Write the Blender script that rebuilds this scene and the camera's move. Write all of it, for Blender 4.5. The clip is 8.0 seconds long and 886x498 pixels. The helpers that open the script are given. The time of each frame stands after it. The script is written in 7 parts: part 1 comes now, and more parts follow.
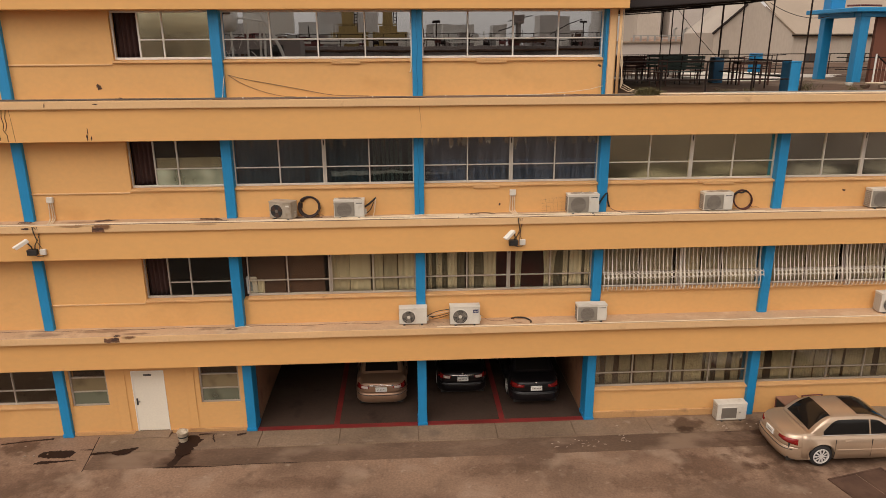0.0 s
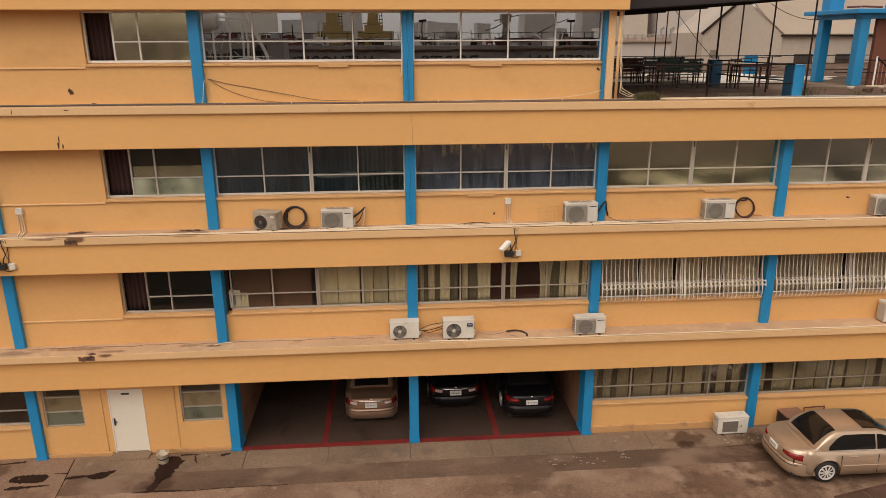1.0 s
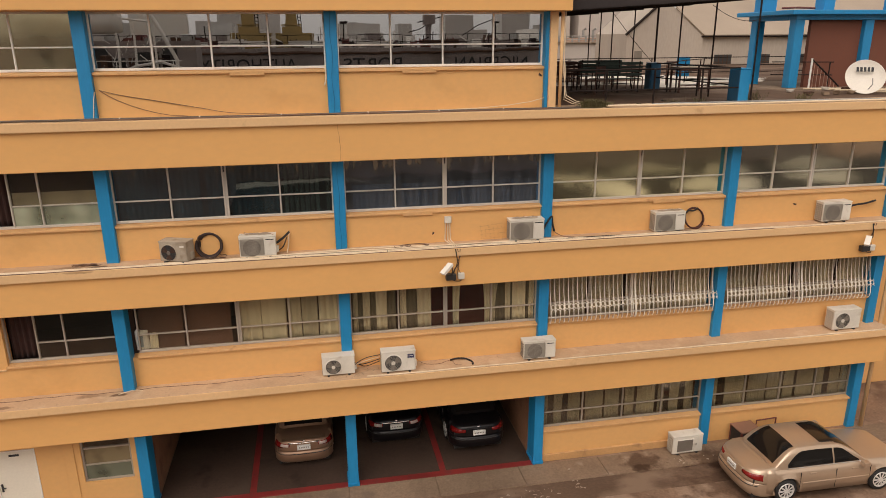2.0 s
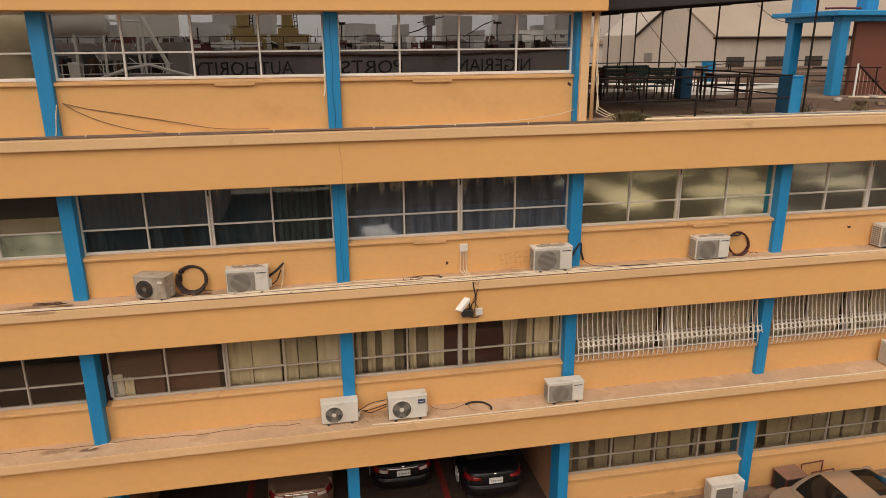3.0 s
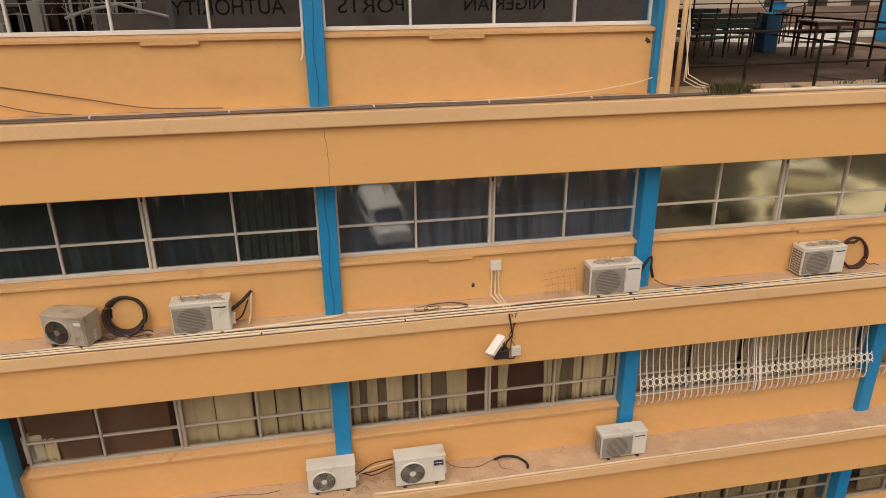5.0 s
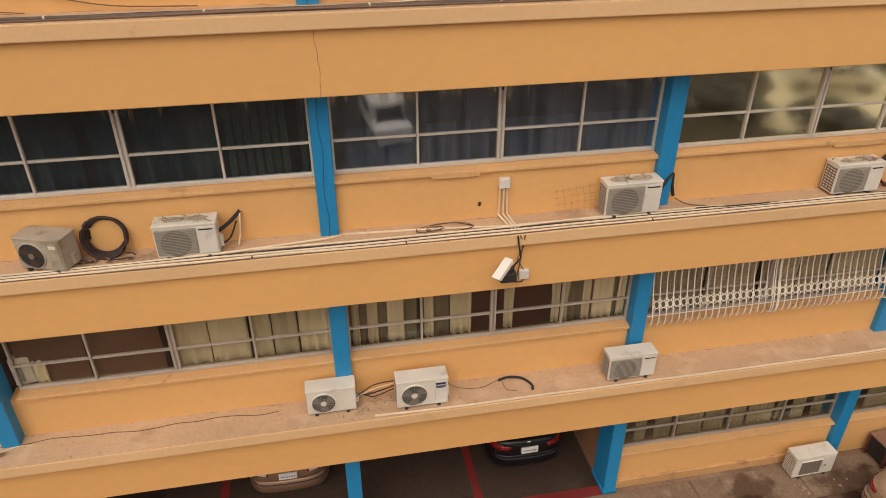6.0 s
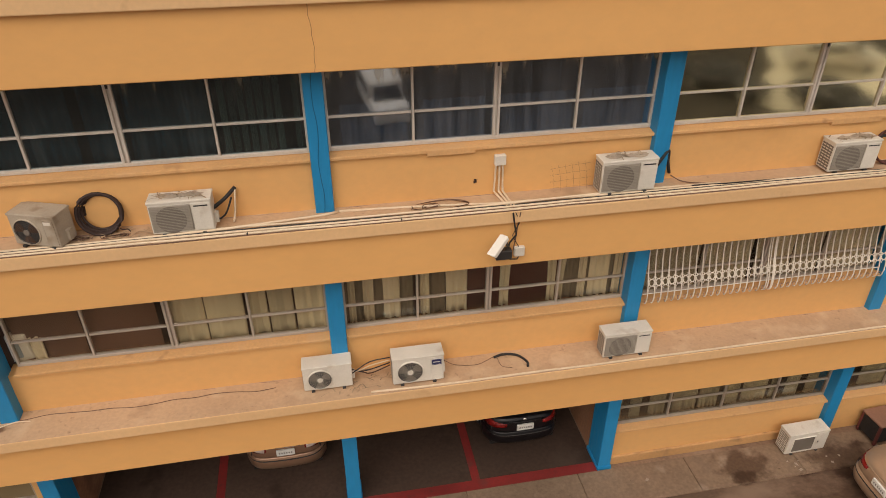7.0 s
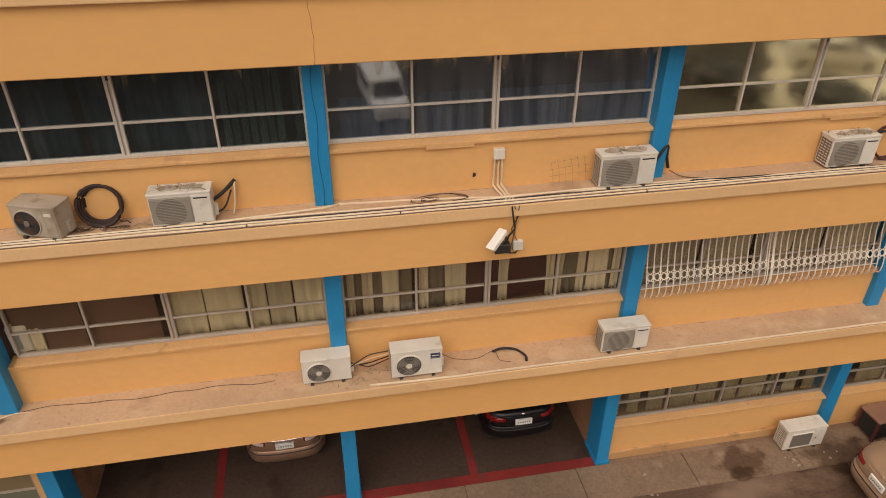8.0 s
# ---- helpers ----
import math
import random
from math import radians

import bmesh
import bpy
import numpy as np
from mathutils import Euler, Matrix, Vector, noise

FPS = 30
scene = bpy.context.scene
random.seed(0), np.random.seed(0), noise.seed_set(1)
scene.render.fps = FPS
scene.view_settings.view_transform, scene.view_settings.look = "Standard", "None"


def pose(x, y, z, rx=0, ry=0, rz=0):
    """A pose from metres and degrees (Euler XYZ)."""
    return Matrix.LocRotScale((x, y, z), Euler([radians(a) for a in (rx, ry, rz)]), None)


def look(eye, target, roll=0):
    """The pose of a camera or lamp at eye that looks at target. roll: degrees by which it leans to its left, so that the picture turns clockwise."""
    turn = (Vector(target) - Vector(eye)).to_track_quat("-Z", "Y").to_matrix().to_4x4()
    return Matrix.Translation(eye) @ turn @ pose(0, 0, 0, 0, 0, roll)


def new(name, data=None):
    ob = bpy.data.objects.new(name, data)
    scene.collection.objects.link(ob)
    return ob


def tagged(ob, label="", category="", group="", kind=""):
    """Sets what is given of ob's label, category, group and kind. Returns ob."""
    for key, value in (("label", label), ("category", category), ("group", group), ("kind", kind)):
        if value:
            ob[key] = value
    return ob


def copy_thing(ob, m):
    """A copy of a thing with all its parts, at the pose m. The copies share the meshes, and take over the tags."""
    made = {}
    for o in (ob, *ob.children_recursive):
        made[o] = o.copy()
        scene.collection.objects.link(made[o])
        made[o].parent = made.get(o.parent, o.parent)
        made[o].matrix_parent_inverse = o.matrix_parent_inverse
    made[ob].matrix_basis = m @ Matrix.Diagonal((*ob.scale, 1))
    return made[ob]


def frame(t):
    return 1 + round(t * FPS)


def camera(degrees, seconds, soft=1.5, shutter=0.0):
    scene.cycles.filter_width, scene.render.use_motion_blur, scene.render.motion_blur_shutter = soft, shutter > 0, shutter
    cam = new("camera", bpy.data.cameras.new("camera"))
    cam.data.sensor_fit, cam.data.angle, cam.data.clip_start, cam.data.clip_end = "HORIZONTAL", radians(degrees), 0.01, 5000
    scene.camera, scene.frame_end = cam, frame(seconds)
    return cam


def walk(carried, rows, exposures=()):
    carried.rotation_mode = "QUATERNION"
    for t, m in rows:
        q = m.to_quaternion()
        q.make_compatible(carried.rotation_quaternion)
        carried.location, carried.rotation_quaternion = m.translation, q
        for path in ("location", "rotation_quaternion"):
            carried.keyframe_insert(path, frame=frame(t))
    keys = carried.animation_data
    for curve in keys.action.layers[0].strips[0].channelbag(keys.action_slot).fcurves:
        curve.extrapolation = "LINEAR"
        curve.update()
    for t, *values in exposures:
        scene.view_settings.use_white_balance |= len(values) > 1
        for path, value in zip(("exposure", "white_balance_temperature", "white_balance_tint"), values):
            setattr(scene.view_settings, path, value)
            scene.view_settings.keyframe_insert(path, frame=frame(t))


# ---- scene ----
cam = camera(65.4, 8.0, soft=0.8)
PATH = [
    (0, (-0.229, 0.314, 11.888), (-0.126, 2.226, 11.31), -0.3),
    (0.5, (-0.32, 0.687, 11.952), (-0.213, 2.597, 11.368), -0.3),
    (1, (-0.388, 1.25, 12.002), (-0.242, 3.157, 11.419), -0.2),
    (1.5, (-0.403, 2.081, 12.032), (-0.125, 3.974, 11.451), -0.5),
    (1.7, (-0.405, 2.474, 12.04), (-0.063, 4.357, 11.46), -0.4),
    (2.8, (-0.42, 4.91, 12.142), (-0.061, 6.789, 11.56), -0.4),
    (3, (-0.406, 5.365, 12.146), (-0.045, 7.245, 11.566), -0.4),
    (3.5, (-0.341, 6.503, 12.139), (0.022, 8.384, 11.562), -0.4),
    (4, (-0.236, 7.65, 12.146), (0.127, 9.53, 11.568), -0.4),
    (4.2, (-0.188, 8.08, 12.153), (0.175, 9.96, 11.573), -0.4),
    (5.3, (0.082, 10.192, 12.191), (0.421, 11.982, 11.365), -0.3),
    (5.5, (0.127, 10.444, 12.193), (0.457, 12.21, 11.314), -0.2),
    (6, (0.165, 10.642, 12.203), (0.48, 12.334, 11.183), -0.1),
    (6.5, (0.186, 10.637, 12.175), (0.498, 12.298, 11.105), 0.0),
    (7, (0.209, 10.584, 12.147), (0.522, 12.248, 11.082), 0.0),
    (7.5, (0.223, 10.538, 12.117), (0.534, 12.202, 11.052), 0.1),
    (8, (0.222, 10.513, 12.098), (0.533, 12.175, 11.029), 0.2),
]
walk(cam, [(t, look(eye, target, roll)) for t, eye, target, roll in PATH], exposures=[(0, 0.21, 7000, 16), (4, 0.22, 7000, 15.5), (5.5, 0.22, 7000, 15.5), (6.5, 0.18, 7050, 15.5), (8, 0.14, 7100, 16.5)])

# ---- world and light ----
world = bpy.data.worlds.new("world")
scene.world = world
world.use_nodes = True
wn, wl = world.node_tree.nodes, world.node_tree.links
SUN_UP, SUN_ROT = 52.0, 205.0
sky = wn.new("ShaderNodeTexSky")
sky.sky_type = "NISHITA"
sky.sun_disc = False
sky.sun_elevation = radians(SUN_UP)
sky.sun_rotation = radians(SUN_ROT)
sky.dust_density = 6.0
haze = wn.new("ShaderNodeHueSaturation")
haze.inputs["Saturation"].default_value = 0.12
wl.new(sky.outputs["Color"], haze.inputs["Color"])
cloud = wn.new("ShaderNodeMixRGB")
cloud.inputs["Fac"].default_value = 0.7
cloud.inputs["Color2"].default_value = (4.6, 4.45, 4.2, 1)
wl.new(haze.outputs["Color"], cloud.inputs["Color1"])
wl.new(cloud.outputs["Color"], wn["Background"].inputs["Color"])
wn["Background"].inputs["Strength"].default_value = 0.15
sun = new("sun", bpy.data.lights.new("sun", "SUN"))
sun.data.energy, sun.data.angle, sun.data.color = 1.0, radians(60), (1.0, 0.93, 0.84)
sun.matrix_world = look((math.sin(radians(SUN_ROT)) * 60, math.cos(radians(SUN_ROT)) * 60, 60 * math.tan(radians(SUN_UP))), (0, 0, 0))


# ---- materials ----
def material(name, colour, rough=0.7, metal=0.0, spots=None, grain=0.08, scale=3.0, bump=0.0, bump_scale=60.0, stretch=(1, 1, 1), spec=0.5, random_tint=0.0, stains=(), plain=False, coat=0.6):
    """Principled surface with a broad and a fine variation; spots: (colour, scale, threshold, strength) for stains."""
    m = bpy.data.materials.new(name)
    m.use_nodes = True
    n, l = m.node_tree.nodes, m.node_tree.links
    b = n["Principled BSDF"]
    b.inputs["Roughness"].default_value, b.inputs["Metallic"].default_value = rough, metal
    b.inputs["Specular IOR Level"].default_value = spec
    mp = n.new("ShaderNodeMapping")
    mp.inputs["Scale"].default_value = stretch
    pos = n.new("ShaderNodeNewGeometry")
    l.new(pos.outputs["Position"], mp.inputs["Vector"])

    def tex(s, detail=4.0):
        t = n.new("ShaderNodeTexNoise")
        t.inputs["Scale"].default_value, t.inputs["Detail"].default_value = s, detail
        l.new(mp.outputs["Vector"], t.inputs["Vector"])
        return t

    def blend(kind, fac, a, c):
        x = n.new("ShaderNodeMixRGB")
        x.blend_type = kind
        for k, v in (("Fac", fac), ("Color1", a), ("Color2", c)):
            if isinstance(v, (int, float)):
                x.inputs[k].default_value = v
            elif isinstance(v, tuple):
                x.inputs[k].default_value = (*v, 1) if len(v) == 3 else v
            else:
                l.new(v, x.inputs[k])
        return x.outputs["Color"]

    def ramp(src, lo, hi, a=0.0, c=1.0):
        r = n.new("ShaderNodeMapRange")
        r.inputs["From Min"].default_value, r.inputs["From Max"].default_value = lo, hi
        r.inputs["To Min"].default_value, r.inputs["To Max"].default_value = a, c
        l.new(src, r.inputs["Value"])
        return r.outputs["Result"]

    big, fine = tex(scale * 0.2, 6.0), tex(scale * 8, 3.0)
    g1 = ramp(big.outputs["Fac"], 0.3, 0.7, 1 - grain, 1 + grain)
    g2 = ramp(fine.outputs["Fac"], 0.3, 0.7, 1 - grain * 0.6, 1 + grain * 0.6)
    mul = n.new("ShaderNodeMath")
    mul.operation = "MULTIPLY"
    l.new(g1, mul.inputs[0]), l.new(g2, mul.inputs[1])
    val = mul.outputs[0]
    if random_tint:
        info = n.new("ShaderNodeObjectInfo")
        r = ramp(info.outputs["Random"], 0, 1, 1 - random_tint, 1 + random_tint)
        m2 = n.new("ShaderNodeMath")
        m2.operation = "MULTIPLY"
        l.new(val, m2.inputs[0]), l.new(r, m2.inputs[1])
        val = m2.outputs[0]
    comb = n.new("ShaderNodeCombineColor")
    for k in range(3):
        l.new(val, comb.inputs[k])
    col = blend("MULTIPLY", 1.0, tuple(colour), comb.outputs["Color"])
    for sc, s_scale, thr, strength in spots or ():
        t = tex(s_scale, 8.0)
        f = ramp(t.outputs["Fac"], thr, thr + 0.12, 0, strength)
        col = blend("MIX", f, col, tuple(sc))
    # dark ellipses multiplied in: stains, and the shade under the yard car
    for cx, cy, rx, ry, strength, *up in stains:
        sh, ln, ns, ad = n.new("ShaderNodeMapping"), n.new("ShaderNodeVectorMath"), tex(3.0, 8.0), n.new("ShaderNodeMath")
        sh.inputs["Location"].default_value = (-cx / rx, 0, -cy / ry) if up else (-cx / rx, -cy / ry, 0)
        sh.inputs["Scale"].default_value = (1 / rx, 0, 1 / ry) if up else (1 / rx, 1 / ry, 0)
        l.new(pos.outputs["Position"], sh.inputs["Vector"])
        ln.operation = "LENGTH"
        l.new(sh.outputs["Vector"], ln.inputs[0])
        wob = ramp(ns.outputs["Fac"], 0.25, 0.75, -0.5, 0.5)
        l.new(ln.outputs["Value"], ad.inputs[0]), l.new(wob, ad.inputs[1])
        col = blend("MULTIPLY", ramp(ad.outputs[0], 0.62, 1.15, strength, 0.0), col, (0.27, 0.20, 0.165))
    l.new(col, b.inputs["Base Color"])
    if plain:
        b.inputs["Coat Weight"].default_value = coat
        b.inputs["Coat Roughness"].default_value = 0.08
        return m
    rr = ramp(fine.outputs["Fac"], 0.3, 0.7, max(0.02, rough - 0.08), min(1, rough + 0.08))
    l.new(rr, b.inputs["Roughness"])
    if bump:
        t = tex(bump_scale, 5.0)
        bp = n.new("ShaderNodeBump")
        bp.inputs["Strength"].default_value, bp.inputs["Distance"].default_value = bump, 0.02
        l.new(t.outputs["Fac"], bp.inputs["Height"])
        l.new(bp.outputs["Normal"], b.inputs["Normal"])
    return m


def glass(name, tint, gloss, rough=0.02, wave=0.0, film=None, film_scale=1.8, film_low=0.35, film_width=0.3, film_stretch=(1, 1, 1), mirror=(0.95, 0.96, 0.97), drip=None):
    """Window glass: mirrors a part of the light and lets the rest through; film: (colour, amount) of dusty film on it."""
    m = bpy.data.materials.new(name)
    m.use_nodes = True
    n, l = m.node_tree.nodes, m.node_tree.links
    n.remove(n["Principled BSDF"])
    tr, gl, mx = n.new("ShaderNodeBsdfTransparent"), n.new("ShaderNodeBsdfGlossy"), n.new("ShaderNodeMixShader")
    tr.inputs["Color"].default_value = (*tint, 1)
    gl.inputs["Roughness"].default_value = rough
    gl.inputs["Color"].default_value = (*mirror, 1)
    mx.inputs["Fac"].default_value = gloss
    l.new(tr.outputs[0], mx.inputs[1]), l.new(gl.outputs[0], mx.inputs[2])
    out = mx.outputs[0]
    pos = n.new("ShaderNodeNewGeometry")
    if wave:
        t = n.new("ShaderNodeTexNoise")
        t.inputs["Scale"].default_value, t.inputs["Detail"].default_value = 1.3, 1.0
        l.new(pos.outputs["Position"], t.inputs["Vector"])
        bp = n.new("ShaderNodeBump")
        bp.inputs["Strength"].default_value, bp.inputs["Distance"].default_value = wave, 0.05
        l.new(t.outputs["Fac"], bp.inputs["Height"])
        l.new(bp.outputs["Normal"], gl.inputs["Normal"])
    if film:
        d, m2, t, r = n.new("ShaderNodeBsdfDiffuse"), n.new("ShaderNodeMixShader"), n.new("ShaderNodeTexNoise"), n.new("ShaderNodeMapRange")
        d.inputs["Color"].default_value = (*film[0], 1)
        t.inputs["Scale"].default_value, t.inputs["Detail"].default_value = film_scale, 2.5
        st = n.new("ShaderNodeMapping")
        st.inputs["Scale"].default_value = film_stretch
        l.new(pos.outputs["Position"], st.inputs["Vector"])
        l.new(st.outputs["Vector"], t.inputs["Vector"])
        r.inputs["From Min"].default_value, r.inputs["From Max"].default_value = film_low, film_low + film_width
        r.inputs["To Min"].default_value, r.inputs["To Max"].default_value = film[1] * 0.15, film[1]
        l.new(t.outputs["Fac"], r.inputs["Value"])
        l.new(r.outputs["Result"], m2.inputs["Fac"])
        l.new(out, m2.inputs[1]), l.new(d.outputs[0], m2.inputs[2])
        out = m2.outputs[0]
    if drip:
        # pale scuffs and runs of old film under the head of the window, between two heights
        st, t, sp, zr, r, mul, d, m3 = (n.new(k) for k in ("ShaderNodeMapping", "ShaderNodeTexNoise", "ShaderNodeSeparateXYZ", "ShaderNodeMapRange", "ShaderNodeMapRange", "ShaderNodeMath", "ShaderNodeBsdfDiffuse", "ShaderNodeMixShader"))
        st.inputs["Scale"].default_value = (7, 1, 1.1)
        t.inputs["Scale"].default_value, t.inputs["Detail"].default_value = 1.0, 6.0
        l.new(pos.outputs["Position"], st.inputs["Vector"]), l.new(st.outputs["Vector"], t.inputs["Vector"])
        l.new(pos.outputs["Position"], sp.inputs["Vector"])
        zr.inputs["From Min"].default_value, zr.inputs["From Max"].default_value = drip[0], drip[1]
        zr.inputs["To Min"].default_value, zr.inputs["To Max"].default_value = 0.0, 0.42
        l.new(sp.outputs["Z"], zr.inputs["Value"])
        mul.operation = "ADD"
        l.new(zr.outputs["Result"], mul.inputs[0]), l.new(t.outputs["Fac"], mul.inputs[1])
        r.inputs["From Min"].default_value, r.inputs["From Max"].default_value = 0.86, 1.0
        r.inputs["To Max"].default_value = drip[2]
        l.new(mul.outputs[0], r.inputs["Value"]), l.new(r.outputs["Result"], m3.inputs["Fac"])
        d.inputs["Color"].default_value = (0.52, 0.46, 0.33, 1)
        l.new(out, m3.inputs[1]), l.new(d.outputs[0], m3.inputs[2])
        out = m3.outputs[0]
    l.new(out, n["Material Output"].inputs["Surface"])
    return m


ORANGE = material("orange wall paint", (0.72, 0.397, 0.148), 0.75, grain=0.05, scale=1.2, bump=0.06, bump_scale=18, spots=[((0.50, 0.255, 0.08), 0.7, 0.60, 0.35)], stretch=(0.7, 1, 0.9))
DIRTY_BASE = material("splash-dirty wall paint", (0.52, 0.29, 0.12), 0.8, grain=0.12, scale=2, bump=0.1, bump_scale=20, spots=[((0.22, 0.12, 0.06), 1.6, 0.56, 0.6)])
SILL_PAINT = material("dusty orange-brown sill", (0.66, 0.375, 0.16), 0.8, grain=0.1, scale=3, spots=[((0.66, 0.40, 0.2), 1.8, 0.56, 0.6), ((0.30, 0.14, 0.06), 3.0, 0.64, 0.5)])
FASCIA = material("orange fascia paint", (0.735, 0.396, 0.138), 0.75, grain=0.045, scale=1.0, bump=0.05, bump_scale=15, spots=[((0.52, 0.265, 0.085), 0.6, 0.62, 0.3)], stretch=(0.5, 1, 0.9))
SILL_CRACK = material("brown joint filler", (0.30, 0.15, 0.06), 0.9)
LIP = material("sun-faded orange lip", (0.70, 0.445, 0.225), 0.8, grain=0.06, scale=2, bump=0.1, bump_scale=30, spots=[((0.40, 0.21, 0.1), 2.3, 0.66, 0.5)])
LEDGE = material("dusty ledge screed", (0.50, 0.335, 0.205), 0.9, grain=0.12, scale=2, bump=0.2, bump_scale=14, spots=[((0.27, 0.17, 0.10), 1.1, 0.61, 0.45), ((0.63, 0.46, 0.30), 1.7, 0.56, 0.5), ((0.20, 0.12, 0.075), 9.0, 0.64, 0.55)])
LEDGE_STAINS = [(-8.35, 19.60, 0.5, 0.08, 0.6), (-9.3, 19.85, 0.7, 0.12, 0.55), (-6.2, 19.82, 0.35, 0.10, 0.5), (-5.55, 19.75, 0.2, 0.08, 0.9), (-11.0, 19.7, 0.5, 0.15, 0.5)]
LIP_STAINED = material("sun-faded orange lip with burnt marks", (0.70, 0.445, 0.225), 0.8, grain=0.06, scale=2, bump=0.1, bump_scale=30, spots=[((0.45, 0.24, 0.11), 2.3, 0.66, 0.4)], stains=[(-8.45, 3.60, 0.20, 0.075, 1.0, True), (-8.75, 6.94, 0.24, 0.10, 1.0, True), (-9.6, 6.97, 0.5, 0.05, 0.7, True), (-5.9, 6.97, 0.4, 0.04, 0.5, True)])
LEDGE_STAINED = material("stained ledge screed", (0.50, 0.335, 0.205), 0.9, grain=0.12, scale=2, bump=0.2, bump_scale=14, spots=[((0.27, 0.17, 0.10), 1.1, 0.61, 0.45), ((0.63, 0.46, 0.30), 1.7, 0.56, 0.5), ((0.20, 0.12, 0.075), 9.0, 0.64, 0.55)], stains=LEDGE_STAINS)
BLUE = material("blue gloss paint", (0.004, 0.225, 0.47), 0.45, grain=0.1, scale=2, bump=0.05, spots=[((0.005, 0.09, 0.2), 2.0, 0.66, 0.5)], stretch=(1, 1, 0.2))
ALU = material("aluminium window frame", (0.47, 0.41, 0.345), 0.5, 0.2, grain=0.12, scale=5)
ALU_DARK = material("dull brown aluminium frame", (0.38, 0.325, 0.265), 0.5, 0.2, grain=0.15, scale=5)
ALU_PALE = material("pale aluminium window frame", (0.60, 0.555, 0.49), 0.45, 0.2, grain=0.12, scale=5)
ALU_WHITE = material("white painted window frame", (0.78, 0.74, 0.68), 0.5, grain=0.08, scale=5)
GLASS_DIM = glass("dusty ground floor glass", (0.74, 0.72, 0.65), 0.07, 0.03, film=((0.3, 0.24, 0.17), 0.12))
GLASS_CLEAR = glass("clear dark glass", (0.88, 0.86, 0.80), 0.05, 0.01, film=((0.3, 0.24, 0.18), 0.015))
GLASS_FROST = glass("pale frosted film glass", (0.45, 0.48, 0.40), 0.10, 0.05, film=((0.50, 0.52, 0.38), 0.8), film_scale=0.9, film_low=0.25)
GLASS_TOP = glass("mirroring glass", (0.35, 0.37, 0.38), 0.45, 0.005, wave=0.015)
GLASS_BLUE = glass("blue-grey tinted glass", (0.36, 0.50, 0.53), 0.20, 0.02, wave=0.03, film=((0.40, 0.44, 0.44), 0.03), film_scale=1.1, film_low=0.52, film_width=0.16, film_stretch=(5, 1, 0.8), drip=(8.7, 9.2, 0.22))
GLASS_OLIVE = glass("olive reflective film glass", (0.20, 0.21, 0.15), 0.72, 0.075, wave=0.06, film=((0.58, 0.50, 0.30), 0.045), film_scale=0.6, film_low=0.40, film_width=0.25, film_stretch=(1, 1, 1.5), mirror=(0.98, 0.91, 0.64))
GLASS_OLIVE_DARK = glass("dark olive mirror glass", (0.12, 0.14, 0.13), 0.66, 0.075, wave=0.06, film=((0.55, 0.50, 0.36), 0.05), film_scale=0.42, film_low=0.50, film_width=0.2, film_stretch=(1, 1, 1.9), mirror=(0.95, 0.92, 0.78))
GLASS_VEIL = glass("blue-grey veiled glass", (0.36, 0.44, 0.52), 0.27, 0.04, wave=0.05, film=((0.40, 0.43, 0.48), 0.11), film_scale=1.6, film_low=0.35, film_width=0.35, film_stretch=(5, 1, 0.5), drip=(8.55, 9.1, 0.36))
GLASS_GREY = glass("grey-green dusty glass", (0.30, 0.32, 0.27), 0.10, 0.03, film=((0.23, 0.24, 0.17), 0.6), film_scale=1.5, film_low=0.2)
GLASS_CREAM = glass("cream dusty glass", (0.4, 0.36, 0.25), 0.10, 0.03, film=((0.36, 0.28, 0.16), 0.55), film_scale=1.5, film_low=0.2)
# very low base colour: the gloom of rooms and bays is in the paint
ROOM = material("room paint darkened for shade", (0.10, 0.056, 0.042), 0.85, grain=0.1)
ROOM_BROWN = material("brown board", (0.13, 0.064, 0.041), 0.7, grain=0.2, scale=2, spots=[((0.34, 0.27, 0.2), 1.6, 0.66, 0.35)])
CURTAIN = material("cream curtain cloth", (0.76, 0.69, 0.53), 0.9, grain=0.10, scale=4, random_tint=0.14, stretch=(1, 1, 0.3), spots=[((0.5, 0.42, 0.29), 1.3, 0.56, 0.5)])
SHEER = material("dim sheer cloth", (0.20, 0.175, 0.125), 0.9, grain=0.2, scale=4, stretch=(1, 1, 0.3))
BLIND_CREAM = material("dusty cream blind cloth", (0.62, 0.56, 0.41), 0.9, grain=0.14, scale=4, random_tint=0.16, stretch=(1, 1, 0.3), spots=[((0.42, 0.36, 0.25), 1.6, 0.56, 0.5)])
BLIND_GREY = material("dim grey-beige blind cloth", (0.50, 0.44, 0.33), 0.9, grain=0.12, scale=4, random_tint=0.2)
CABLE_BROWN = material("dusty brown cable", (0.17, 0.095, 0.06), 0.7)
CURTAIN_DARK = material("dark teal curtain cloth", (0.11, 0.18, 0.22), 0.9, grain=0.1, scale=4)
CURTAIN_BLUE = material("blue-grey curtain cloth", (0.30, 0.37, 0.44), 0.9, grain=0.1, scale=4)
DARK_CLOTH = material("dark brown cloth", (0.045, 0.018, 0.014), 0.95)
MAROON = material("maroon cloth", (0.16, 0.03, 0.025), 0.9)
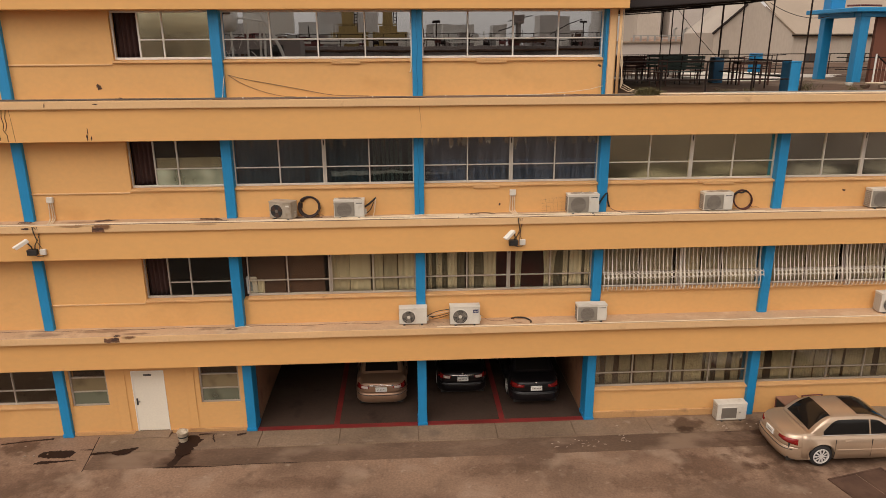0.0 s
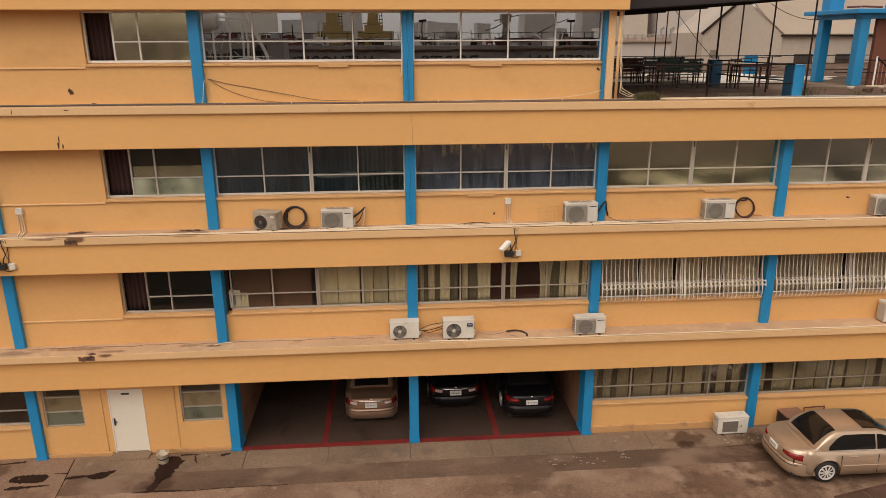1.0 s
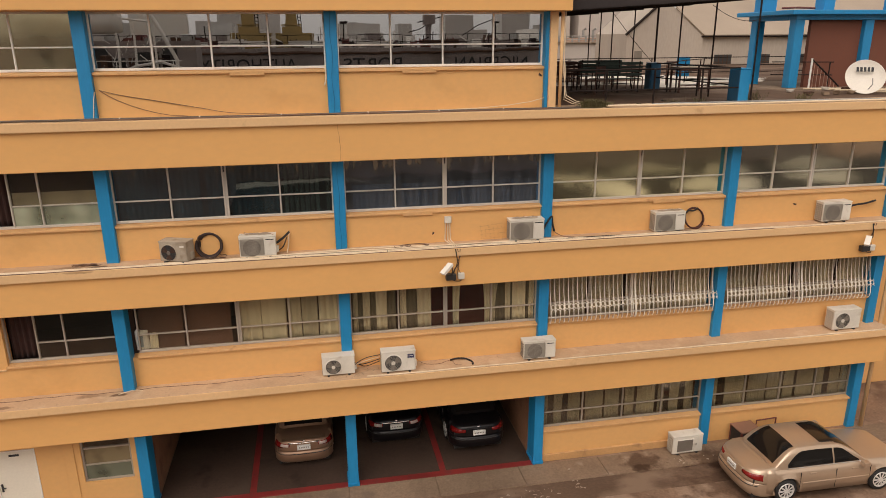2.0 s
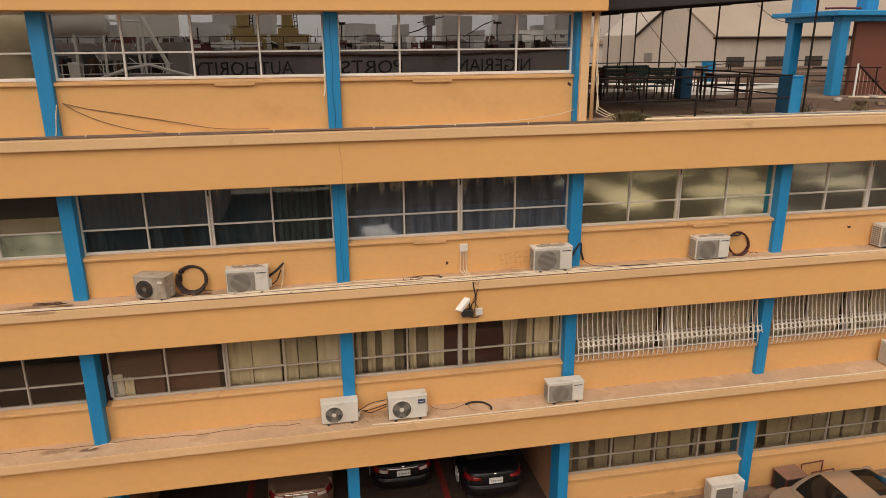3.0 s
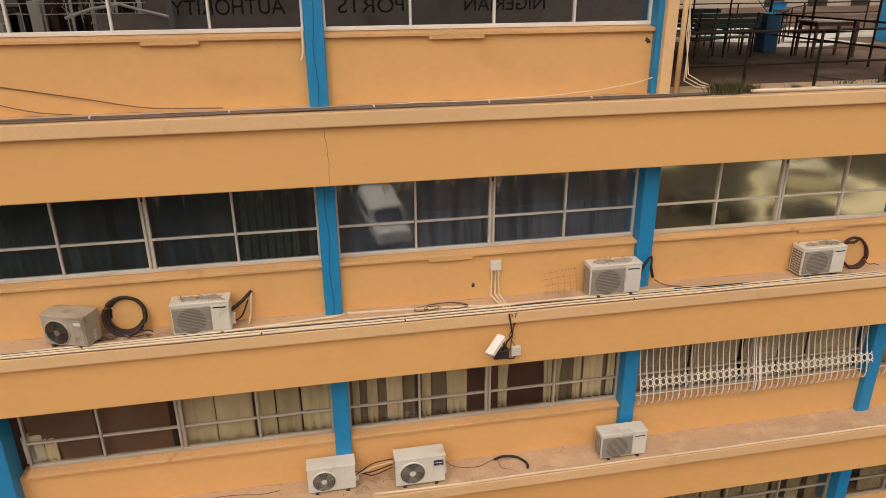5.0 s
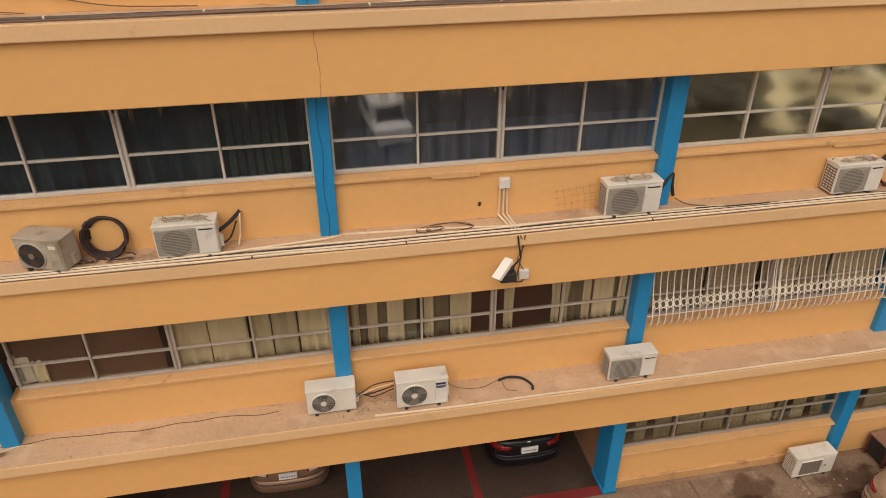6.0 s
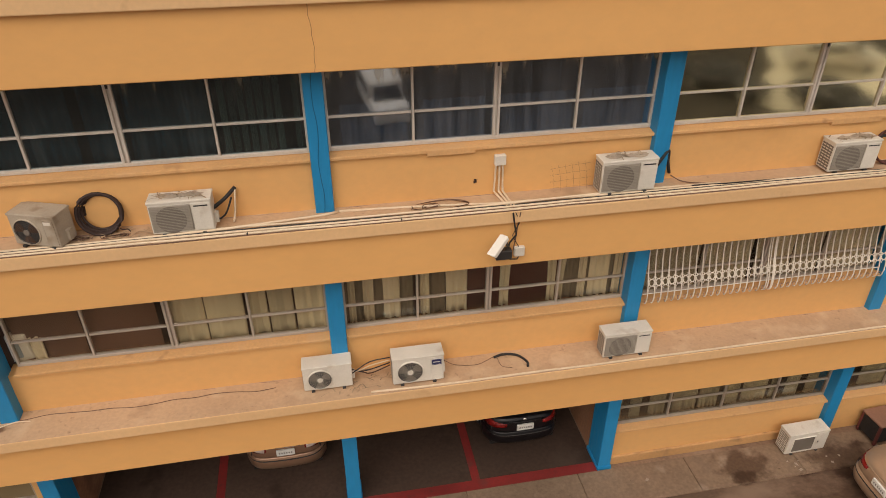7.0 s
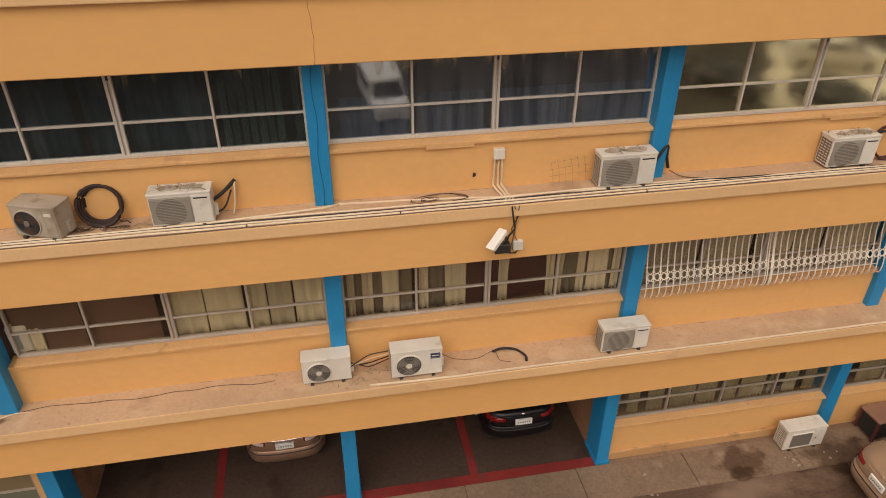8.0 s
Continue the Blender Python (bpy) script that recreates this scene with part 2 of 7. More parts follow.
# the entry at (12.3, 18.0) paints the parked saloon's shadow; the rest are stains
YARD_STAINS_AND_SHADE = [(8.6, 19.45, 0.6, 0.45, 0.7), (8.5, 19.2, 0.42, 0.16, 0.6), (8.6, 17.2, 1.2, 0.7, 0.5), (12.3, 18.0, 3.0, 1.3, 0.6), (6.5, 16.6, 1.2, 0.5, 0.35), (-14.0, 18.6, 1.6, 0.5, 0.5), (11.0, 19.2, 1.1, 0.5, 0.7),
               (-7.2, 18.5, 0.5, 0.35, 0.6), (2.2, 17.5, 1.6, 0.3, 0.3), (-3.2, 17.2, 2.0, 0.3, 0.3), (-12.2, 19.5, 0.5, 0.4, 0.6), (10.6, 16.8, 0.9, 0.6, 0.35), (-12.6, 17.6, 3.4, 1.0, 0.4)]
CONCRETE = material("worn yard concrete", (0.24, 0.154, 0.104), 0.85, spec=0.15, grain=0.3, scale=1.8, bump=0.3, bump_scale=12, spots=[((0.115, 0.070, 0.047), 0.3, 0.50, 0.6), ((0.36, 0.262, 0.19), 0.7, 0.55, 0.6), ((0.10, 0.066, 0.045), 1.5, 0.60, 0.55), ((0.42, 0.33, 0.25), 3.5, 0.62, 0.45), ((0.11, 0.072, 0.05), 6.0, 0.66, 0.35)], stains=YARD_STAINS_AND_SHADE)
SLAB = material("pavement slab concrete", (0.215, 0.148, 0.100), 0.88, spec=0.15, stains=YARD_STAINS_AND_SHADE, grain=0.25, scale=2, bump=0.25, bump_scale=15, random_tint=0.06, spots=[((0.13, 0.095, 0.07), 0.8, 0.58, 0.6), ((0.45, 0.37, 0.29), 1.5, 0.62, 0.4)])
GUTTER = material("damp worn gutter concrete", (0.150, 0.096, 0.065), 0.85, spec=0.15, stains=YARD_STAINS_AND_SHADE, grain=0.25, scale=2, bump=0.3, bump_scale=14, spots=[((0.24, 0.165, 0.115), 0.7, 0.52, 0.8), ((0.085, 0.052, 0.036), 1.1, 0.56, 0.6), ((0.30, 0.23, 0.18), 4.0, 0.66, 0.4)], stretch=(0.6, 1, 1))
# base colour lowered to carry the shade inside the bays; spots are stains
GARAGE = material("garage floor concrete darkened for shade", (0.066, 0.042, 0.031), 0.8, spec=0.12, grain=0.25, scale=1.5, bump=0.15, spots=[((0.085, 0.06, 0.045), 0.5, 0.54, 0.6), ((0.02, 0.012, 0.009), 0.9, 0.6, 0.6)])
# darker copy of the orange wall for the shaded bay sides, with grime spots
GARAGE_WALL = material("grimy orange plaster darkened for shade", (0.30, 0.15, 0.085), 0.9, spec=0.15, grain=0.2, scale=2, bump=0.15, spots=[((0.12, 0.06, 0.04), 0.9, 0.54, 0.7)])
RED = material("worn red floor paint", (0.20, 0.020, 0.017), 0.6, grain=0.25, scale=4, spots=[((0.10, 0.045, 0.035), 2.0, 0.56, 0.5), ((0.05, 0.02, 0.015), 5.0, 0.62, 0.5)])
WHITE = material("white door paint", (0.80, 0.77, 0.70), 0.5, grain=0.04, scale=3, spots=[((0.45, 0.38, 0.3), 1.5, 0.68, 0.4)])
DOOR_WHITE = material("cream door paint", (0.76, 0.70, 0.58), 0.55, grain=0.05, scale=2, spots=[((0.5, 0.42, 0.3), 1.2, 0.64, 0.35)])
AC_WHITE = material("dusty white enamel", (0.66, 0.615, 0.53), 0.5, grain=0.1, scale=6, spots=[((0.45, 0.36, 0.27), 3.5, 0.58, 0.5)])
AC_GREY = material("weathered grey-beige enamel", (0.38, 0.32, 0.245), 0.65, grain=0.15, scale=6, spots=[((0.22, 0.15, 0.09), 3.5, 0.55, 0.6)])
AC_MESH2 = material("olive-grey grille", (0.30, 0.265, 0.215), 0.6, grain=0.12, scale=8)
AC_MESH = material("grey grille", (0.17, 0.145, 0.118), 0.6, grain=0.15, scale=8)
DARK = material("dark plastic", (0.03, 0.028, 0.027), 0.5)
BLACK = material("black rubber", (0.018, 0.016, 0.015), 0.75)
PVC = material("cream conduit plastic", (0.70, 0.56, 0.39), 0.6, grain=0.08, scale=1.2)
PIPE_DARK = material("weathered dark grey pipe", (0.11, 0.088, 0.07), 0.6, 0.2, grain=0.3, scale=3)
PIPE_GREY = material("grey pipe", (0.30, 0.29, 0.27), 0.5, 0.4, grain=0.15, scale=5)
BLUE_CABLE = material("blue painted cable", (0.006, 0.12, 0.23), 0.6)
NAVY = material("navy badge", (0.015, 0.02, 0.09), 0.4)
RUST = material("rusted steel", (0.095, 0.054, 0.037), 0.85, spec=0.15, grain=0.3, scale=8, bump=0.2)
GOLD_CAR = material("champagne car paint", (0.50, 0.365, 0.255), 0.28, 0.5, grain=0.03, plain=True, coat=0.8)
BRONZE_CAR = material("bronze car paint", (0.34, 0.205, 0.13), 0.34, 0.5, grain=0.0, plain=True, coat=0.25)
BLACK_CAR = material("black car paint", (0.008, 0.007, 0.008), 0.3, 0.0, grain=0.0, plain=True, spec=0.25, coat=0.2)
CAR_GLASS = material("dark car glass", (0.012, 0.011, 0.010), 0.06, 0.0, grain=0.02, spec=0.38)
CHROME = material("chrome", (0.75, 0.73, 0.70), 0.18, 1.0, grain=0.02)
ALLOY = material("alloy wheel", (0.80, 0.78, 0.74), 0.4, 0.35, grain=0.05)
TAIL = material("red lamp lens", (0.22, 0.011, 0.009), 0.2, grain=0.03)
TAIL_CLEAR = material("clear lamp lens", (0.6, 0.5, 0.45), 0.15, grain=0.03)
PLATE = material("pale number plate", (0.75, 0.75, 0.70), 0.5)
INK = material("dark lettering", (0.012, 0.012, 0.013), 0.6)
IRON = material("dark iron paint", (0.020, 0.013, 0.011), 0.65, spec=0.15, grain=0.2)
GREEN_WOOD = material("dark green bench slats", (0.02, 0.04, 0.03), 0.6, grain=0.2, random_tint=0.2)
TERRACE = material("stained roof deck", (0.108, 0.067, 0.045), 0.9, spec=0.1, grain=0.25, scale=1.2, bump=0.3, bump_scale=10, spots=[((0.22, 0.16, 0.12), 0.5, 0.54, 0.6), ((0.05, 0.032, 0.022), 0.9, 0.60, 0.6)])
PALE_SCREED = material("pale worn screed", (0.62, 0.565, 0.48), 0.9, grain=0.2, scale=1.5, spots=[((0.2, 0.15, 0.11), 0.8, 0.56, 0.6)])
PALE_CLAD = material("pale pinkish cladding", (0.46, 0.405, 0.36), 0.8, grain=0.08, scale=1)
CANVAS = material("dark canopy sheet", (0.025, 0.018, 0.017), 0.85, grain=0.2)
QUAY_PALE = material("bleached quay concrete", (0.72, 0.66, 0.53), 0.9, grain=0.12, scale=1.0, spots=[((0.45, 0.40, 0.31), 0.5, 0.56, 0.6)])
SHED = material("pale warehouse cladding", (0.40, 0.342, 0.285), 0.8, grain=0.1, scale=1.0, spots=[((0.33, 0.27, 0.21), 0.6, 0.6, 0.4)], stretch=(1, 1, 0.3))
SHED_ROOF = material("tan roof sheet", (0.34, 0.27, 0.205), 0.75, grain=0.1, scale=1.0)
TERRACOTTA = material("red-brown render", (0.165, 0.058, 0.034), 0.85, grain=0.12, scale=2)
DISH = material("off-white dish paint", (0.68, 0.63, 0.55), 0.5, grain=0.08)
TABLETOP = material("dusty tabletop", (0.42, 0.34, 0.26), 0.7, grain=0.15)
WEED = material("dry weed leaves", (0.10, 0.085, 0.035), 0.8, grain=0.3, random_tint=0.3)
GRASS = material("mown grass", (0.055, 0.075, 0.022), 0.9, grain=0.3, scale=4, bump=0.5, bump_scale=40)
ASPHALT = material("worn dark asphalt", (0.045, 0.039, 0.032), 0.9, spec=0.15, grain=0.25, scale=1.5, spots=[((0.10, 0.085, 0.07), 0.5, 0.56, 0.5)])
HULL = material("dark ship hull", (0.25, 0.21, 0.195), 0.8, grain=0.25, scale=0.6, spots=[((0.09, 0.06, 0.05), 0.3, 0.58, 0.6), ((0.34, 0.29, 0.27), 0.5, 0.6, 0.5)])
SHIP_WHITE = material("ship white paint", (0.72, 0.69, 0.63), 0.6, grain=0.1, scale=1, spots=[((0.4, 0.25, 0.15), 0.8, 0.64, 0.4)])
YELLOW = material("crane yellow paint", (0.34, 0.235, 0.085), 0.6, grain=0.15, scale=1)
# distance haze is mixed into this pale grey base colour
CITY = material("hazy far buildings", (0.50, 0.485, 0.46), 0.9, grain=0.15, scale=0.05)
GRILLE_PAINT = material("dusty white iron paint", (0.72, 0.66, 0.565), 0.55, grain=0.12, scale=8, spots=[((0.34, 0.22, 0.14), 5.0, 0.62, 0.5)])
RUST_PALE = material("rust-stained white paint", (0.42, 0.27, 0.2), 0.7, grain=0.3, scale=10)
BUCKET = material("stained white plastic", (0.55, 0.46, 0.34), 0.6, grain=0.2, scale=8, spots=[((0.14, 0.08, 0.05), 5.0, 0.52, 0.7)])
PUDDLE = material("oil-dark wet patch", (0.026, 0.013, 0.009), 0.6, spec=0.12, grain=0.25, scale=4)
SCRAPE = material("pale scraped concrete", (0.34, 0.26, 0.195), 0.9, grain=0.2, scale=6)
BROKEN = material("broken brown mortar", (0.17, 0.082, 0.045), 0.95, grain=0.3, scale=8, bump=0.4, bump_scale=25)
SOOT = material("soot stain", (0.06, 0.03, 0.02), 0.9, grain=0.3, scale=6)
REDMETAL = material("faded red metal", (0.13, 0.03, 0.024), 0.6, grain=0.2)


# ---- building blocks ----
def box(bm, x0, x1, y0, y1, z0, z1):
    v = [bm.verts.new((x, y, z)) for x in (x0, x1) for y in (y0, y1) for z in (z0, z1)]
    for f in ((0, 1, 3, 2), (4, 6, 7, 5), (0, 4, 5, 1), (2, 3, 7, 6), (0, 2, 6, 4), (1, 5, 7, 3)):
        bm.faces.new([v[i] for i in f])
    return v


def bevelled(x0, x1, y0, y1, z0, z1, r=0.01, seg=2):
    bm = bmesh.new()
    box(bm, x0, x1, y0, y1, z0, z1)
    bmesh.ops.bevel(bm, geom=bm.edges[:], offset=r, segments=seg, affect="EDGES", profile=0.6)
    return bm


def boxes(*dims):
    bm = bmesh.new()
    for d in dims:
        box(bm, *d)
    return bm


def rod(bm, points, r, sides=6, closed=False):
    """A round rod along a line of points."""
    pts = [Vector(p) for p in points]
    rings = []
    for i, p in enumerate(pts):
        a = pts[i - 1] if (i or closed) else p
        b = pts[(i + 1) % len(pts)] if (i < len(pts) - 1 or closed) else p
        d = (b - a).normalized()
        u = d.cross(Vector((0, 0, 1)) if abs(d.z) < 0.9 else Vector((1, 0, 0))).normalized()
        w = d.cross(u)
        rings.append([bm.verts.new(p + r * (math.cos(2 * math.pi * k / sides) * u + math.sin(2 * math.pi * k / sides) * w)) for k in range(sides)])
    for i in range(len(rings) - (0 if closed else 1)):
        A, B = rings[i], rings[(i + 1) % len(rings)]
        for k in range(sides):
            bm.faces.new((A[k], A[(k + 1) % sides], B[(k + 1) % sides], B[k]))
    if not closed:
        bm.faces.new(rings[0]), bm.faces.new(rings[-1][::-1])
    return bm


def rods(r, *lines, sides=6):
    bm = bmesh.new()
    for ln in lines:
        rod(bm, ln, r, sides)
    return bm


def lathe(bm, profile, centre, axis="z", seg=24, caps=False):
    """Turns (radius, height) pairs round an axis through centre."""
    c = Vector(centre)
    rings = []
    for r, h in profile:
        ring = []
        for k in range(seg):
            a = 2 * math.pi * k / seg
            p = {"z": (r * math.cos(a), r * math.sin(a), h), "y": (r * math.cos(a), h, r * math.sin(a)), "x": (h, r * math.cos(a), r * math.sin(a))}[axis]
            ring.append(bm.verts.new(c + Vector(p)))
        rings.append(ring)
    for A, B in zip(rings, rings[1:]):
        for k in range(seg):
            bm.faces.new((A[k], A[(k + 1) % seg], B[(k + 1) % seg], B[k]))
    for ring in (rings[0], rings[-1]) if caps else ():
        bm.faces.new(ring)
    return bm


def smooth(bm, on=True):
    for f in bm.faces:
        f.smooth = on
    return bm


def mesh_of(name, bm, mat):
    bmesh.ops.recalc_face_normals(bm, faces=bm.faces[:])
    me = bpy.data.meshes.new(name)
    bm.to_mesh(me)
    bm.free()
    me.materials.append(mat)
    return me


def part(name, bm, mat, parent, label=""):
    """Links a bmesh as one mesh object under a thing or a part."""
    ob = new(name, mesh_of(name, bm, mat))
    ob.parent = parent
    return tagged(ob, label)


def thing(name, at, label, category, group="", kind="", turn=0.0):
    ob = new(name)
    ob.empty_display_size = 0.1
    ob.matrix_basis = pose(*at, 0, 0, turn)
    return tagged(ob, label, category, group, kind)


def solid(name, bm, mat, label, category, group="", kind=""):
    return tagged(new(name, mesh_of(name, bm, mat)), label, category, group, kind)


def structure(name, bm, mat, label, category="wall"):
    return solid(name, bm, mat, label, category, kind="structure")


# ---- the plan ----
COLS = [-16.6, -11.12, -5.42, 0.01, 5.42, 10.77, 15.95]   # left edges of the pillars, width 0.28
PW = 0.28
FRONT, WALL, PANE = 20.0, 20.13, 20.28
LIP_Y, FAS_Y = 19.50, 19.58
LEVELS = [0.0, 3.63, 6.99, 10.39]                          # ledge tops
SILL = [1.06, 4.50, 7.88, 11.42]
FAS_BOT = [2.50, 5.95, 9.30, 12.70]
X0, X1 = -17.5, 16.42
TOWER = 5.86                                               # end of the top storey

# ---- ground ----
ground = structure("ground", boxes((-900, 900, -900, 900, -0.5, 0.0)), CONCRETE, "worn stained grey-brown concrete yard", "ground")
structure("grass_verge", boxes((20.6, 60, 21.5, 70, -0.05, 0.05)), GRASS, "green mown grass beyond the end of the building", "grass")
structure("kerb", bevelled(20.45, 20.6, 21.35, 70, -0.05, 0.12), SLAB, "pale concrete kerb beside the grass", "kerb")

# ---- pillars ----
for i, px in enumerate(COLS):
    for lv in range(4):
        x = px - (0.05 if lv == 1 and i == 2 else 0.06 if lv == 3 and i == 4 else 0)
        if lv == 3 and x > 6:
            continue
        bm = bevelled(x, x + PW, FRONT - (0.10 if lv == 1 and i == 2 else 0), 20.31 if lv == 1 and i == 2 else 20.6, LEVELS[lv] - 0.01, FAS_BOT[lv] + 0.01, 0.012, 1)
        if lv == 0 and 0 < i < 5:
            box(bm, x - 0.02, x + PW + 0.02, FRONT - 0.02, 20.62, -0.01, 0.10)
        solid("pillar", bm, BLUE, "blue painted square concrete pillar on the facade", "pillar", "blue pillars of the facade")

# ---- slab edges, ledges ----
for lv in (1, 2, 3, 4):
    top = (LEVELS + [13.95])[lv]
    end = TOWER if lv == 4 else X1
    structure("fascia_%d" % lv, bevelled(X0, end, FAS_Y, 20.6, FAS_BOT[lv - 1], top - 0.2, 0.012, 1), FASCIA, "broad orange painted concrete slab edge", "fascia")
    structure("lip_%d" % lv, bevelled(X0, end + 0.06, LIP_Y - (0.08 if lv == 1 else 0), 19.66, top - 0.205, top, 0.015, 2), LIP_STAINED if lv < 3 else LIP, "faded orange lip along the slab edge", "ledge")
    structure("ledge_%d" % lv, boxes((X0, end, LIP_Y + (0.014 if lv != 1 else -0.066), 20.6, top - 0.19, top + 0.003)), LEDGE_STAINED if lv < 3 else LEDGE, "dusty concrete ledge under the windows", "ledge")
# joint in the top fascia
bm = bmesh.new()
rod(bm, [(0.2 + 0.007 * math.sin(k * 1.9) + 0.02 * math.sin(k * 0.4), FAS_Y + 0.002, 9.31 + k * 0.08) for k in range(12)], 0.005, 5)
solid("crack", bm, SILL_CRACK, "thin dark crack down the orange slab edge", "crack")

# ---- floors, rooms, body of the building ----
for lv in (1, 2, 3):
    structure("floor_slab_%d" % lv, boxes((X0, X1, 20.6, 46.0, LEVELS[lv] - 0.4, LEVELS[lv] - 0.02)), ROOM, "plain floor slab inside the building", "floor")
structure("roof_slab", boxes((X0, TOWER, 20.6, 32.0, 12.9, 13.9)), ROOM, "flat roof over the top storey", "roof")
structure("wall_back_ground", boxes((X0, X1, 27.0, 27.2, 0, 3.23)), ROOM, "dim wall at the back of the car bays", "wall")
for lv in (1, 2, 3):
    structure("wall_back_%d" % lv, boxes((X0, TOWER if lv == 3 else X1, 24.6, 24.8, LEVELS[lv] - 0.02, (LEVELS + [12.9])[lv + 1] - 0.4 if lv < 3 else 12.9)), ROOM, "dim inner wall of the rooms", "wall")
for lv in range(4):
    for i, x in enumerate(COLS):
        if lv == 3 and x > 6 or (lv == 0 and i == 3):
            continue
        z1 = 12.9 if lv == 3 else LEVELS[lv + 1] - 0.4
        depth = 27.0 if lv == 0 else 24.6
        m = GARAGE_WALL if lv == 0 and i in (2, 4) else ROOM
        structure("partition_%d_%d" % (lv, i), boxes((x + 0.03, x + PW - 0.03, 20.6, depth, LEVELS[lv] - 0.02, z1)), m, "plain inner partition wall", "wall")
structure("wall_end", boxes((X1 - 0.2, X1, 20.6, 46, 0, 10.0)), ORANGE, "orange end wall of the building", "wall")
structure("wall_rear", boxes((X0, X1, 46, 46.2, 0, 10.3)), ORANGE, "orange rear wall", "wall")
structure("wall_far_end", boxes((X0 - 0.2, X0, 19.6, 46, 0, 13.9)), ORANGE, "orange far end wall", "wall")
structure("wall_tower_end", boxes((5.7, TOWER, 20.6, 32, 10.37, 12.9)), ORANGE, "orange end wall of the top storey", "wall")
structure("wall_tower_back", boxes((X0, TOWER, 32, 32.2, 10.37, 13.9)), ORANGE, "orange back wall of the top storey", "wall")
structure("corner_post", bevelled(5.445, 5.635, 19.90, 20.6, 10.38, 12.7, 0.012, 1), LIP, "orange corner post at the end of the top storey", "post")

# ---- spandrel walls, sills, windows ----
wcount = [0]


def sill(lv, x0, x1, parent=None):
    bm = bmesh.new()
    z = SILL[lv]
    prof = [(20.30, z + 0.02), (20.24, z), (20.075, z - 0.018), (20.065, z - 0.026), (20.065, z - 0.068), (20.075, z - 0.076), (20.118, z - 0.085), (20.30, z - 0.085)]
    a = [bm.verts.new((x0, y, zz)) for y, zz in prof]
    b = [bm.verts.new((x1, y, zz)) for y, zz in prof]
    bm.faces.new(a), bm.faces.new(b[::-1])
    for k in range(len(prof)):
        j = (k + 1) % len(prof)
        bm.faces.new((a[k], a[j], b[j], b[k]))
    return bm


def window(lv, x0, x1, cuts, frame_mat, pane_mat, label, transom, open_first=False, heavy=(), bar=0.036, top=None, lower=None):
    """A glazed strip between x0 and x1: uprights at the cuts, one transom, a pane in each field."""
    wcount[0] += 1
    z0, z1 = SILL[lv] + 0.01, (FAS_BOT[lv] if top is None else top)
    w = thing("window_%d" % wcount[0], ((x0 + x1) / 2, PANE, z0), label, "window", kind="structure")
    cx = (x0 + x1) / 2

    def p(name, dims, mat, lab=""):
        return part(name, bevelled(dims[0] - cx, dims[1] - cx, dims[2] - PANE, dims[3] - PANE, dims[4] - z0, dims[5] - z0, 0.006, 1), mat, w, lab)

    yf, yb = PANE - 0.045, PANE + 0.04
    p("window_frame", (x0, x0 + bar, yf, yb, z0, z1), frame_mat)
    p("window_frame", (x1 - bar, x1, yf, yb, z0, z1), frame_mat)
    p("window_frame", (x0 + bar, x1 - bar, yf, yb, z0, z0 + 0.06), frame_mat)
    p("window_frame", (x0 + bar, x1 - bar, yf, yb, z1 - 0.05, z1), frame_mat)
    xs = [x0] + list(cuts) + [x1]
    for k, c in enumerate(cuts):
        if k in heavy:
            p("mullion", (c - 0.056, c - 0.012, yf - 0.008, yb - 0.01, z0 + 0.06, z1 - 0.05), frame_mat)
            p("mullion", (c + 0.010, c + 0.052, yf - 0.002, yb - 0.01, z0 + 0.06, z1 - 0.05), frame_mat)
            p("seal", (c - 0.012, c + 0.010, yf + 0.02, yb - 0.02, z0 + 0.06, z1 - 0.05), frame_mat)
            p("latch", (c - 0.018, c + 0.016, yf - 0.014, yf + 0.01, z1 - 0.26, z1 - 0.10), DARK, "dark latch")
        else:
            p("mullion", (c - 0.018, c + 0.018, yf - 0.004, yb - 0.01, z0 + 0.06, z1 - 0.05), frame_mat)
    for k in range(len(xs) - 1):
        if open_first and k == 0:
            continue
        a, b = xs[k] + 0.022, xs[k + 1] - 0.022
        p("transom", (a, b, yf + 0.004, yb - 0.012, transom - 0.016, transom + 0.016), frame_mat)
        for za, zb in ((z0 + 0.05, transom - 0.015), (transom + 0.015, z1 - 0.045)):
            ob = p("pane", (a, b, PANE - 0.004, PANE + 0.004, za, zb), lower if lower and zb < transom else pane_mat)
            ob.visible_shadow = False
    part("window_sill", (lambda m: (m.transform(Matrix.Translation((-cx, -PANE, -z0))), m)[1])(sill(lv, x0 - 0.02, x1 + 0.02)), SILL_PAINT, w, "dusty red-brown painted sill")
    return w


def spandrel(lv, x0, x1):
    structure("spandrel_%d_%d" % (lv, round(x0 * 10 + 200)), boxes((x0, x1, WALL, 20.45, LEVELS[lv] - 0.02, SILL[lv] - 0.08)), ORANGE, "orange painted wall under the windows", "wall")


def solid_wall(lv, x0, x1, z0=None, z1=None, y0=WALL):
    structure("wall_%d_%d_%d" % (lv, round(x0 * 10 + 200), round((z0 or 0) * 10)), boxes((x0, x1, y0, 20.45, LEVELS[lv] - 0.02 if z0 is None else z0, FAS_BOT[lv] + 0.01 if z1 is None else z1)), ORANGE, "orange painted wall", "wall")


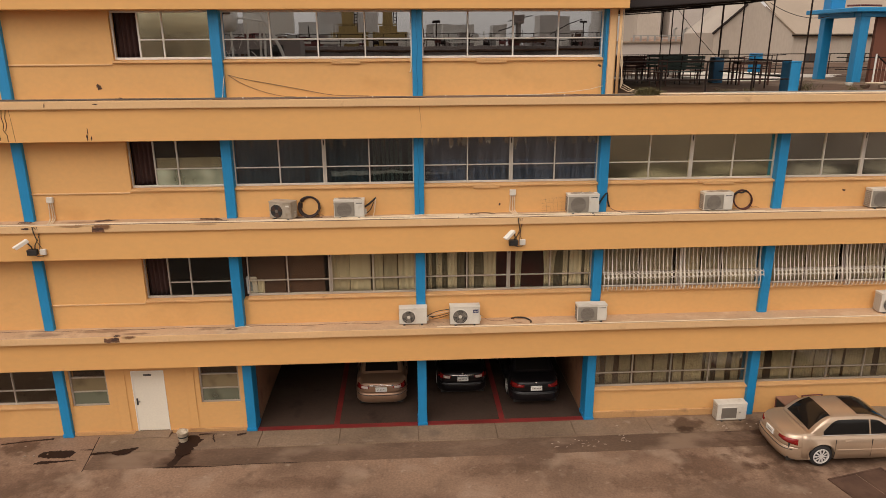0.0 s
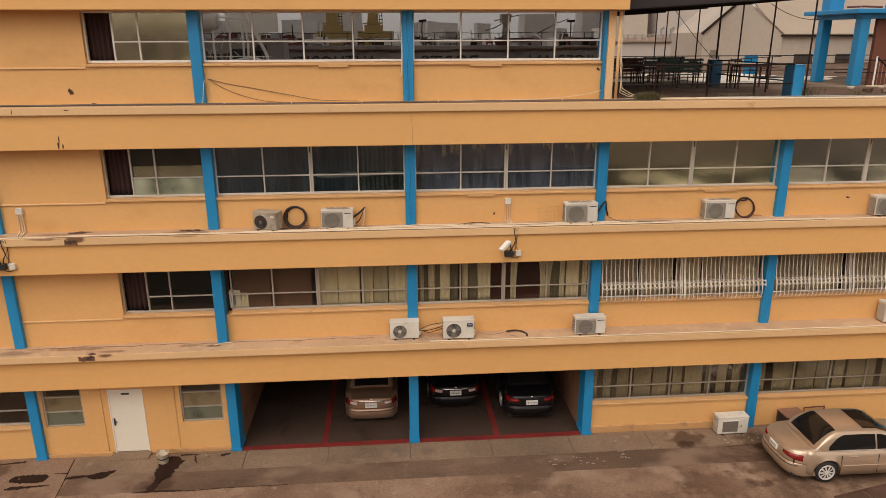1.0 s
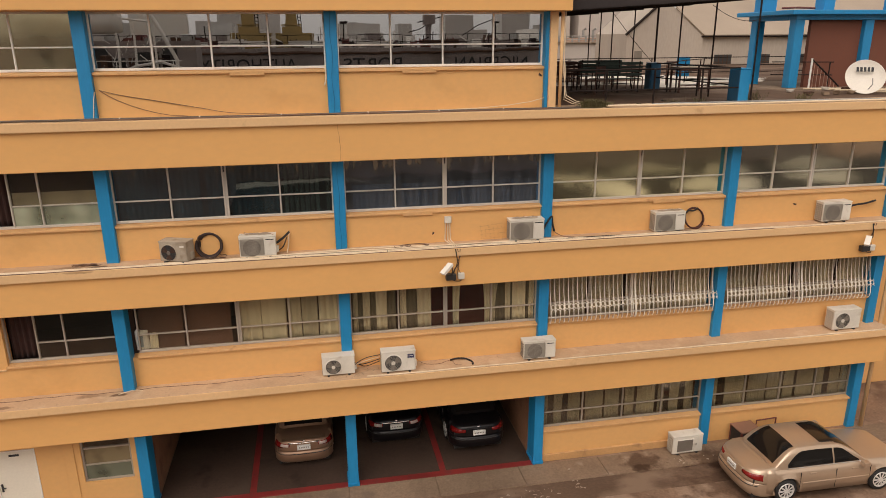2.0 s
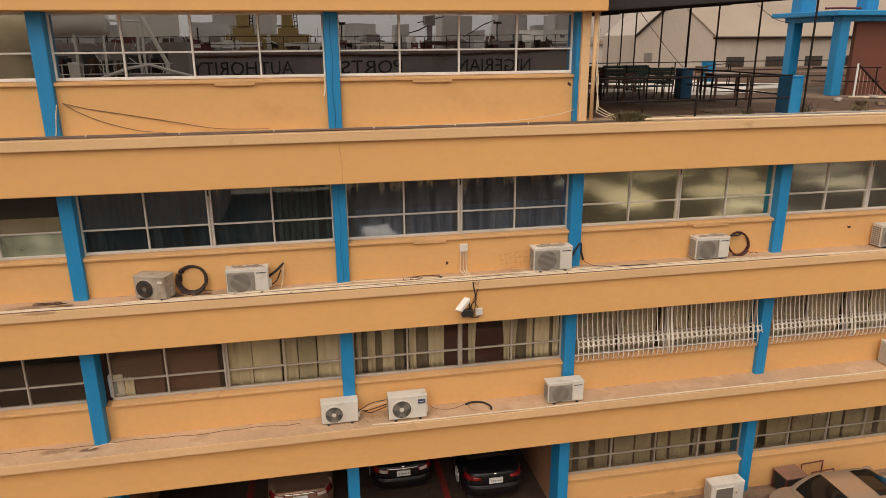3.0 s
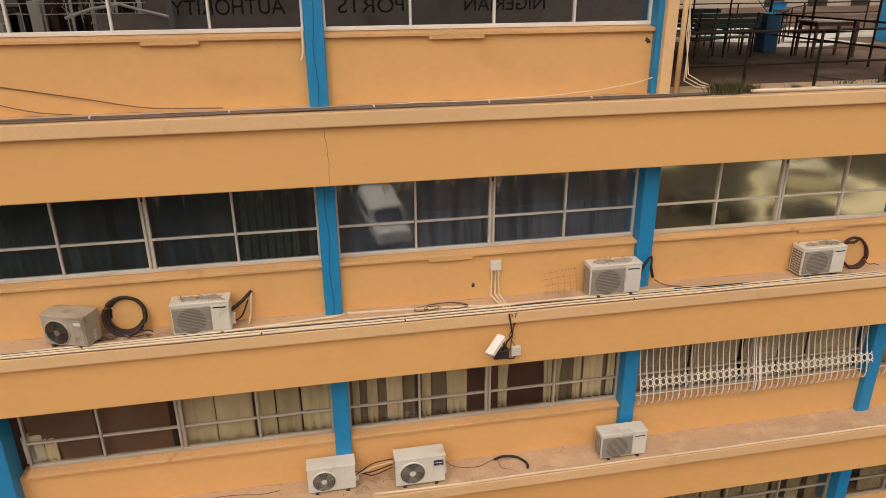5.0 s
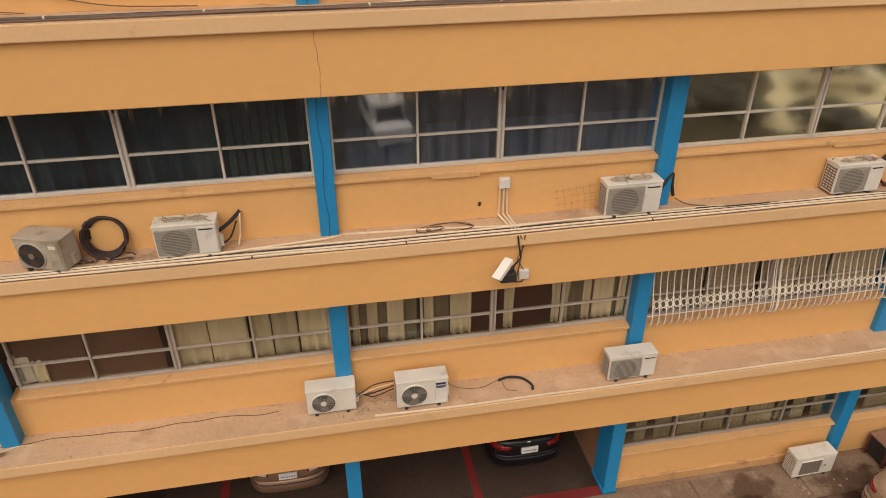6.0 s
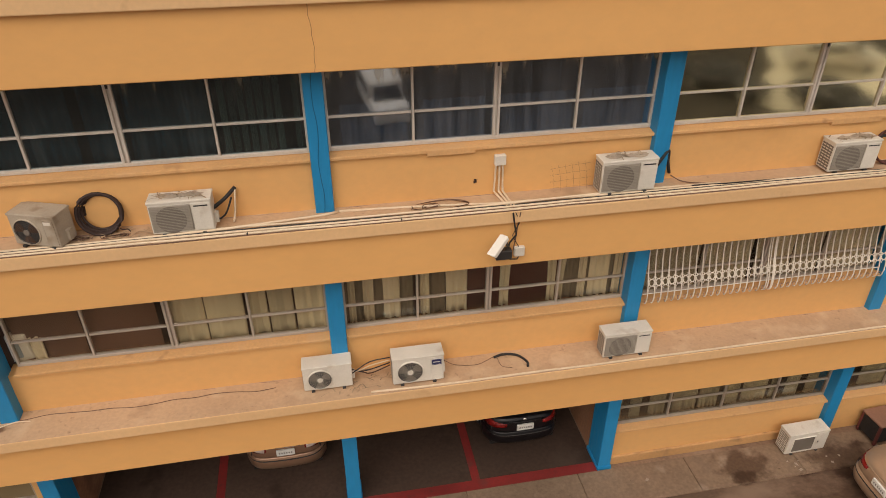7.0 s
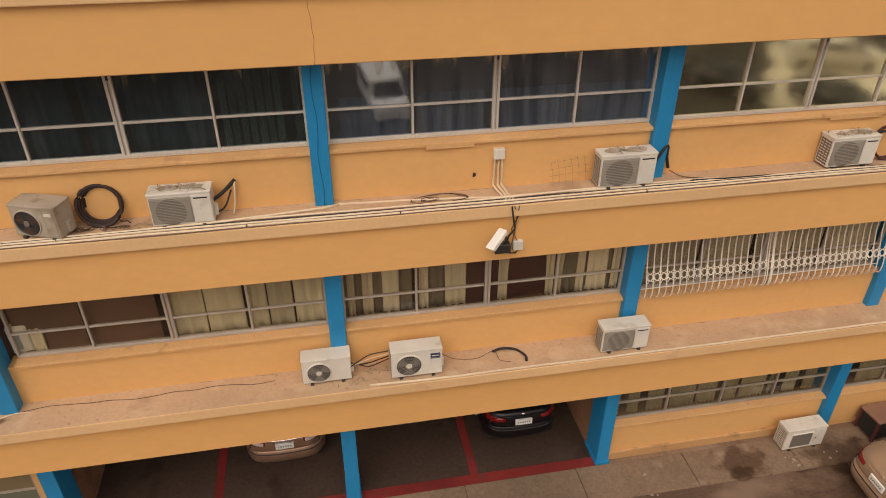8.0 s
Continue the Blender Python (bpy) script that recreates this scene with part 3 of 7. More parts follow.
TRANSOM = [1.55, 4.99, 8.42, 11.95]
R = [x + PW for x in COLS]
for lv in range(4):
    fm = (ALU_DARK, ALU, ALU_PALE, ALU_WHITE)[lv]
    for i in range(6):
        x0, x1 = R[i], COLS[i + 1] - (0.06 if lv == 3 and i == 3 else 0)
        if lv == 3 and i > 3:
            continue
        if lv == 0 and i in (2, 3):
            continue
        if i == 0:
            if lv in (1, 2):
                solid_wall(lv, x0, x1)
            else:
                if lv == 3:
                    spandrel(lv, x0, x1)
                    window(lv, x0, x1, [x0 + (x1 - x0) * k / 4 for k in (1, 2, 3)], fm, GLASS_TOP, "white framed window strip on the top floor", TRANSOM[lv])
                else:
                    spandrel(lv, x0, x1)
                    window(lv, x0, x1, [-15.0, -13.75, -12.5], ALU, GLASS_CLEAR, "dark ground floor window strip with a single transom", TRANSOM[lv])
            continue
        if i == 1:
            if lv == 0:
                continue
            a = -8.06
            solid_wall(lv, x0, a, z0=SILL[lv] - 0.08)
            spandrel(lv, x0, x1)
            structure("band_%d" % lv, bevelled(x0, a - 0.03, 20.09, 20.2, SILL[lv] - 0.13, SILL[lv] - 0.09, 0.008, 1), LIP, "thin orange band at sill height", "trim")
            window(lv, a, x1, [-7.36, -6.72], fm, [GLASS_CLEAR, GLASS_CLEAR, GLASS_DIM, GLASS_OLIVE][lv], "small window with its first sash slid open", TRANSOM[lv], open_first=True, lower=GLASS_FROST if lv == 2 else None)
            continue
        spandrel(lv, x0 - (0.06 if lv == 1 and i == 2 else 0), x1)
        step = (x1 - x0) / 4
        gm = {3: GLASS_TOP, 2: (GLASS_BLUE, GLASS_BLUE, GLASS_BLUE, GLASS_VEIL, GLASS_OLIVE, GLASS_OLIVE_DARK)[i], 1: GLASS_CLEAR, 0: GLASS_DIM}[lv]
        lab = {3: "white framed window strip mirroring the sky", 2: "aluminium window strip with dark tinted panes", 1: "aluminium window strip with curtains behind", 0: "ground floor window strip with curtains behind"}[lv]
        if lv == 2 and i >= 4:
            lab = "aluminium window strip with olive mirror film"
        window(lv, x0 + (0.1 if i == 2 and lv == 1 else 0), x1, [x0 + step * k for k in (1, 2, 3)], fm, gm, lab, TRANSOM[lv], heavy=(1,) if lv in (1, 2) else ())

# ground floor between the first two full pillars
solid_wall(0, R[1], -8.86, z0=-0.02, z1=1.0)
solid_wall(0, -7.86, COLS[2], z0=-0.02, z1=1.0)
solid_wall(0, R[1], -10.75, z0=1.0)
solid_wall(0, -9.62, -8.86, z0=1.0)
solid_wall(0, -7.86, -6.80, z0=1.0)
solid_wall(0, -5.58, COLS[2], z0=1.0)
structure("wall_over_door", boxes((-8.86, -7.86, WALL, 20.45, 2.16, 2.51)), ORANGE, "orange painted wall over the door", "wall")
for a, b in ((-10.75, -9.62), (-6.80, -5.58)):
    wcount[0] += 1
    cx, z0 = (a + b) / 2, 1.0
    w = thing("window_%d" % wcount[0], (cx, 20.22, z0), "small ground floor window with frosted panes", "window", kind="structure")
    h = (b - a) / 2
    for nm, d in (("window_frame", (-h, -h + 0.05, -0.05, 0.05, 0, 1.5)), ("window_frame", (h - 0.05, h, -0.05, 0.05, 0, 1.5)), ("window_frame", (-h + 0.05, h - 0.05, -0.05, 0.05, 0, 0.05)), ("transom", (-h + 0.05, h - 0.05, -0.04, 0.04, 0.46, 0.50)), ("transom", (-h + 0.05, h - 0.05, -0.04, 0.04, 0.94, 0.98))):
        part(nm, bevelled(*d, 0.005, 1), ALU_DARK, w)
    for za, zb, m in ((0.05, 0.46, GLASS_GREY), (0.5, 0.94, GLASS_CREAM), (0.98, 1.5, GLASS_CLEAR)):
        part("pane", boxes((-h + 0.05, h - 0.05, -0.004, 0.004, za, zb)), m, w).visible_shadow = False

structure("plinth_1", bevelled(R[1] + 0.02, -8.95, 20.07, 20.2, -0.01, 0.11, 0.012, 1), DIRTY_BASE, "low dirty painted plinth along the wall", "trim")
structure("plinth_2", bevelled(-7.8, COLS[2] - 0.02, 20.07, 20.2, -0.01, 0.11, 0.012, 1), DIRTY_BASE, "low dirty painted plinth along the wall", "trim")
structure("plinth_3", bevelled(R[4] + 0.02, COLS[5] - 0.02, 20.08, 20.2, -0.01, 0.24, 0.02, 1), DIRTY_BASE, "low dirty painted plinth along the wall", "trim")
structure("wall_rib", bevelled(-9.38, -9.05, 20.105, 20.2, 0.11, 2.5, 0.006, 1), ORANGE, "shallow upright rib in the orange wall", "trim")
structure("wall_rib_2", bevelled(-7.2, -6.95, 20.105, 20.2, 0.11, 2.5, 0.006, 1), ORANGE, "shallow upright rib in the orange wall", "trim")

# white door
door = thing("door_1", (-8.36, 20.16, 0.07), "white flush door with a dark lever handle", "door", kind="structure")
part("door_leaf", bevelled(-0.47, 0.47, -0.03, 0.02, 0.02, 2.06, 0.006, 1), DOOR_WHITE, door)
for d in ((-0.50, -0.47, -0.05, 0.05, 0, 2.10), (0.47, 0.50, -0.05, 0.05, 0, 2.10), (-0.47, 0.47, -0.05, 0.05, 2.06, 2.10)):
    part("door_frame", bevelled(*d, 0.005, 1), WHITE, door)
h = part("door_handle", bevelled(-0.43, -0.38, -0.05, -0.03, 0.92, 1.16, 0.008, 1), DARK, door, "dark lever handle")
part("lever", rods(0.012, [(-0.405, -0.05, 1.06), (-0.405, -0.085, 1.06), (-0.30, -0.09, 1.06)]), DARK, h)
part("name_plate", bevelled(-0.12, 0.12, -0.037, -0.028, 1.92, 1.98, 0.003, 1), DARK, door, "small dark name plate")
structure("door_step", bevelled(-8.95, -7.8, 19.75, 20.16, -0.01, 0.075, 0.015, 1), SLAB, "low concrete door step", "step")

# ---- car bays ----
structure("garage_floor", boxes((-5.14, 5.42, 19.95, 27.0, -0.02, 0.012)), GARAGE, "stained concrete floor of the car bays, darkened for shade", "floor")
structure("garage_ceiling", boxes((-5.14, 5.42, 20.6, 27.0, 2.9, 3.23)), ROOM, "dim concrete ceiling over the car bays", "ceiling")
for k, (x0, x1, y0, y1) in enumerate([(-5.13, 0.0, 19.97, 20.22), (0.30, 5.40, 19.97, 20.22), (-2.72, -2.54, 20.22, 26.5), (2.66, 2.84, 20.22, 26.5)]):
    structure("floor_line_%d" % (k + 1), boxes((x0, x1, y0, y1, 0.0, 0.017)), RED, "worn red painted parking line", "marking")

# ---- things: outdoor air conditioners ----
def ac_unit(at, w, h, d, style, label, turn=0.0):
    """Outdoor air conditioner; origin at the middle of its foot; the front faces -y."""
    enamel = AC_GREY if style == "old" else AC_WHITE
    t = thing("air_conditioner", at, label, "air conditioner", "outdoor air conditioners", turn=turn)
    f = -d / 2
    part("casing", bevelled(-w / 2, w / 2, f, d / 2, 0.04, h, 0.018, 2), enamel, t)
    part("lid", bevelled(-w / 2 - 0.008, w / 2 + 0.008, f - 0.008, d / 2 + 0.008, h - 0.035, h + 0.004, 0.014, 2), enamel, t)
    for x in (-w * 0.32, w * 0.32):
        part("foot", bevelled(x - 0.03, x + 0.03, f - 0.02, d / 2 + 0.02, 0, 0.04, 0.005, 1), DARK, t)
    cx, cz, r = -w * 0.16, h * 0.48, h * 0.37
    if style == "bare":
        g = part("grille", smooth(bevelled(-w * 0.36, w * 0.16, f - 0.012, f, h * 0.17, h * 0.78, 0.005, 1), False), AC_MESH, t, "grey square grille")
        part("grille_frame", rods(0.012, *[[(-w * 0.37, f - 0.006, zz), (w * 0.17, f - 0.006, zz)] for zz in (h * 0.155, h * 0.795)], *[[(xx, f - 0.006, h * 0.155), (xx, f - 0.006, h * 0.795)] for xx in (-w * 0.37, w * 0.17)]), AC_WHITE, g)
        part("front_cover", bevelled(w * 0.20, w / 2 - 0.012, f - 0.012, f, 0.06, h - 0.05, 0.01, 2), AC_WHITE, t)
        part("knob", bevelled(w * 0.25, w * 0.28, f - 0.02, f - 0.011, h * 0.46, h * 0.54, 0.004, 1), DARK, t)
    elif style == "flat":
        # flat square grille beside a plain cover
        g = part("grille", bevelled(-w / 2 + 0.02, w * 0.17, f - 0.014, f, 0.075, h - 0.06, 0.01, 1), AC_MESH2, t, "grey square grille")
        ring = lathe(bmesh.new(), [(0.001, -0.001), (r * 0.96, -0.002), (r, -0.004), (r * 1.04, -0.001)], (cx, f - 0.014, cz), "y", 32)
        part("ring", smooth(ring), AC_MESH, g)
        bm = bmesh.new()
        n = 15
        for k in range(n):
            z = 0.10 + (h - 0.2) * k / (n - 1)
            box(bm, -w / 2 + 0.035, w * 0.155, f - 0.021, f - 0.016, z - 0.0025, z + 0.0025)
        part("slats", bm, AC_MESH2, g)
        part("front_cover", bevelled(w * 0.18, w / 2 - 0.012, f - 0.012, f, 0.06, h - 0.05, 0.01, 2), AC_WHITE, t)
        part("badge", boxes((w * 0.22, w / 2 - 0.05, f - 0.015, f - 0.012, h - 0.105, h - 0.085)), INK, t, "dark bar of lettering")
    else:
        rim = lathe(bmesh.new(), [(r * 1.06, 0.0), (r * 1.06, -0.012), (r * 0.98, -0.02), (r * 0.96, 0.01)], (cx, f, cz), "y", 36)
        part("fan_rim", smooth(rim), enamel if style != "old" else AC_GREY, t)
        part("fan_well", lathe(bmesh.new(), [(0.0001, -0.003), (r * 0.97, -0.003)], (cx, f, cz), "y", 36), DARK, t, "dark fan opening")
        fan = bmesh.new()
        for k in range(3):
            a0 = k * 2.094
            vs = []
            for s in range(5):
                a = a0 + s * 0.26
                vs.append((fan.verts.new((cx + r * 0.2 * math.cos(a), f - 0.004 - 0.001 * s, cz + r * 0.2 * math.sin(a))), fan.verts.new((cx + r * 0.9 * math.cos(a), f - 0.004 - 0.001 * s, cz + r * 0.9 * math.sin(a)))))
            for p, q in zip(vs, vs[1:]):
                fan.faces.new((p[0], p[1], q[1], q[0]))
        part("fan", fan, AC_MESH if style != "old" else RUST, t, "grey fan blades")
        guard = bmesh.new()
        for q in (0.32, 0.5, 0.66, 0.82, 0.95):
            rod(guard, [(cx + r * q * math.cos(2 * math.pi * k / 28), f - 0.018, cz + r * q * math.sin(2 * math.pi * k / 28)) for k in range(28)], 0.0025, 4, True)
        for k in range(24 if style != "old" else 8):
            a = 2 * math.pi * k / (24 if style != "old" else 8)
            rod(guard, [(cx + r * 0.2 * math.cos(a), f - 0.02, cz + r * 0.2 * math.sin(a)), (cx + r * 0.98 * math.cos(a), f - 0.016, cz + r * 0.98 * math.sin(a))], 0.003, 4)
        part("fan_guard", guard, AC_MESH2 if style != "old" else DARK, t, "wire fan guard")
        part("hub", lathe(bmesh.new(), [(r * 0.24, -0.016), (r * 0.22, -0.026), (0.0001, -0.028)], (cx, f, cz), "y", 20), AC_WHITE if style != "old" else AC_MESH, t, "round hub cap")
        if style == "badge":
            part("badge", bevelled(w * 0.26, w * 0.455, f - 0.006, f, h * 0.66, h * 0.84, 0.015, 2), NAVY, t, "navy blue badge")
            part("badge_lettering", boxes((w * 0.285, w * 0.43, f - 0.008, f - 0.0055, h * 0.735, h * 0.765)), AC_WHITE, t)
            part("front_panel", bevelled(w * 0.25, w * 0.465, f - 0.004, f, h * 0.1, h * 0.92, 0.008, 1), AC_WHITE, t)
        elif style == "old":
            part("front_panel", bevelled(w * 0.24, w * 0.47, f - 0.006, f, 0.07, h - 0.06, 0.008, 1), AC_GREY, t)
            part("label_plate", boxes((w * 0.26, w * 0.42, f - 0.009, f - 0.006, h - 0.14, h - 0.09)), AC_WHITE, t, "pale label plate")
    side = bmesh.new()
    for k in range(9):
        z = 0.09 + (h - 0.18) * k / 8
        box(side, -w / 2 - 0.004, -w / 2 + 0.002, f + 0.03, d / 2 - 0.03, z - 0.012, z + 0.012)
    for k in range(4):
        y = f + 0.05 + (d - 0.1) * k / 3
        box(side, -w / 2 - 0.007, -w / 2 + 0.002, y - 0.005, y + 0.005, 0.07, h - 0.07)
    part("side_vent", side, AC_MESH if style == "flat" else AC_MESH2, t, "grey side vent")
    valve = bmesh.new()
    box(valve, w / 2, w / 2 + 0.05, -0.02, 0.06, 0.08, 0.24)
    part("valve_cover", valve, enamel, t)
    return t


L1, L2 = LEVELS[1] + 0.003, LEVELS[2] + 0.003
ac_unit((-0.10, 19.85, L1), 0.84, 0.55, 0.30, "spoke", "dusty white air conditioner with a round spoked fan guard")
ac_unit((1.465, 19.73, L1), 0.90, 0.61, 0.31, "badge", "white air conditioner with a navy badge on the ledge")
ac_unit((5.345, 19.73, L1), 0.91, 0.56, 0.31, "flat", "white air conditioner with a flat grey grille")
ac_unit((14.95, 19.82, L1), 0.92, 0.66, 0.34, "spoke", "white air conditioner with a dark round fan")
ac_unit((-3.77, 19.87, L2), 0.70, 0.53, 0.36, "old", "weathered grey-beige air conditioner with a dark fan", turn=-20)
ac_unit((-1.875, 19.87, L2), 0.87, 0.55, 0.31, "flat", "white air conditioner with debris on its lid")
ac_unit((4.935, 19.89, L2), 0.93, 0.59, 0.31, "flat", "white air conditioner beside a blue pillar")
ac_unit((8.985, 19.93, L2), 0.88, 0.57, 0.32, "flat", "white air conditioner with a coil of hose beside it")
ac_unit((14.1, 19.92, L2), 0.90, 0.60, 0.32, "flat", "white air conditioner on the upper ledge")
ac_unit((10.13, 19.76, 0.03), 0.98, 0.62, 0.34, "bare", "battered white air conditioner standing on the pavement", turn=1)


# ---- coils of hose ----
def coil(at, r, label, turns=3, thick=0.022, mat=BLACK):
    """A hose wound on itself: its turns lie together on one side and part on the other."""
    bm = bmesh.new()
    pts = []
    for k in range(turns * 24 + 5):
        a, n = 2 * math.pi * k / 24 + 2.2, k / 24
        part_way = 0.5 - 0.5 * math.cos(a - 0.6)
        rr = r * (1.04 - 0.055 * n * (0.45 + 0.75 * part_way) + 0.02 * math.sin(a * 0.7 + 1))
        pts.append((rr * math.cos(a) + 0.012 * math.sin(n * 5), -0.04 + 0.03 * n + 0.02 * math.sin(a + n), r + rr * math.sin(a)))
    rod(bm, pts, thick, 8)
    rod(bm, [(0.75 * r, -0.05, 0.35 * r), (0.95 * r, -0.07, 0.2 * r), (1.25 * r, -0.10, 0.07), (1.4 * r, -0.16, 0.05)], 0.009, 6)
    ob = solid("hose_coil", smooth(bm), mat, label, "hose", "coils of black hose")
    ob.matrix_basis = pose(*at, -14, 0, 0)
    return ob


coil((-3.05, 19.95, L2), 0.30, "coil of black-brown insulated hose leaning on the wall", 4, 0.023, material("black-brown rubber", (0.032, 0.016, 0.013), 0.7))
coil((9.85, 19.98, L2), 0.29, "coil of dark red-brown hose beside an air conditioner", 3, 0.020, material("red-brown rubber", (0.075, 0.022, 0.016), 0.7))


# ---- conduits and cables ----
def conduit(name, r, pts, mat, label, cat="conduit"):
    """A pipe along the points; a long level run sags and wanders a little between them."""
    rnd = random.Random(int(r * 10000) + int(pts[0][0] * 10))
    line = [pts[0]]
    for p, q in zip(pts, pts[1:]):
        n = max(1, int(abs(q[0] - p[0]) / 0.7)) if abs(q[2] - p[2]) < 0.05 else 1
        for k in range(1, n):
            u = k / n
            line.append((p[0] + (q[0] - p[0]) * u, p[1] + (q[1] - p[1]) * u + rnd.uniform(-0.009, 0.009), p[2] + (q[2] - p[2]) * u + rnd.uniform(-0.002, 0.006)))
        line.append(q)
    return solid(name, smooth(rods(r, line, sides=7)), mat, label, cat)


z = LEVELS[2] + 0.015
conduit("conduit", 0.021, [(-17, 19.56, z), (-8, 19.55, z), (-4.4, 19.54, z), (-2.4, 19.55, z + 0.005), (1.1, 19.54, z), (3.0, 19.55, z), (6, 19.56, z), (10, 19.57, z), (16.3, 19.57, z)], PVC, "cream plastic conduit along the ledge")
conduit("conduit", 0.019, [(-9, 19.64, z), (-4.6, 19.61, z), (-2.0, 19.64, z), (1.2, 19.62, z + 0.005), (3.0, 19.64, z), (5.6, 19.65, z), (10, 19.64, z), (12.5, 19.63, z)], PVC, "cream plastic conduit lying beside others")
conduit("conduit", 0.021, [(-4.4, 19.68, z), (-2.6, 19.70, z), (-1.3, 19.72, z + 0.02), (0.1, 19.88, z + 0.01), (0.35, 19.97, z)], PVC, "cream conduit bending towards a blue pillar")
conduit("conduit", 0.019, [(0.35, 19.98, z), (1.3, 19.93, z), (2.8, 19.76, z + 0.01), (5.3, 19.73, z), (8.0, 19.72, z), (10.4, 19.71, z)], PVC, "cream conduit crossing the ledge")
conduit("conduit", 0.018, [(-1.4, 19.77, z), (0.6, 19.70, z + 0.02), (2.7, 19.69, z + 0.03), (3.3, 19.71, z + 0.03), (5.4, 19.79, z + 0.01), (6.6, 19.8, z)], PVC, "cream conduit lying over others")
for x in (-1.0, 1.25, 5.2):
    solid("pipe_clip", bevelled(x, x + 0.02, 19.515, 19.575, z - 0.025, z + 0.025, 0.004, 1), DARK, "dark clip over a conduit on the ledge", "clip", "clips over the conduits")
conduit("cable", 0.012, [(6.0, 19.80, z), (6.6, 19.72, z + 0.02), (8, 19.74, z), (9.6, 19.73, z + 0.01)], BLACK, "dark cable lying on the conduits", "cable")
# three dark runs added to draw the shadow gaps beside the conduits
conduit("cable", 0.011, [(-17, 19.60, z - 0.004), (-8, 19.595, z - 0.004), (-3.5, 19.58, z - 0.004), (0.5, 19.59, z - 0.004), (3.0, 19.60, z - 0.004), (6.5, 19.605, z - 0.004), (12, 19.60, z - 0.004)], CABLE_BROWN, "dark brown strip standing for shade between the conduits", "cable")
conduit("cable", 0.011, [(-8.5, 19.675, z - 0.003), (-4.0, 19.655, z - 0.003), (-1.6, 19.685, z), (1.2, 19.665, z), (3.0, 19.69, z), (6.2, 19.70, z), (10.2, 19.675, z)], DARK, "dark strip standing for shade in the gaps of the conduits", "cable")
conduit("cable", 0.009, [(-9.5, 19.525, z - 0.004), (-3.0, 19.512, z - 0.004), (1.0, 19.513, z - 0.004), (6.0, 19.53, z - 0.004), (12.0, 19.535, z - 0.004)], CABLE_BROWN, "thin brown strip standing for shade along the edge of the ledge", "cable")
z1 = LEVELS[1] + 0.02
conduit("conduit", 0.02, [(0.62, 19.50, z1), (2.2, 19.455, z1), (6.2, 19.45, z1 + 0.004), (16.2, 19.45, z1)], PVC, "cream conduit along the lower ledge")
z3 = LEVELS[3] + 0.03
conduit("pipe", 0.024, [(-17, 19.66, z3), (-6, 19.66, z3), (-2, 19.65, z3 - 0.004), (1.5, 19.66, z3), (5.9, 19.65, z3), (6.2, 19.66, z3)], PIPE_DARK, "dark grey pipe along the top ledge", "pipe")
for x in (-4.6, -2.9, -1.1, 0.9, 2.6, 4.2):
    solid("pipe_clip", bevelled(x, x + 0.025, 19.625, 19.695, z3 - 0.03, z3 + 0.03, 0.004, 1), AC_WHITE, "pale clip over a pipe on the top ledge", "clip", "clips over the pipes")
conduit("pipe", 0.013, [(-5.4, 19.60, z3 - 0.012), (-2, 19.60, z3 - 0.01), (0, 19.62, z3), (3, 19.60, z3 - 0.01), (5.6, 19.62, z3 - 0.01)], CABLE_BROWN, "thin brown pipe along the top ledge", "pipe")
conduit("conduit", 0.009, [(-3.2, 19.78, z3 - 0.015), (-1.5, 19.70, z3 - 0.01), (0.6, 19.76, z3 - 0.015), (1.6, 19.84, z3 + 0.01), (3.5, 19.75, z3 - 0.015), (5.5, 19.70, z3)], PVC, "thin pale conduit wandering along the top ledge")
conduit("cable", 0.010, [(-17, 19.72, z3), (-8, 19.74, z3), (-2.5, 19.72, z3), (5.5, 19.74, z3)], BLACK, "black cable along the top ledge", "cable")
conduit("conduit", 0.010, [(2.4, 19.85, z3), (3.6, 19.88, z3 + 0.02), (4.4, 19.94, z3 + 0.07), (5.0, 19.98, z3 + 0.14), (5.55, 20.03, z3 + 0.27)], PVC, "loose cream conduit rising to the pillar")
conduit("pipe", 0.028, [(6.9, 19.66, z3 + 0.02), (10, 19.64, z3), (16.4, 19.66, z3)], PVC, "pale pipe along the terrace edge", "pipe")
conduit("pipe", 0.028, [(8.2, 19.78, z3 + 0.02), (11, 19.74, z3 + 0.03), (16.4, 19.8, z3)], PIPE_GREY, "grey pipe along the terrace edge", "pipe")
conduit("drain_pipe", 0.042, [(5.735, 19.9, 10.4), (5.735, 19.9, 12.75)], LIP, "orange painted drain pipe at the corner", "pipe")
for k in range(3):
    conduit("pipe", 0.010, [(6.55 + 0.06 * k, 19.80, 10.42), (6.05 + 0.05 * k, 19.86, 10.50 + 0.03 * k), (5.84 + 0.03 * k, 19.88, 10.60 + 0.05 * k), (5.86 - 0.03 * k, 19.90, 11.3), (5.76 + 0.03 * k, 19.90, 12.0), (5.75 + 0.03 * k, 19.90, 12.72)], PVC, "thin white pipe up the corner of the top storey", "pipe")
conduit("drain_pipe", 0.065, [(16.42, 19.95, 0.0), (16.42, 19.95, 10.0)], LIP, "orange painted drain pipe at the end of the building", "pipe")

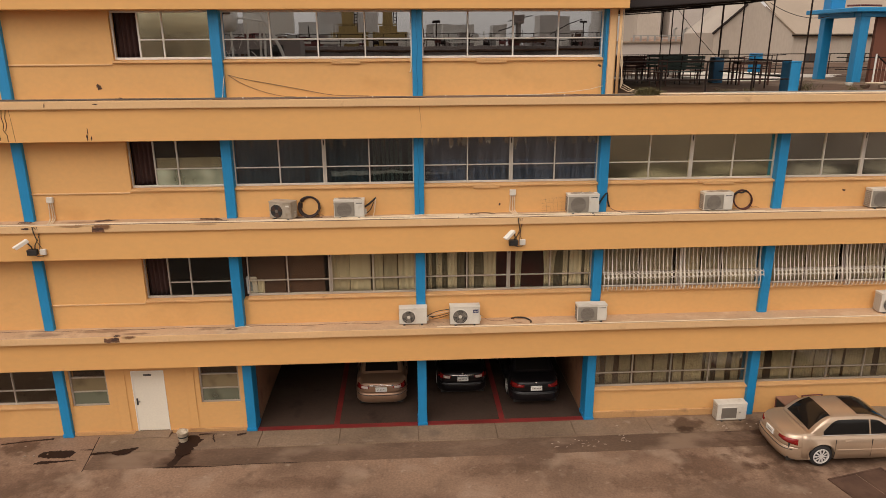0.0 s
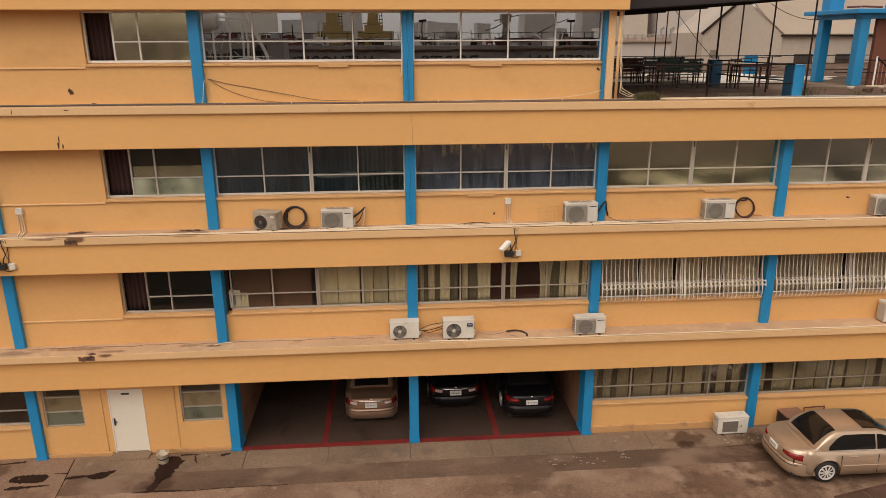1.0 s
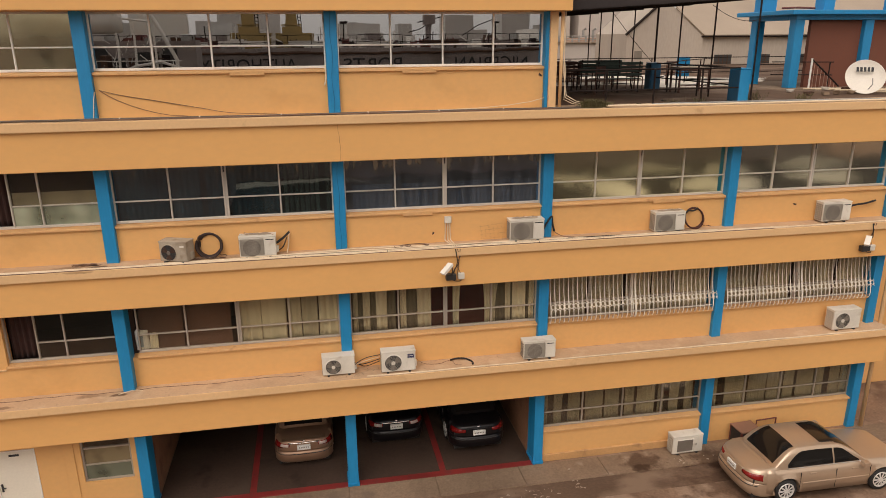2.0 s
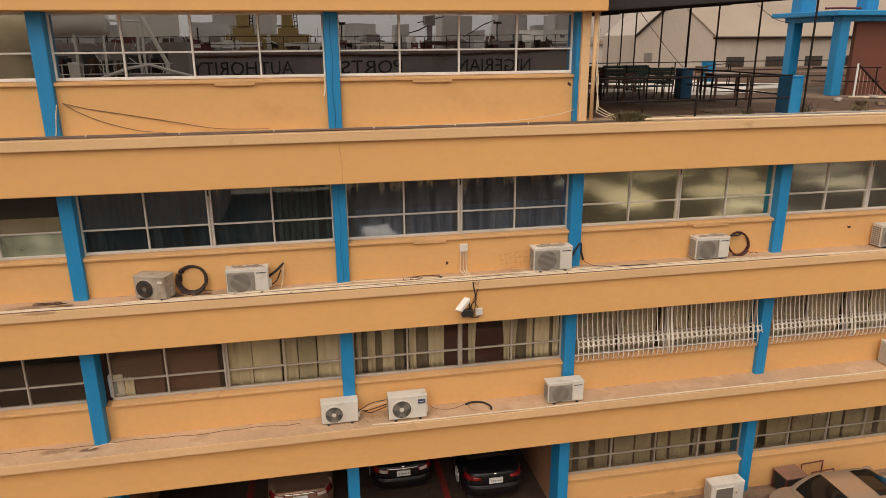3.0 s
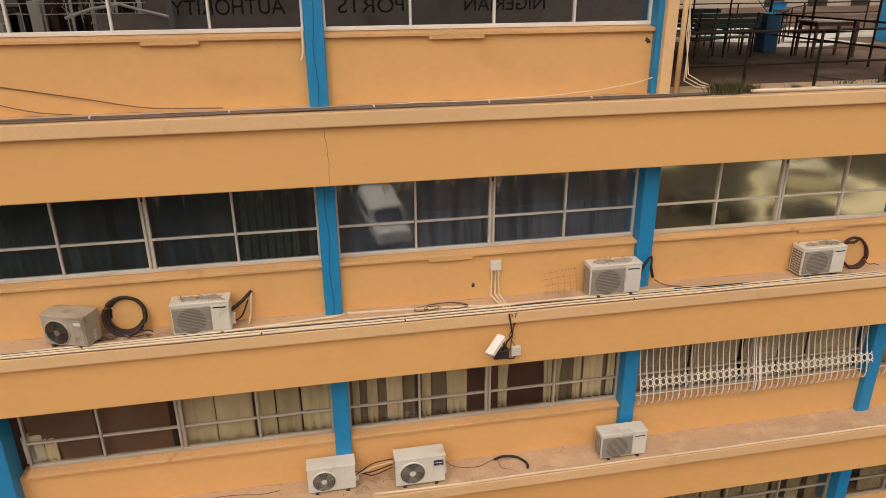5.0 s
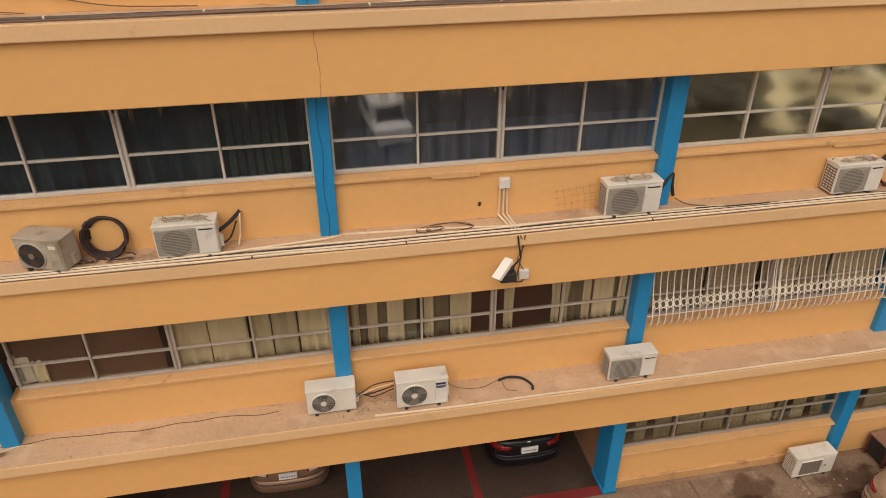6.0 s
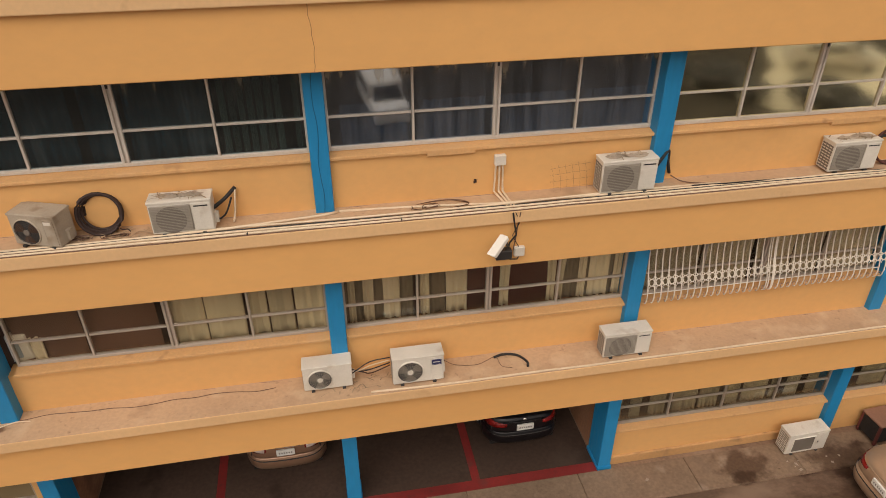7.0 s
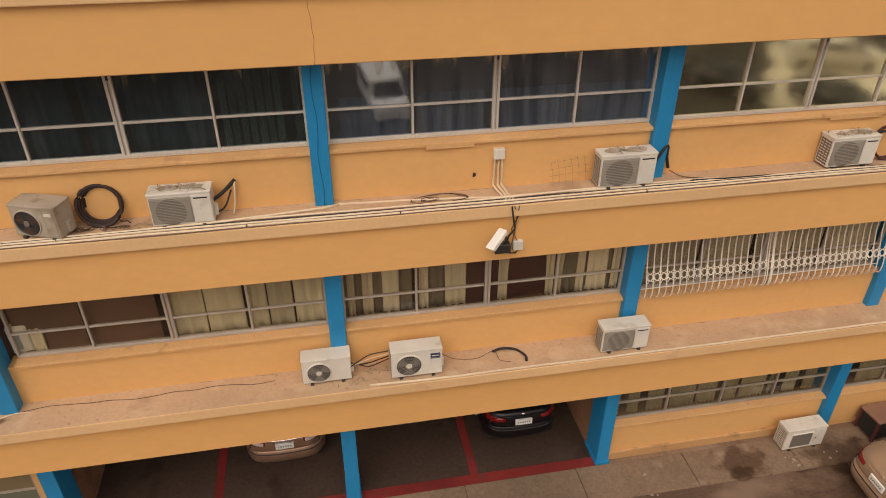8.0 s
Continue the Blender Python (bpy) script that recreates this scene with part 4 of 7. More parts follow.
# ---- junction boxes, security cameras ----
def junction_box(x, label):
    t = thing("junction_box", (x, 20.13, 7.52), label, "junction box", "junction boxes")
    part("lid", bevelled(-0.09, 0.09, -0.09, 0.0, 0, 0.17, 0.01, 1), AC_WHITE, t)
    for k, dx in enumerate((-0.06, 0.0, 0.05)):
        part("pipe", rods(0.019, [(dx, -0.04, 0), (dx * 1.3, -0.04, -0.46), (dx + 0.06, -0.3, -0.51), (dx + 0.1, -0.45, -0.51)], sides=7), PVC, t)


junction_box(2.90, "pale junction box with three cream conduits")
junction_box(-10.35, "pale junction box with conduits beside a blue pillar")


def cctv(x, label):
    t = thing("security_camera", (x, FAS_Y, 6.28), label, "security camera", "security cameras on the slab edge")
    part("base", bevelled(-0.15, 0.11, -0.15, 0.0, -0.12, 0.04, 0.01, 1), DARK, t, "black mounting box")
    part("arm", rods(0.02, [(0.0, -0.10, 0.02), (0.02, -0.16, 0.14), (-0.02, -0.24, 0.26)]), DARK, t)
    bm = bevelled(-0.065, 0.065, -0.30, 0.09, -0.045, 0.045, 0.012, 1)
    bmesh.ops.transform(bm, matrix=pose(-0.09, -0.24, 0.30, 26, 0, -48), verts=bm.verts)
    part("camera_housing", bm, WHITE, t, "white camera housing")
    bm = bevelled(-0.072, 0.072, -0.335, 0.07, 0.042, 0.056, 0.006, 1)
    bmesh.ops.transform(bm, matrix=pose(-0.09, -0.24, 0.30, 26, 0, -48), verts=bm.verts)
    part("sun_shield", bm, WHITE, t)
    part("power_box", bevelled(0.17, 0.34, -0.08, 0.0, -0.13, 0.04, 0.012, 1), AC_WHITE, t, "pale square power box")
    part("cable", rods(0.014, [(0.1, -0.10, 0.70), (0.12, -0.12, 0.55), (0.17, -0.10, 0.30), (0.08, -0.08, 0.16), (0.05, -0.06, 0.02)]), BLACK, t)
    part("cable", rods(0.010, [(0.28, -0.03, -0.12), (0.22, -0.05, -0.19), (0.1, -0.06, -0.17), (0.0, -0.06, -0.12)]), BLACK, t)
    part("cable", rods(0.009, [(0.22, -0.10, 0.70), (0.21, -0.03, 0.45), (0.19, -0.02, 0.2), (0.15, -0.04, -0.04)]), CABLE_BROWN, t)
    part("cable", rods(0.007, [(0.14, -0.10, 0.70), (0.24, -0.04, 0.5), (0.13, -0.03, 0.25), (0.24, -0.04, 0.04)]), BLACK, t)


cctv(2.88, "white security camera with a black box and power box")
cctv(-10.75, "white security camera on the slab edge beside a pillar")
cctv(15.0, "white security camera near the end of the building")


# ---- hoses, cables and debris on the ledges ----
def tube(r, pts, mat, label, name="hose", cat="hose"):
    """A tube along a smooth line through the points."""
    p = [Vector(q) for q in pts]
    p = [2 * p[0] - p[1]] + p + [2 * p[-1] - p[-2]]
    out = []
    for i in range(1, len(p) - 2):
        for s in range(5):
            u = s / 5
            out.append(0.5 * (2 * p[i] + (p[i + 1] - p[i - 1]) * u + (2 * p[i - 1] - 5 * p[i] + 4 * p[i + 1] - p[i + 2]) * u * u + (3 * p[i] - p[i - 1] - 3 * p[i + 1] + p[i + 2]) * u ** 3))
    out.append(p[-2])
    return solid(name, smooth(rods(r, out, sides=6)), mat, label, cat)


tube(0.028, [(-1.48, 19.90, L2 + 0.28), (-1.30, 19.98, L2 + 0.38), (-1.12, 20.08, L2 + 0.52)], BLACK, "short black insulated hose into the wall")
tube(0.016, [(-1.13, 20.06, L2 + 0.50), (-1.16, 20.0, L2 + 0.2), (-1.2, 19.92, L2 + 0.02)], PVC, "short cream cable hanging from the wall", "cable", "cable")
tube(0.014, [(-1.42, 19.88, L2 + 0.1), (-1.28, 19.84, L2 + 0.22), (-1.18, 19.95, L2 + 0.42)], BLACK, "thin black cable looping to the wall", "cable", "cable")
tube(0.026, [(5.44, 19.96, L2 + 0.22), (5.58, 19.97, L2 + 0.46), (5.70, 20.02, L2 + 0.56), (5.73, 20.04, L2 + 0.36), (5.80, 20.06, L2 + 0.14)], BLACK, "black hose looping beside the blue pillar")
tube(0.010, [(5.80, 20.0, L2 + 0.12), (6.0, 19.92, L2 + 0.03), (6.35, 19.80, L2 + 0.02)], CABLE_BROWN, "thin brown hose lying on the ledge")
tube(0.024, [(9.5, 20.02, L2 + 0.4), (9.62, 20.0, L2 + 0.52), (9.8, 20.04, L2 + 0.5), (9.95, 20.08, L2 + 0.56)], BLACK, "black hose beside the coil")
tube(0.028, [(14.55, 19.95, L2 + 0.3), (14.75, 19.95, L2 + 0.42), (15.2, 20.0, L2 + 0.45), (15.6, 20.08, L2 + 0.5)], BLACK, "black hose running to the wall")
tube(0.024, [(2.93, 19.97, L1 + 0.03), (3.12, 20.0, L1 + 0.05), (3.36, 19.93, L1 + 0.05), (3.50, 19.75, L1 + 0.03), (3.48, 19.62, L1 + 0.03)], BLACK, "bent length of black hose on the ledge")
tube(0.005, [(1.96, 19.82, L1 + 0.25), (2.2, 19.9, L1 + 0.03), (2.6, 19.86, L1 + 0.01), (2.95, 19.98, L1 + 0.03), (3.02, 19.74, L1 + 0.01), (3.2, 19.66, L1 + 0.01)], CABLE_BROWN, "thin loose wire on the ledge", "cable", "cable")
for k in range(4):
    tube(0.011, [(0.27, 19.86, L1 + 0.14 + 0.05 * k), (0.42 + 0.03 * k, 19.80 + 0.03 * k, L1 + 0.30 - 0.05 * k), (0.66, 19.90 - 0.02 * k, L1 + 0.36 - 0.07 * k), (1.0, 19.88, L1 + 0.42 - 0.06 * k)], (DARK, PVC, BLACK, RUST)[k], "tangled cable between two air conditioners", "cable", "cable")
rnd = random.Random(11)
for cx, cy, cz, n, sp in ((1.9, 19.86, L2, 3, 0.34), (1.75, 19.85, L2, 3, 0.10), (-3.3, 19.84, L2, 5, 0.12), (-2.85, 19.80, L2, 3, 0.12), (-11.0, 19.8, L2, 4, 0.15), (-5.9, 19.9, L2, 5, 0.16)):
    for k in range(n):
        a0, rr = rnd.uniform(0, 6.28), rnd.uniform(0.4, 1.0) * sp
        tube(0.006, [(cx + rr * 1.9 * math.cos(a0 + j * 0.9) + rnd.uniform(-0.03, 0.03), cy + 0.55 * rr * math.sin(a0 + j * 0.9), cz + 0.012 + 0.035 * rnd.random()) for j in range(6)], rnd.choice((CABLE_BROWN, RUST, RUST)), "loop of loose dark wire on the ledge", "wire", "wire")


def debris(at, w, d, n, label, seed):
    """Dry palm litter: small bent strips lying on a surface."""
    rnd = random.Random(seed)
    bm = bmesh.new()
    for _ in range(n):
        c, a, l = Vector((rnd.uniform(-w / 2, w / 2), rnd.uniform(-d / 2, d / 2), 0.006)), rnd.uniform(0, 3.14), rnd.uniform(0.03, 0.13)
        dr, q = Vector((math.cos(a), math.sin(a) * 0.6, 0)), Vector((-math.sin(a), math.cos(a), 0)) * rnd.uniform(0.003, 0.010)
        z = rnd.uniform(0.0, 0.03)
        v = [bm.verts.new(p) for p in (c - dr * l - q, c - dr * l + q, c + q + Vector((0, 0, z + 0.01)), c - q + Vector((0, 0, z + 0.01)), c + dr * l + Vector((0, 0, z * 0.5)))]
        bm.faces.new((v[0], v[1], v[2], v[3])), bm.faces.new((v[3], v[2], v[4]))
    ob = solid("litter", bm, LITTER, label, "litter", "dry litter on the ledges")
    ob.location = at


LITTER = material("dry palm litter", (0.30, 0.22, 0.14), 0.9, grain=0.3, scale=12)
debris((-1.9, 19.87, L2 + 0.558), 0.7, 0.2, 26, "dry leaf litter on an air conditioner lid", 1)
debris((4.9, 19.89, L2 + 0.598), 0.6, 0.2, 14, "dry leaf litter on an air conditioner lid", 2)
debris((8.98, 19.93, L2 + 0.578), 0.8, 0.22, 30, "dry leaf litter on an air conditioner lid", 3)


def rag(at, rx, ry, seed, label):
    """A flat crumpled sheet of dusty plastic."""
    rnd = random.Random(seed)
    ph = [rnd.uniform(0, 6.28) for _ in range(5)]
    bm = bmesh.new()
    rings = [[bm.verts.new((0, 0, 0.028))]]
    for j in range(1, 6):
        u = j / 5
        rings.append([bm.verts.new((rx * u * (1 + 0.16 * math.sin(2 * a + ph[0]) + 0.10 * math.sin(5 * a + ph[1])) * math.cos(a), ry * u * (1 + 0.2 * math.sin(3 * a + ph[2])) * math.sin(a), (0.0 if j == 5 else 0.016 + 0.014 * math.sin(4 * a + 5 * u + ph[3]) * math.sin(7 * u + ph[4])))) for a in (2 * math.pi * k / 24 for k in range(24))])
    for k in range(24):
        bm.faces.new((rings[0][0], rings[1][k], rings[1][(k + 1) % 24]))
    for p, q in zip(rings[1:], rings[2:]):
        for k in range(24):
            bm.faces.new((p[k], q[k], q[(k + 1) % 24], p[(k + 1) % 24]))
    bm.faces.new(rings[-1][::-1])
    ob = solid("plastic_sheet", bm, SHEET, label, "plastic sheet", "crumpled sheets on the air conditioners")
    ob.location = at


SHEET = material("dusty grey-brown plastic sheet", (0.36, 0.29, 0.215), 0.6, grain=0.3, scale=9, spots=[((0.14, 0.09, 0.06), 6.0, 0.58, 0.6)])
rag((5.08, 19.88, L2 + 0.598), 0.19, 0.085, 1, "crumpled dusty plastic sheet on an air conditioner lid")
rag((4.72, 19.90, L2 + 0.598), 0.16, 0.08, 2, "small dusty plastic sheet on an air conditioner lid")
rag((9.14, 19.93, L2 + 0.578), 0.24, 0.09, 3, "crumpled dusty plastic sheet on an air conditioner lid")
rag((8.80, 19.92, L2 + 0.578), 0.12, 0.07, 4, "small dusty plastic sheet on an air conditioner lid")
rag((-2.02, 19.88, L2 + 0.558), 0.15, 0.07, 5, "small dusty plastic sheet on an air conditioner lid")
rag((-1.72, 19.88, L2 + 0.558), 0.20, 0.06, 6, "crumpled dusty plastic sheet on an air conditioner lid")
debris((-2.9, 19.85, L2 + 0.004), 1.0, 0.3, 34, "dry leaf litter and grit on the ledge", 4)
debris((0.45, 19.75, L1 + 0.004), 1.2, 0.35, 40, "dry grit and litter on the ledge", 5)

# plaster patches under the sills, soot marks, holes
for lv, a, b in ((3, -2.2, -1.42), (3, 1.8, 2.64), (2, 1.74, 2.5), (2, 8.6, 9.55)):
    structure("sill_patch_%d_%d" % (lv, round(a * 10 + 100)), bevelled(a, b, 20.068, 20.2, SILL[lv] - 0.13, SILL[lv] - 0.04, 0.012, 1), SILL_PAINT, "thickened plaster patch under the sill", "trim")


def splash(at, rx, rz, seed, label, face="y"):
    rnd = random.Random(seed)
    bm = bmesh.new()
    ph = [rnd.uniform(0, 6.28) for _ in range(4)]
    vs = []
    for k in range(36):
        a = 2 * math.pi * k / 36
        r = 1 + 0.3 * math.sin(2 * a + ph[0]) + 0.2 * math.sin(5 * a + ph[1]) + 0.12 * math.sin(9 * a + ph[2])
        vs.append(bm.verts.new((rx * r * math.cos(a), -0.004, rz * r * math.sin(a)) if face == "y" else (rx * r * math.cos(a), rz * r * math.sin(a), 0.004)))
    f = bm.faces.new(vs)
    geo = bmesh.ops.extrude_face_region(bm, geom=[f])
    bmesh.ops.translate(bm, vec=(0, 0.003, 0) if face == "y" else (0, 0, -0.003), verts=[v for v in geo["geom"] if isinstance(v, bmesh.types.BMVert)])
    ob = solid("stain", bm, SOOT, label, "stain", "dark stains on the facade")
    ob.location = at


splash((-8.55, 20.127, 10.72), 0.075, 0.06, 5, "dark hole broken in the wall")
splash((2.52, 20.127, 7.25), 0.035, 0.03, 6, "small dark hole in the wall")
splash((13.0, 20.127, 7.5), 0.04, 0.035, 7, "small dark hole in the wall")
for x0, x1, y, z0, z1, k in ((-9.05, -8.71, 19.494, 6.78, 6.95, 1), (-9.16, -8.72, 19.414, 3.44, 3.60, 2)):
    rnd = random.Random(k)
    bm = bmesh.new()
    lo = [(x0 + (x1 - x0) * j / 9, z0 + rnd.uniform(0, 0.025)) for j in range(10)]
    hi = [(x0 + (x1 - x0) * j / 9 + rnd.uniform(-0.012, 0.012), z1 - rnd.uniform(0, 0.04)) for j in range(10)]
    face = bm.faces.new([bm.verts.new((px, y, pz)) for px, pz in lo + hi[::-1]])
    geo = bmesh.ops.extrude_face_region(bm, geom=[face])
    bmesh.ops.translate(bm, vec=(0, 0.02, 0), verts=[v for v in geo["geom"] if isinstance(v, bmesh.types.BMVert)])
    solid("broken_edge", bm, BROKEN, "broken place in the lip showing brown mortar", "damage", "broken places in the lips")
splash((-8.86, 19.493, 6.88), 0.11, 0.05, 21, "dark burnt mark on the broken lip")
splash((-8.84, 19.413, 3.55), 0.10, 0.05, 22, "dark burnt mark on the broken lip")
splash((-8.84, 20.0, LEVELS[2] + 0.004), 0.30, 0.10, 23, "dark burnt mark on the ledge", "z")
splash((-8.80, 19.47, LEVELS[1] + 0.004), 0.12, 0.05, 24, "dark burnt mark on the ledge", "z")
splash((-5.78, 19.92, LEVELS[2] + 0.004), 0.22, 0.05, 25, "dark burnt mark on the ledge", "z")
splash((-10.85, 19.493, 6.92), 0.14, 0.02, 26, "dark mark along the lip")
splash((-8.82, 19.575, 9.43), 0.016, 0.10, 8, "dark run stain on the slab edge")
splash((-8.79, 19.575, 9.58), 0.009, 0.11, 13, "dark run stain on the slab edge")
splash((-8.71, 19.575, 9.40), 0.014, 0.06, 14, "dark run stain on the slab edge")
splash((-9.78, 19.493, 10.28), 0.012, 0.05, 15, "small dark chip in the lip")
splash((-8.46, 19.493, 10.31), 0.05, 0.014, 16, "small dark chip in the lip")
splash((-8.01, 20.127, 10.42), 0.05, 0.012, 17, "small dark chip low on the wall")
for k, pts in enumerate(([(-10.95, 10.17), (-10.98, 9.98), (-10.95, 9.80), (-10.99, 9.65), (-10.91, 9.51), (-10.91, 9.33)], [(-10.84, 10.18), (-10.89, 9.96), (-10.87, 9.78), (-10.93, 9.62)], [(-10.76, 10.18), (-10.74, 9.8), (-10.72, 9.34)], [(-11.08, 10.1), (-11.12, 9.7), (-11.10, 9.36)])):
    solid("joint_crack", rods(0.010 if k != 2 else 0.004, [(x, 19.576, z) for x, z in pts], sides=4), SOOT, "dark crack running down the slab edge", "crack", "cracks down the slab edge")
splash((5.28, 20.127, 11.2), 0.04, 0.04, 12, "small dark hole beside the pillar")

for z0, z1 in ((6.99, 9.3), (10.4, 12.7)):
    tube(0.006, [(0.14 + 0.02 * math.sin(k * 1.7), 19.997, z0 + (z1 - z0) * k / 8) for k in range(9)], BLUE_CABLE, "thin painted cable down the face of a blue pillar", "cable", "cable")
tube(0.02, [(-0.02, 20.02, 11.5), (-0.02, 20.0, 11.2), (-0.06, 19.98, 11.05)], PVC, "short white pipe end beside the pillar", "pipe", "pipe")
tube(0.01, [(-5.12, 19.99, 11.0), (-5.16, 19.98, 10.8), (-5.2, 19.98, 10.5), (-5.22, 19.97, 10.42)], PVC, "white cable hanging on a blue pillar", "cable", "cable")
tube(0.006, [(-17 + k * 0.34, 19.93 + 0.03 * math.sin(k * 0.9) + 0.02 * math.sin(k * 2.3), L1 + 0.005 + 0.008 * math.sin(k * 1.3) ** 2) for k in range(48)], CABLE_BROWN, "thin brown cable lying on the ledge", "cable", "cable")
tube(0.010, [(-5.55, 19.76, L1 + 0.01), (-5.4, 19.80, L1 + 0.03), (-5.22, 19.84, L1 + 0.05), (-5.08, 19.86, L1 + 0.03), (-5.0, 19.86, L1 + 0.01)], PVC, "white cable round the foot of a pillar", "cable", "cable")

tube(0.008, [(-5.05, 20.10, 11.02), (-4.6, 20.115, 10.90), (-3.9, 20.115, 10.77), (-3.0, 20.10, 10.60), (-2.2, 20.05, 10.46), (-1.2, 20.0, 10.43)], CABLE_BROWN, "brown cable drooping down the orange wall", "cable", "cable")
tube(0.007, [(-5.05, 20.10, 11.02), (-4.75, 20.115, 10.82), (-4.3, 20.11, 10.62), (-3.7, 20.06, 10.46), (-3.2, 19.98, 10.42)], CABLE_BROWN, "thin brown cable drooping down the wall", "cable", "cable")

mesh = bmesh.new()
for k in range(6):
    rod(mesh, [(3.80 + 0.11 * k, 20.0, L2 + 0.004), (3.80 + 0.11 * k, 20.06, L2 + 0.22 + 0.01 * k), (3.77 + 0.11 * k, 20.115, L2 + 0.40 + 0.012 * k)], 0.0014, 4)
for k in range(4):
    rod(mesh, [(3.74, 20.02 + 0.028 * k, L2 + 0.06 + 0.10 * k), (4.1, 20.02 + 0.028 * k, L2 + 0.075 + 0.11 * k), (4.42, 20.02 + 0.028 * k, L2 + 0.08 + 0.115 * k)], 0.0014, 4)
solid("wire_mesh", mesh, CABLE_BROWN, "piece of rusty wire mesh leaning on the wall", "wire mesh")

# ragged dark rods drawing the contact shade where the walls meet the ledges
rnd = random.Random(21)
for lv, a, b in ((1, R[2], COLS[3]), (1, R[3], COLS[4]), (1, R[4], COLS[5]), (2, R[2], COLS[3]), (2, R[3], COLS[4]), (2, R[4], COLS[5]), (3, R[2], COLS[3]), (3, R[3], COLS[4])):
    pts, x = [], a + 0.05
    while x < b - 0.05:
        pts.append((x, 20.118 - 0.02 * rnd.random(), LEVELS[lv] - 0.008 + 0.012 * rnd.random()))
        x += rnd.uniform(0.12, 0.4)
    solid("joint_crack", rods(0.004, pts, sides=4), CABLE_BROWN, "ragged dark line standing for contact shade between wall and ledge", "crack", "ragged joints along the ledges")


def chip(at, s, seed, label):
    rnd = random.Random(seed)
    bm = bmesh.new()
    for v in box(bm, -s, s, -s * 0.6, s * 0.6, 0, s * 0.5):
        v.co += Vector((rnd.uniform(-1, 1), rnd.uniform(-1, 1), rnd.uniform(0, 0.6))) * s * 0.35
    ob = solid("rubble", bm, SLAB if seed % 3 else SCRAPE, label, "rubble", "loose rubble on the ground")
    ob.matrix_basis = pose(*at, 0, 0, rnd.uniform(0, 180))


rnd = random.Random(17)
for k, (x, y, rx, ry, n, size) in enumerate(((9.5, 19.3, 0.45, 0.16, 14, 0.028), (10.5, 19.3, 0.5, 0.12, 9, 0.030), (5.0, 18.65, 0.6, 0.2, 12, 0.022), (6.4, 18.85, 0.2, 0.2, 7, 0.024), (6.1, 19.5, 0.3, 0.2, 4, 0.035), (-6.1, 19.78, 0.3, 0.06, 4, 0.035), (-11.6, 19.4, 0.5, 0.4, 7, 0.025))):
    for j in range(n):
        y1 = y + rnd.uniform(-ry, ry)
        chip((x + rnd.uniform(-rx, rx), y1, 0.026 if 19.06 < y1 and x > -9.8 else 0.002), size * rnd.uniform(0.5, 1.4), 20 * k + j, "small lump of broken plaster on the concrete")

# ---- burglar grilles ----
def grille(x0, x1, n, label):
    """Bulging white bars over a window, with a row of rings and scrolls."""
    t = thing("window_grille", (x0, 20.12, 4.45), label, "window grille", "white window grilles")
    zt = 1.48
    prof = [(0.02, zt), (0.0, 1.2), (-0.03, 0.95), (-0.09, 0.70), (-0.15, 0.50), (-0.19, 0.34), (-0.205, 0.22), (-0.195, 0.13), (-0.17, 0.075), (-0.14, 0.055)]
    bar = mesh_of("bar", rods(0.0122, [(0, y, z) for y, z in prof], sides=5), GRILLE_PAINT)
    w = (x1 - x0)
    xs = [w * (k + 0.3) / n for k in range(n)]
    xs += [w * 0.5 - 0.05, w * 0.5 + 0.05, w * 0.5 + 0.02]
    for x in xs:
        ob = new("bar", bar)
        ob.parent = t
        ob.location = (x, 0, 0)
    for y, z in ((0.0, 0.16), (0.0, 1.42)):
        part("rail", rods(0.011, [(0, y, z), (w, y, z)], sides=5), WHITE, t)
    ring = bmesh.new()
    rod(ring, [(0.050 * math.cos(a * math.pi / 6), 0.024 * math.sin(a * math.pi / 6), 0.060 * math.sin(a * math.pi / 6)) for a in range(12)], 0.010, 4, True)
    for sx in (-1, 1):
        for sz in (-1, 1):
            rod(ring, [(sx * 0.010, sz * 0.024, sz * 0.060), (sx * 0.036, sz * 0.032, sz * 0.072), (sx * 0.056, sz * 0.040, sz * 0.092), (sx * 0.044, sz * 0.045, sz * 0.106)], 0.008, 4)
            rod(ring, [(sx * 0.046, sz * 0.012, sz * 0.03), (sx * 0.064, sz * 0.02, sz * 0.05)], 0.008, 4)
    ring = mesh_of("ring", ring, GRILLE_PAINT)
    curl = mesh_of("curl", rods(0.009, [(0.0, -0.14 + 0.045 * math.cos(a), 0.10 + 0.045 * math.sin(a)) for a in (-1.6, -0.9, -0.2, 0.5, 1.2, 1.9)], sides=4), RUST_PALE)
    for x in xs:
        ob = new("curl", curl)
        ob.parent = t
        ob.location = (x + 0.012, 0, 0)
    for k in range(n):
        ob = new("ring", ring)
        ob.parent = t
        ob.location = (w * (k + 0.8) / n, -0.150, 0.52)


grille(R[4] + 0.02, COLS[5] - 0.02, 38, "bulging white burglar bars with a row of rings")
grille(R[5] + 0.02, COLS[6] - 0.02, 38, "bulging white burglar bars over a curtained window")


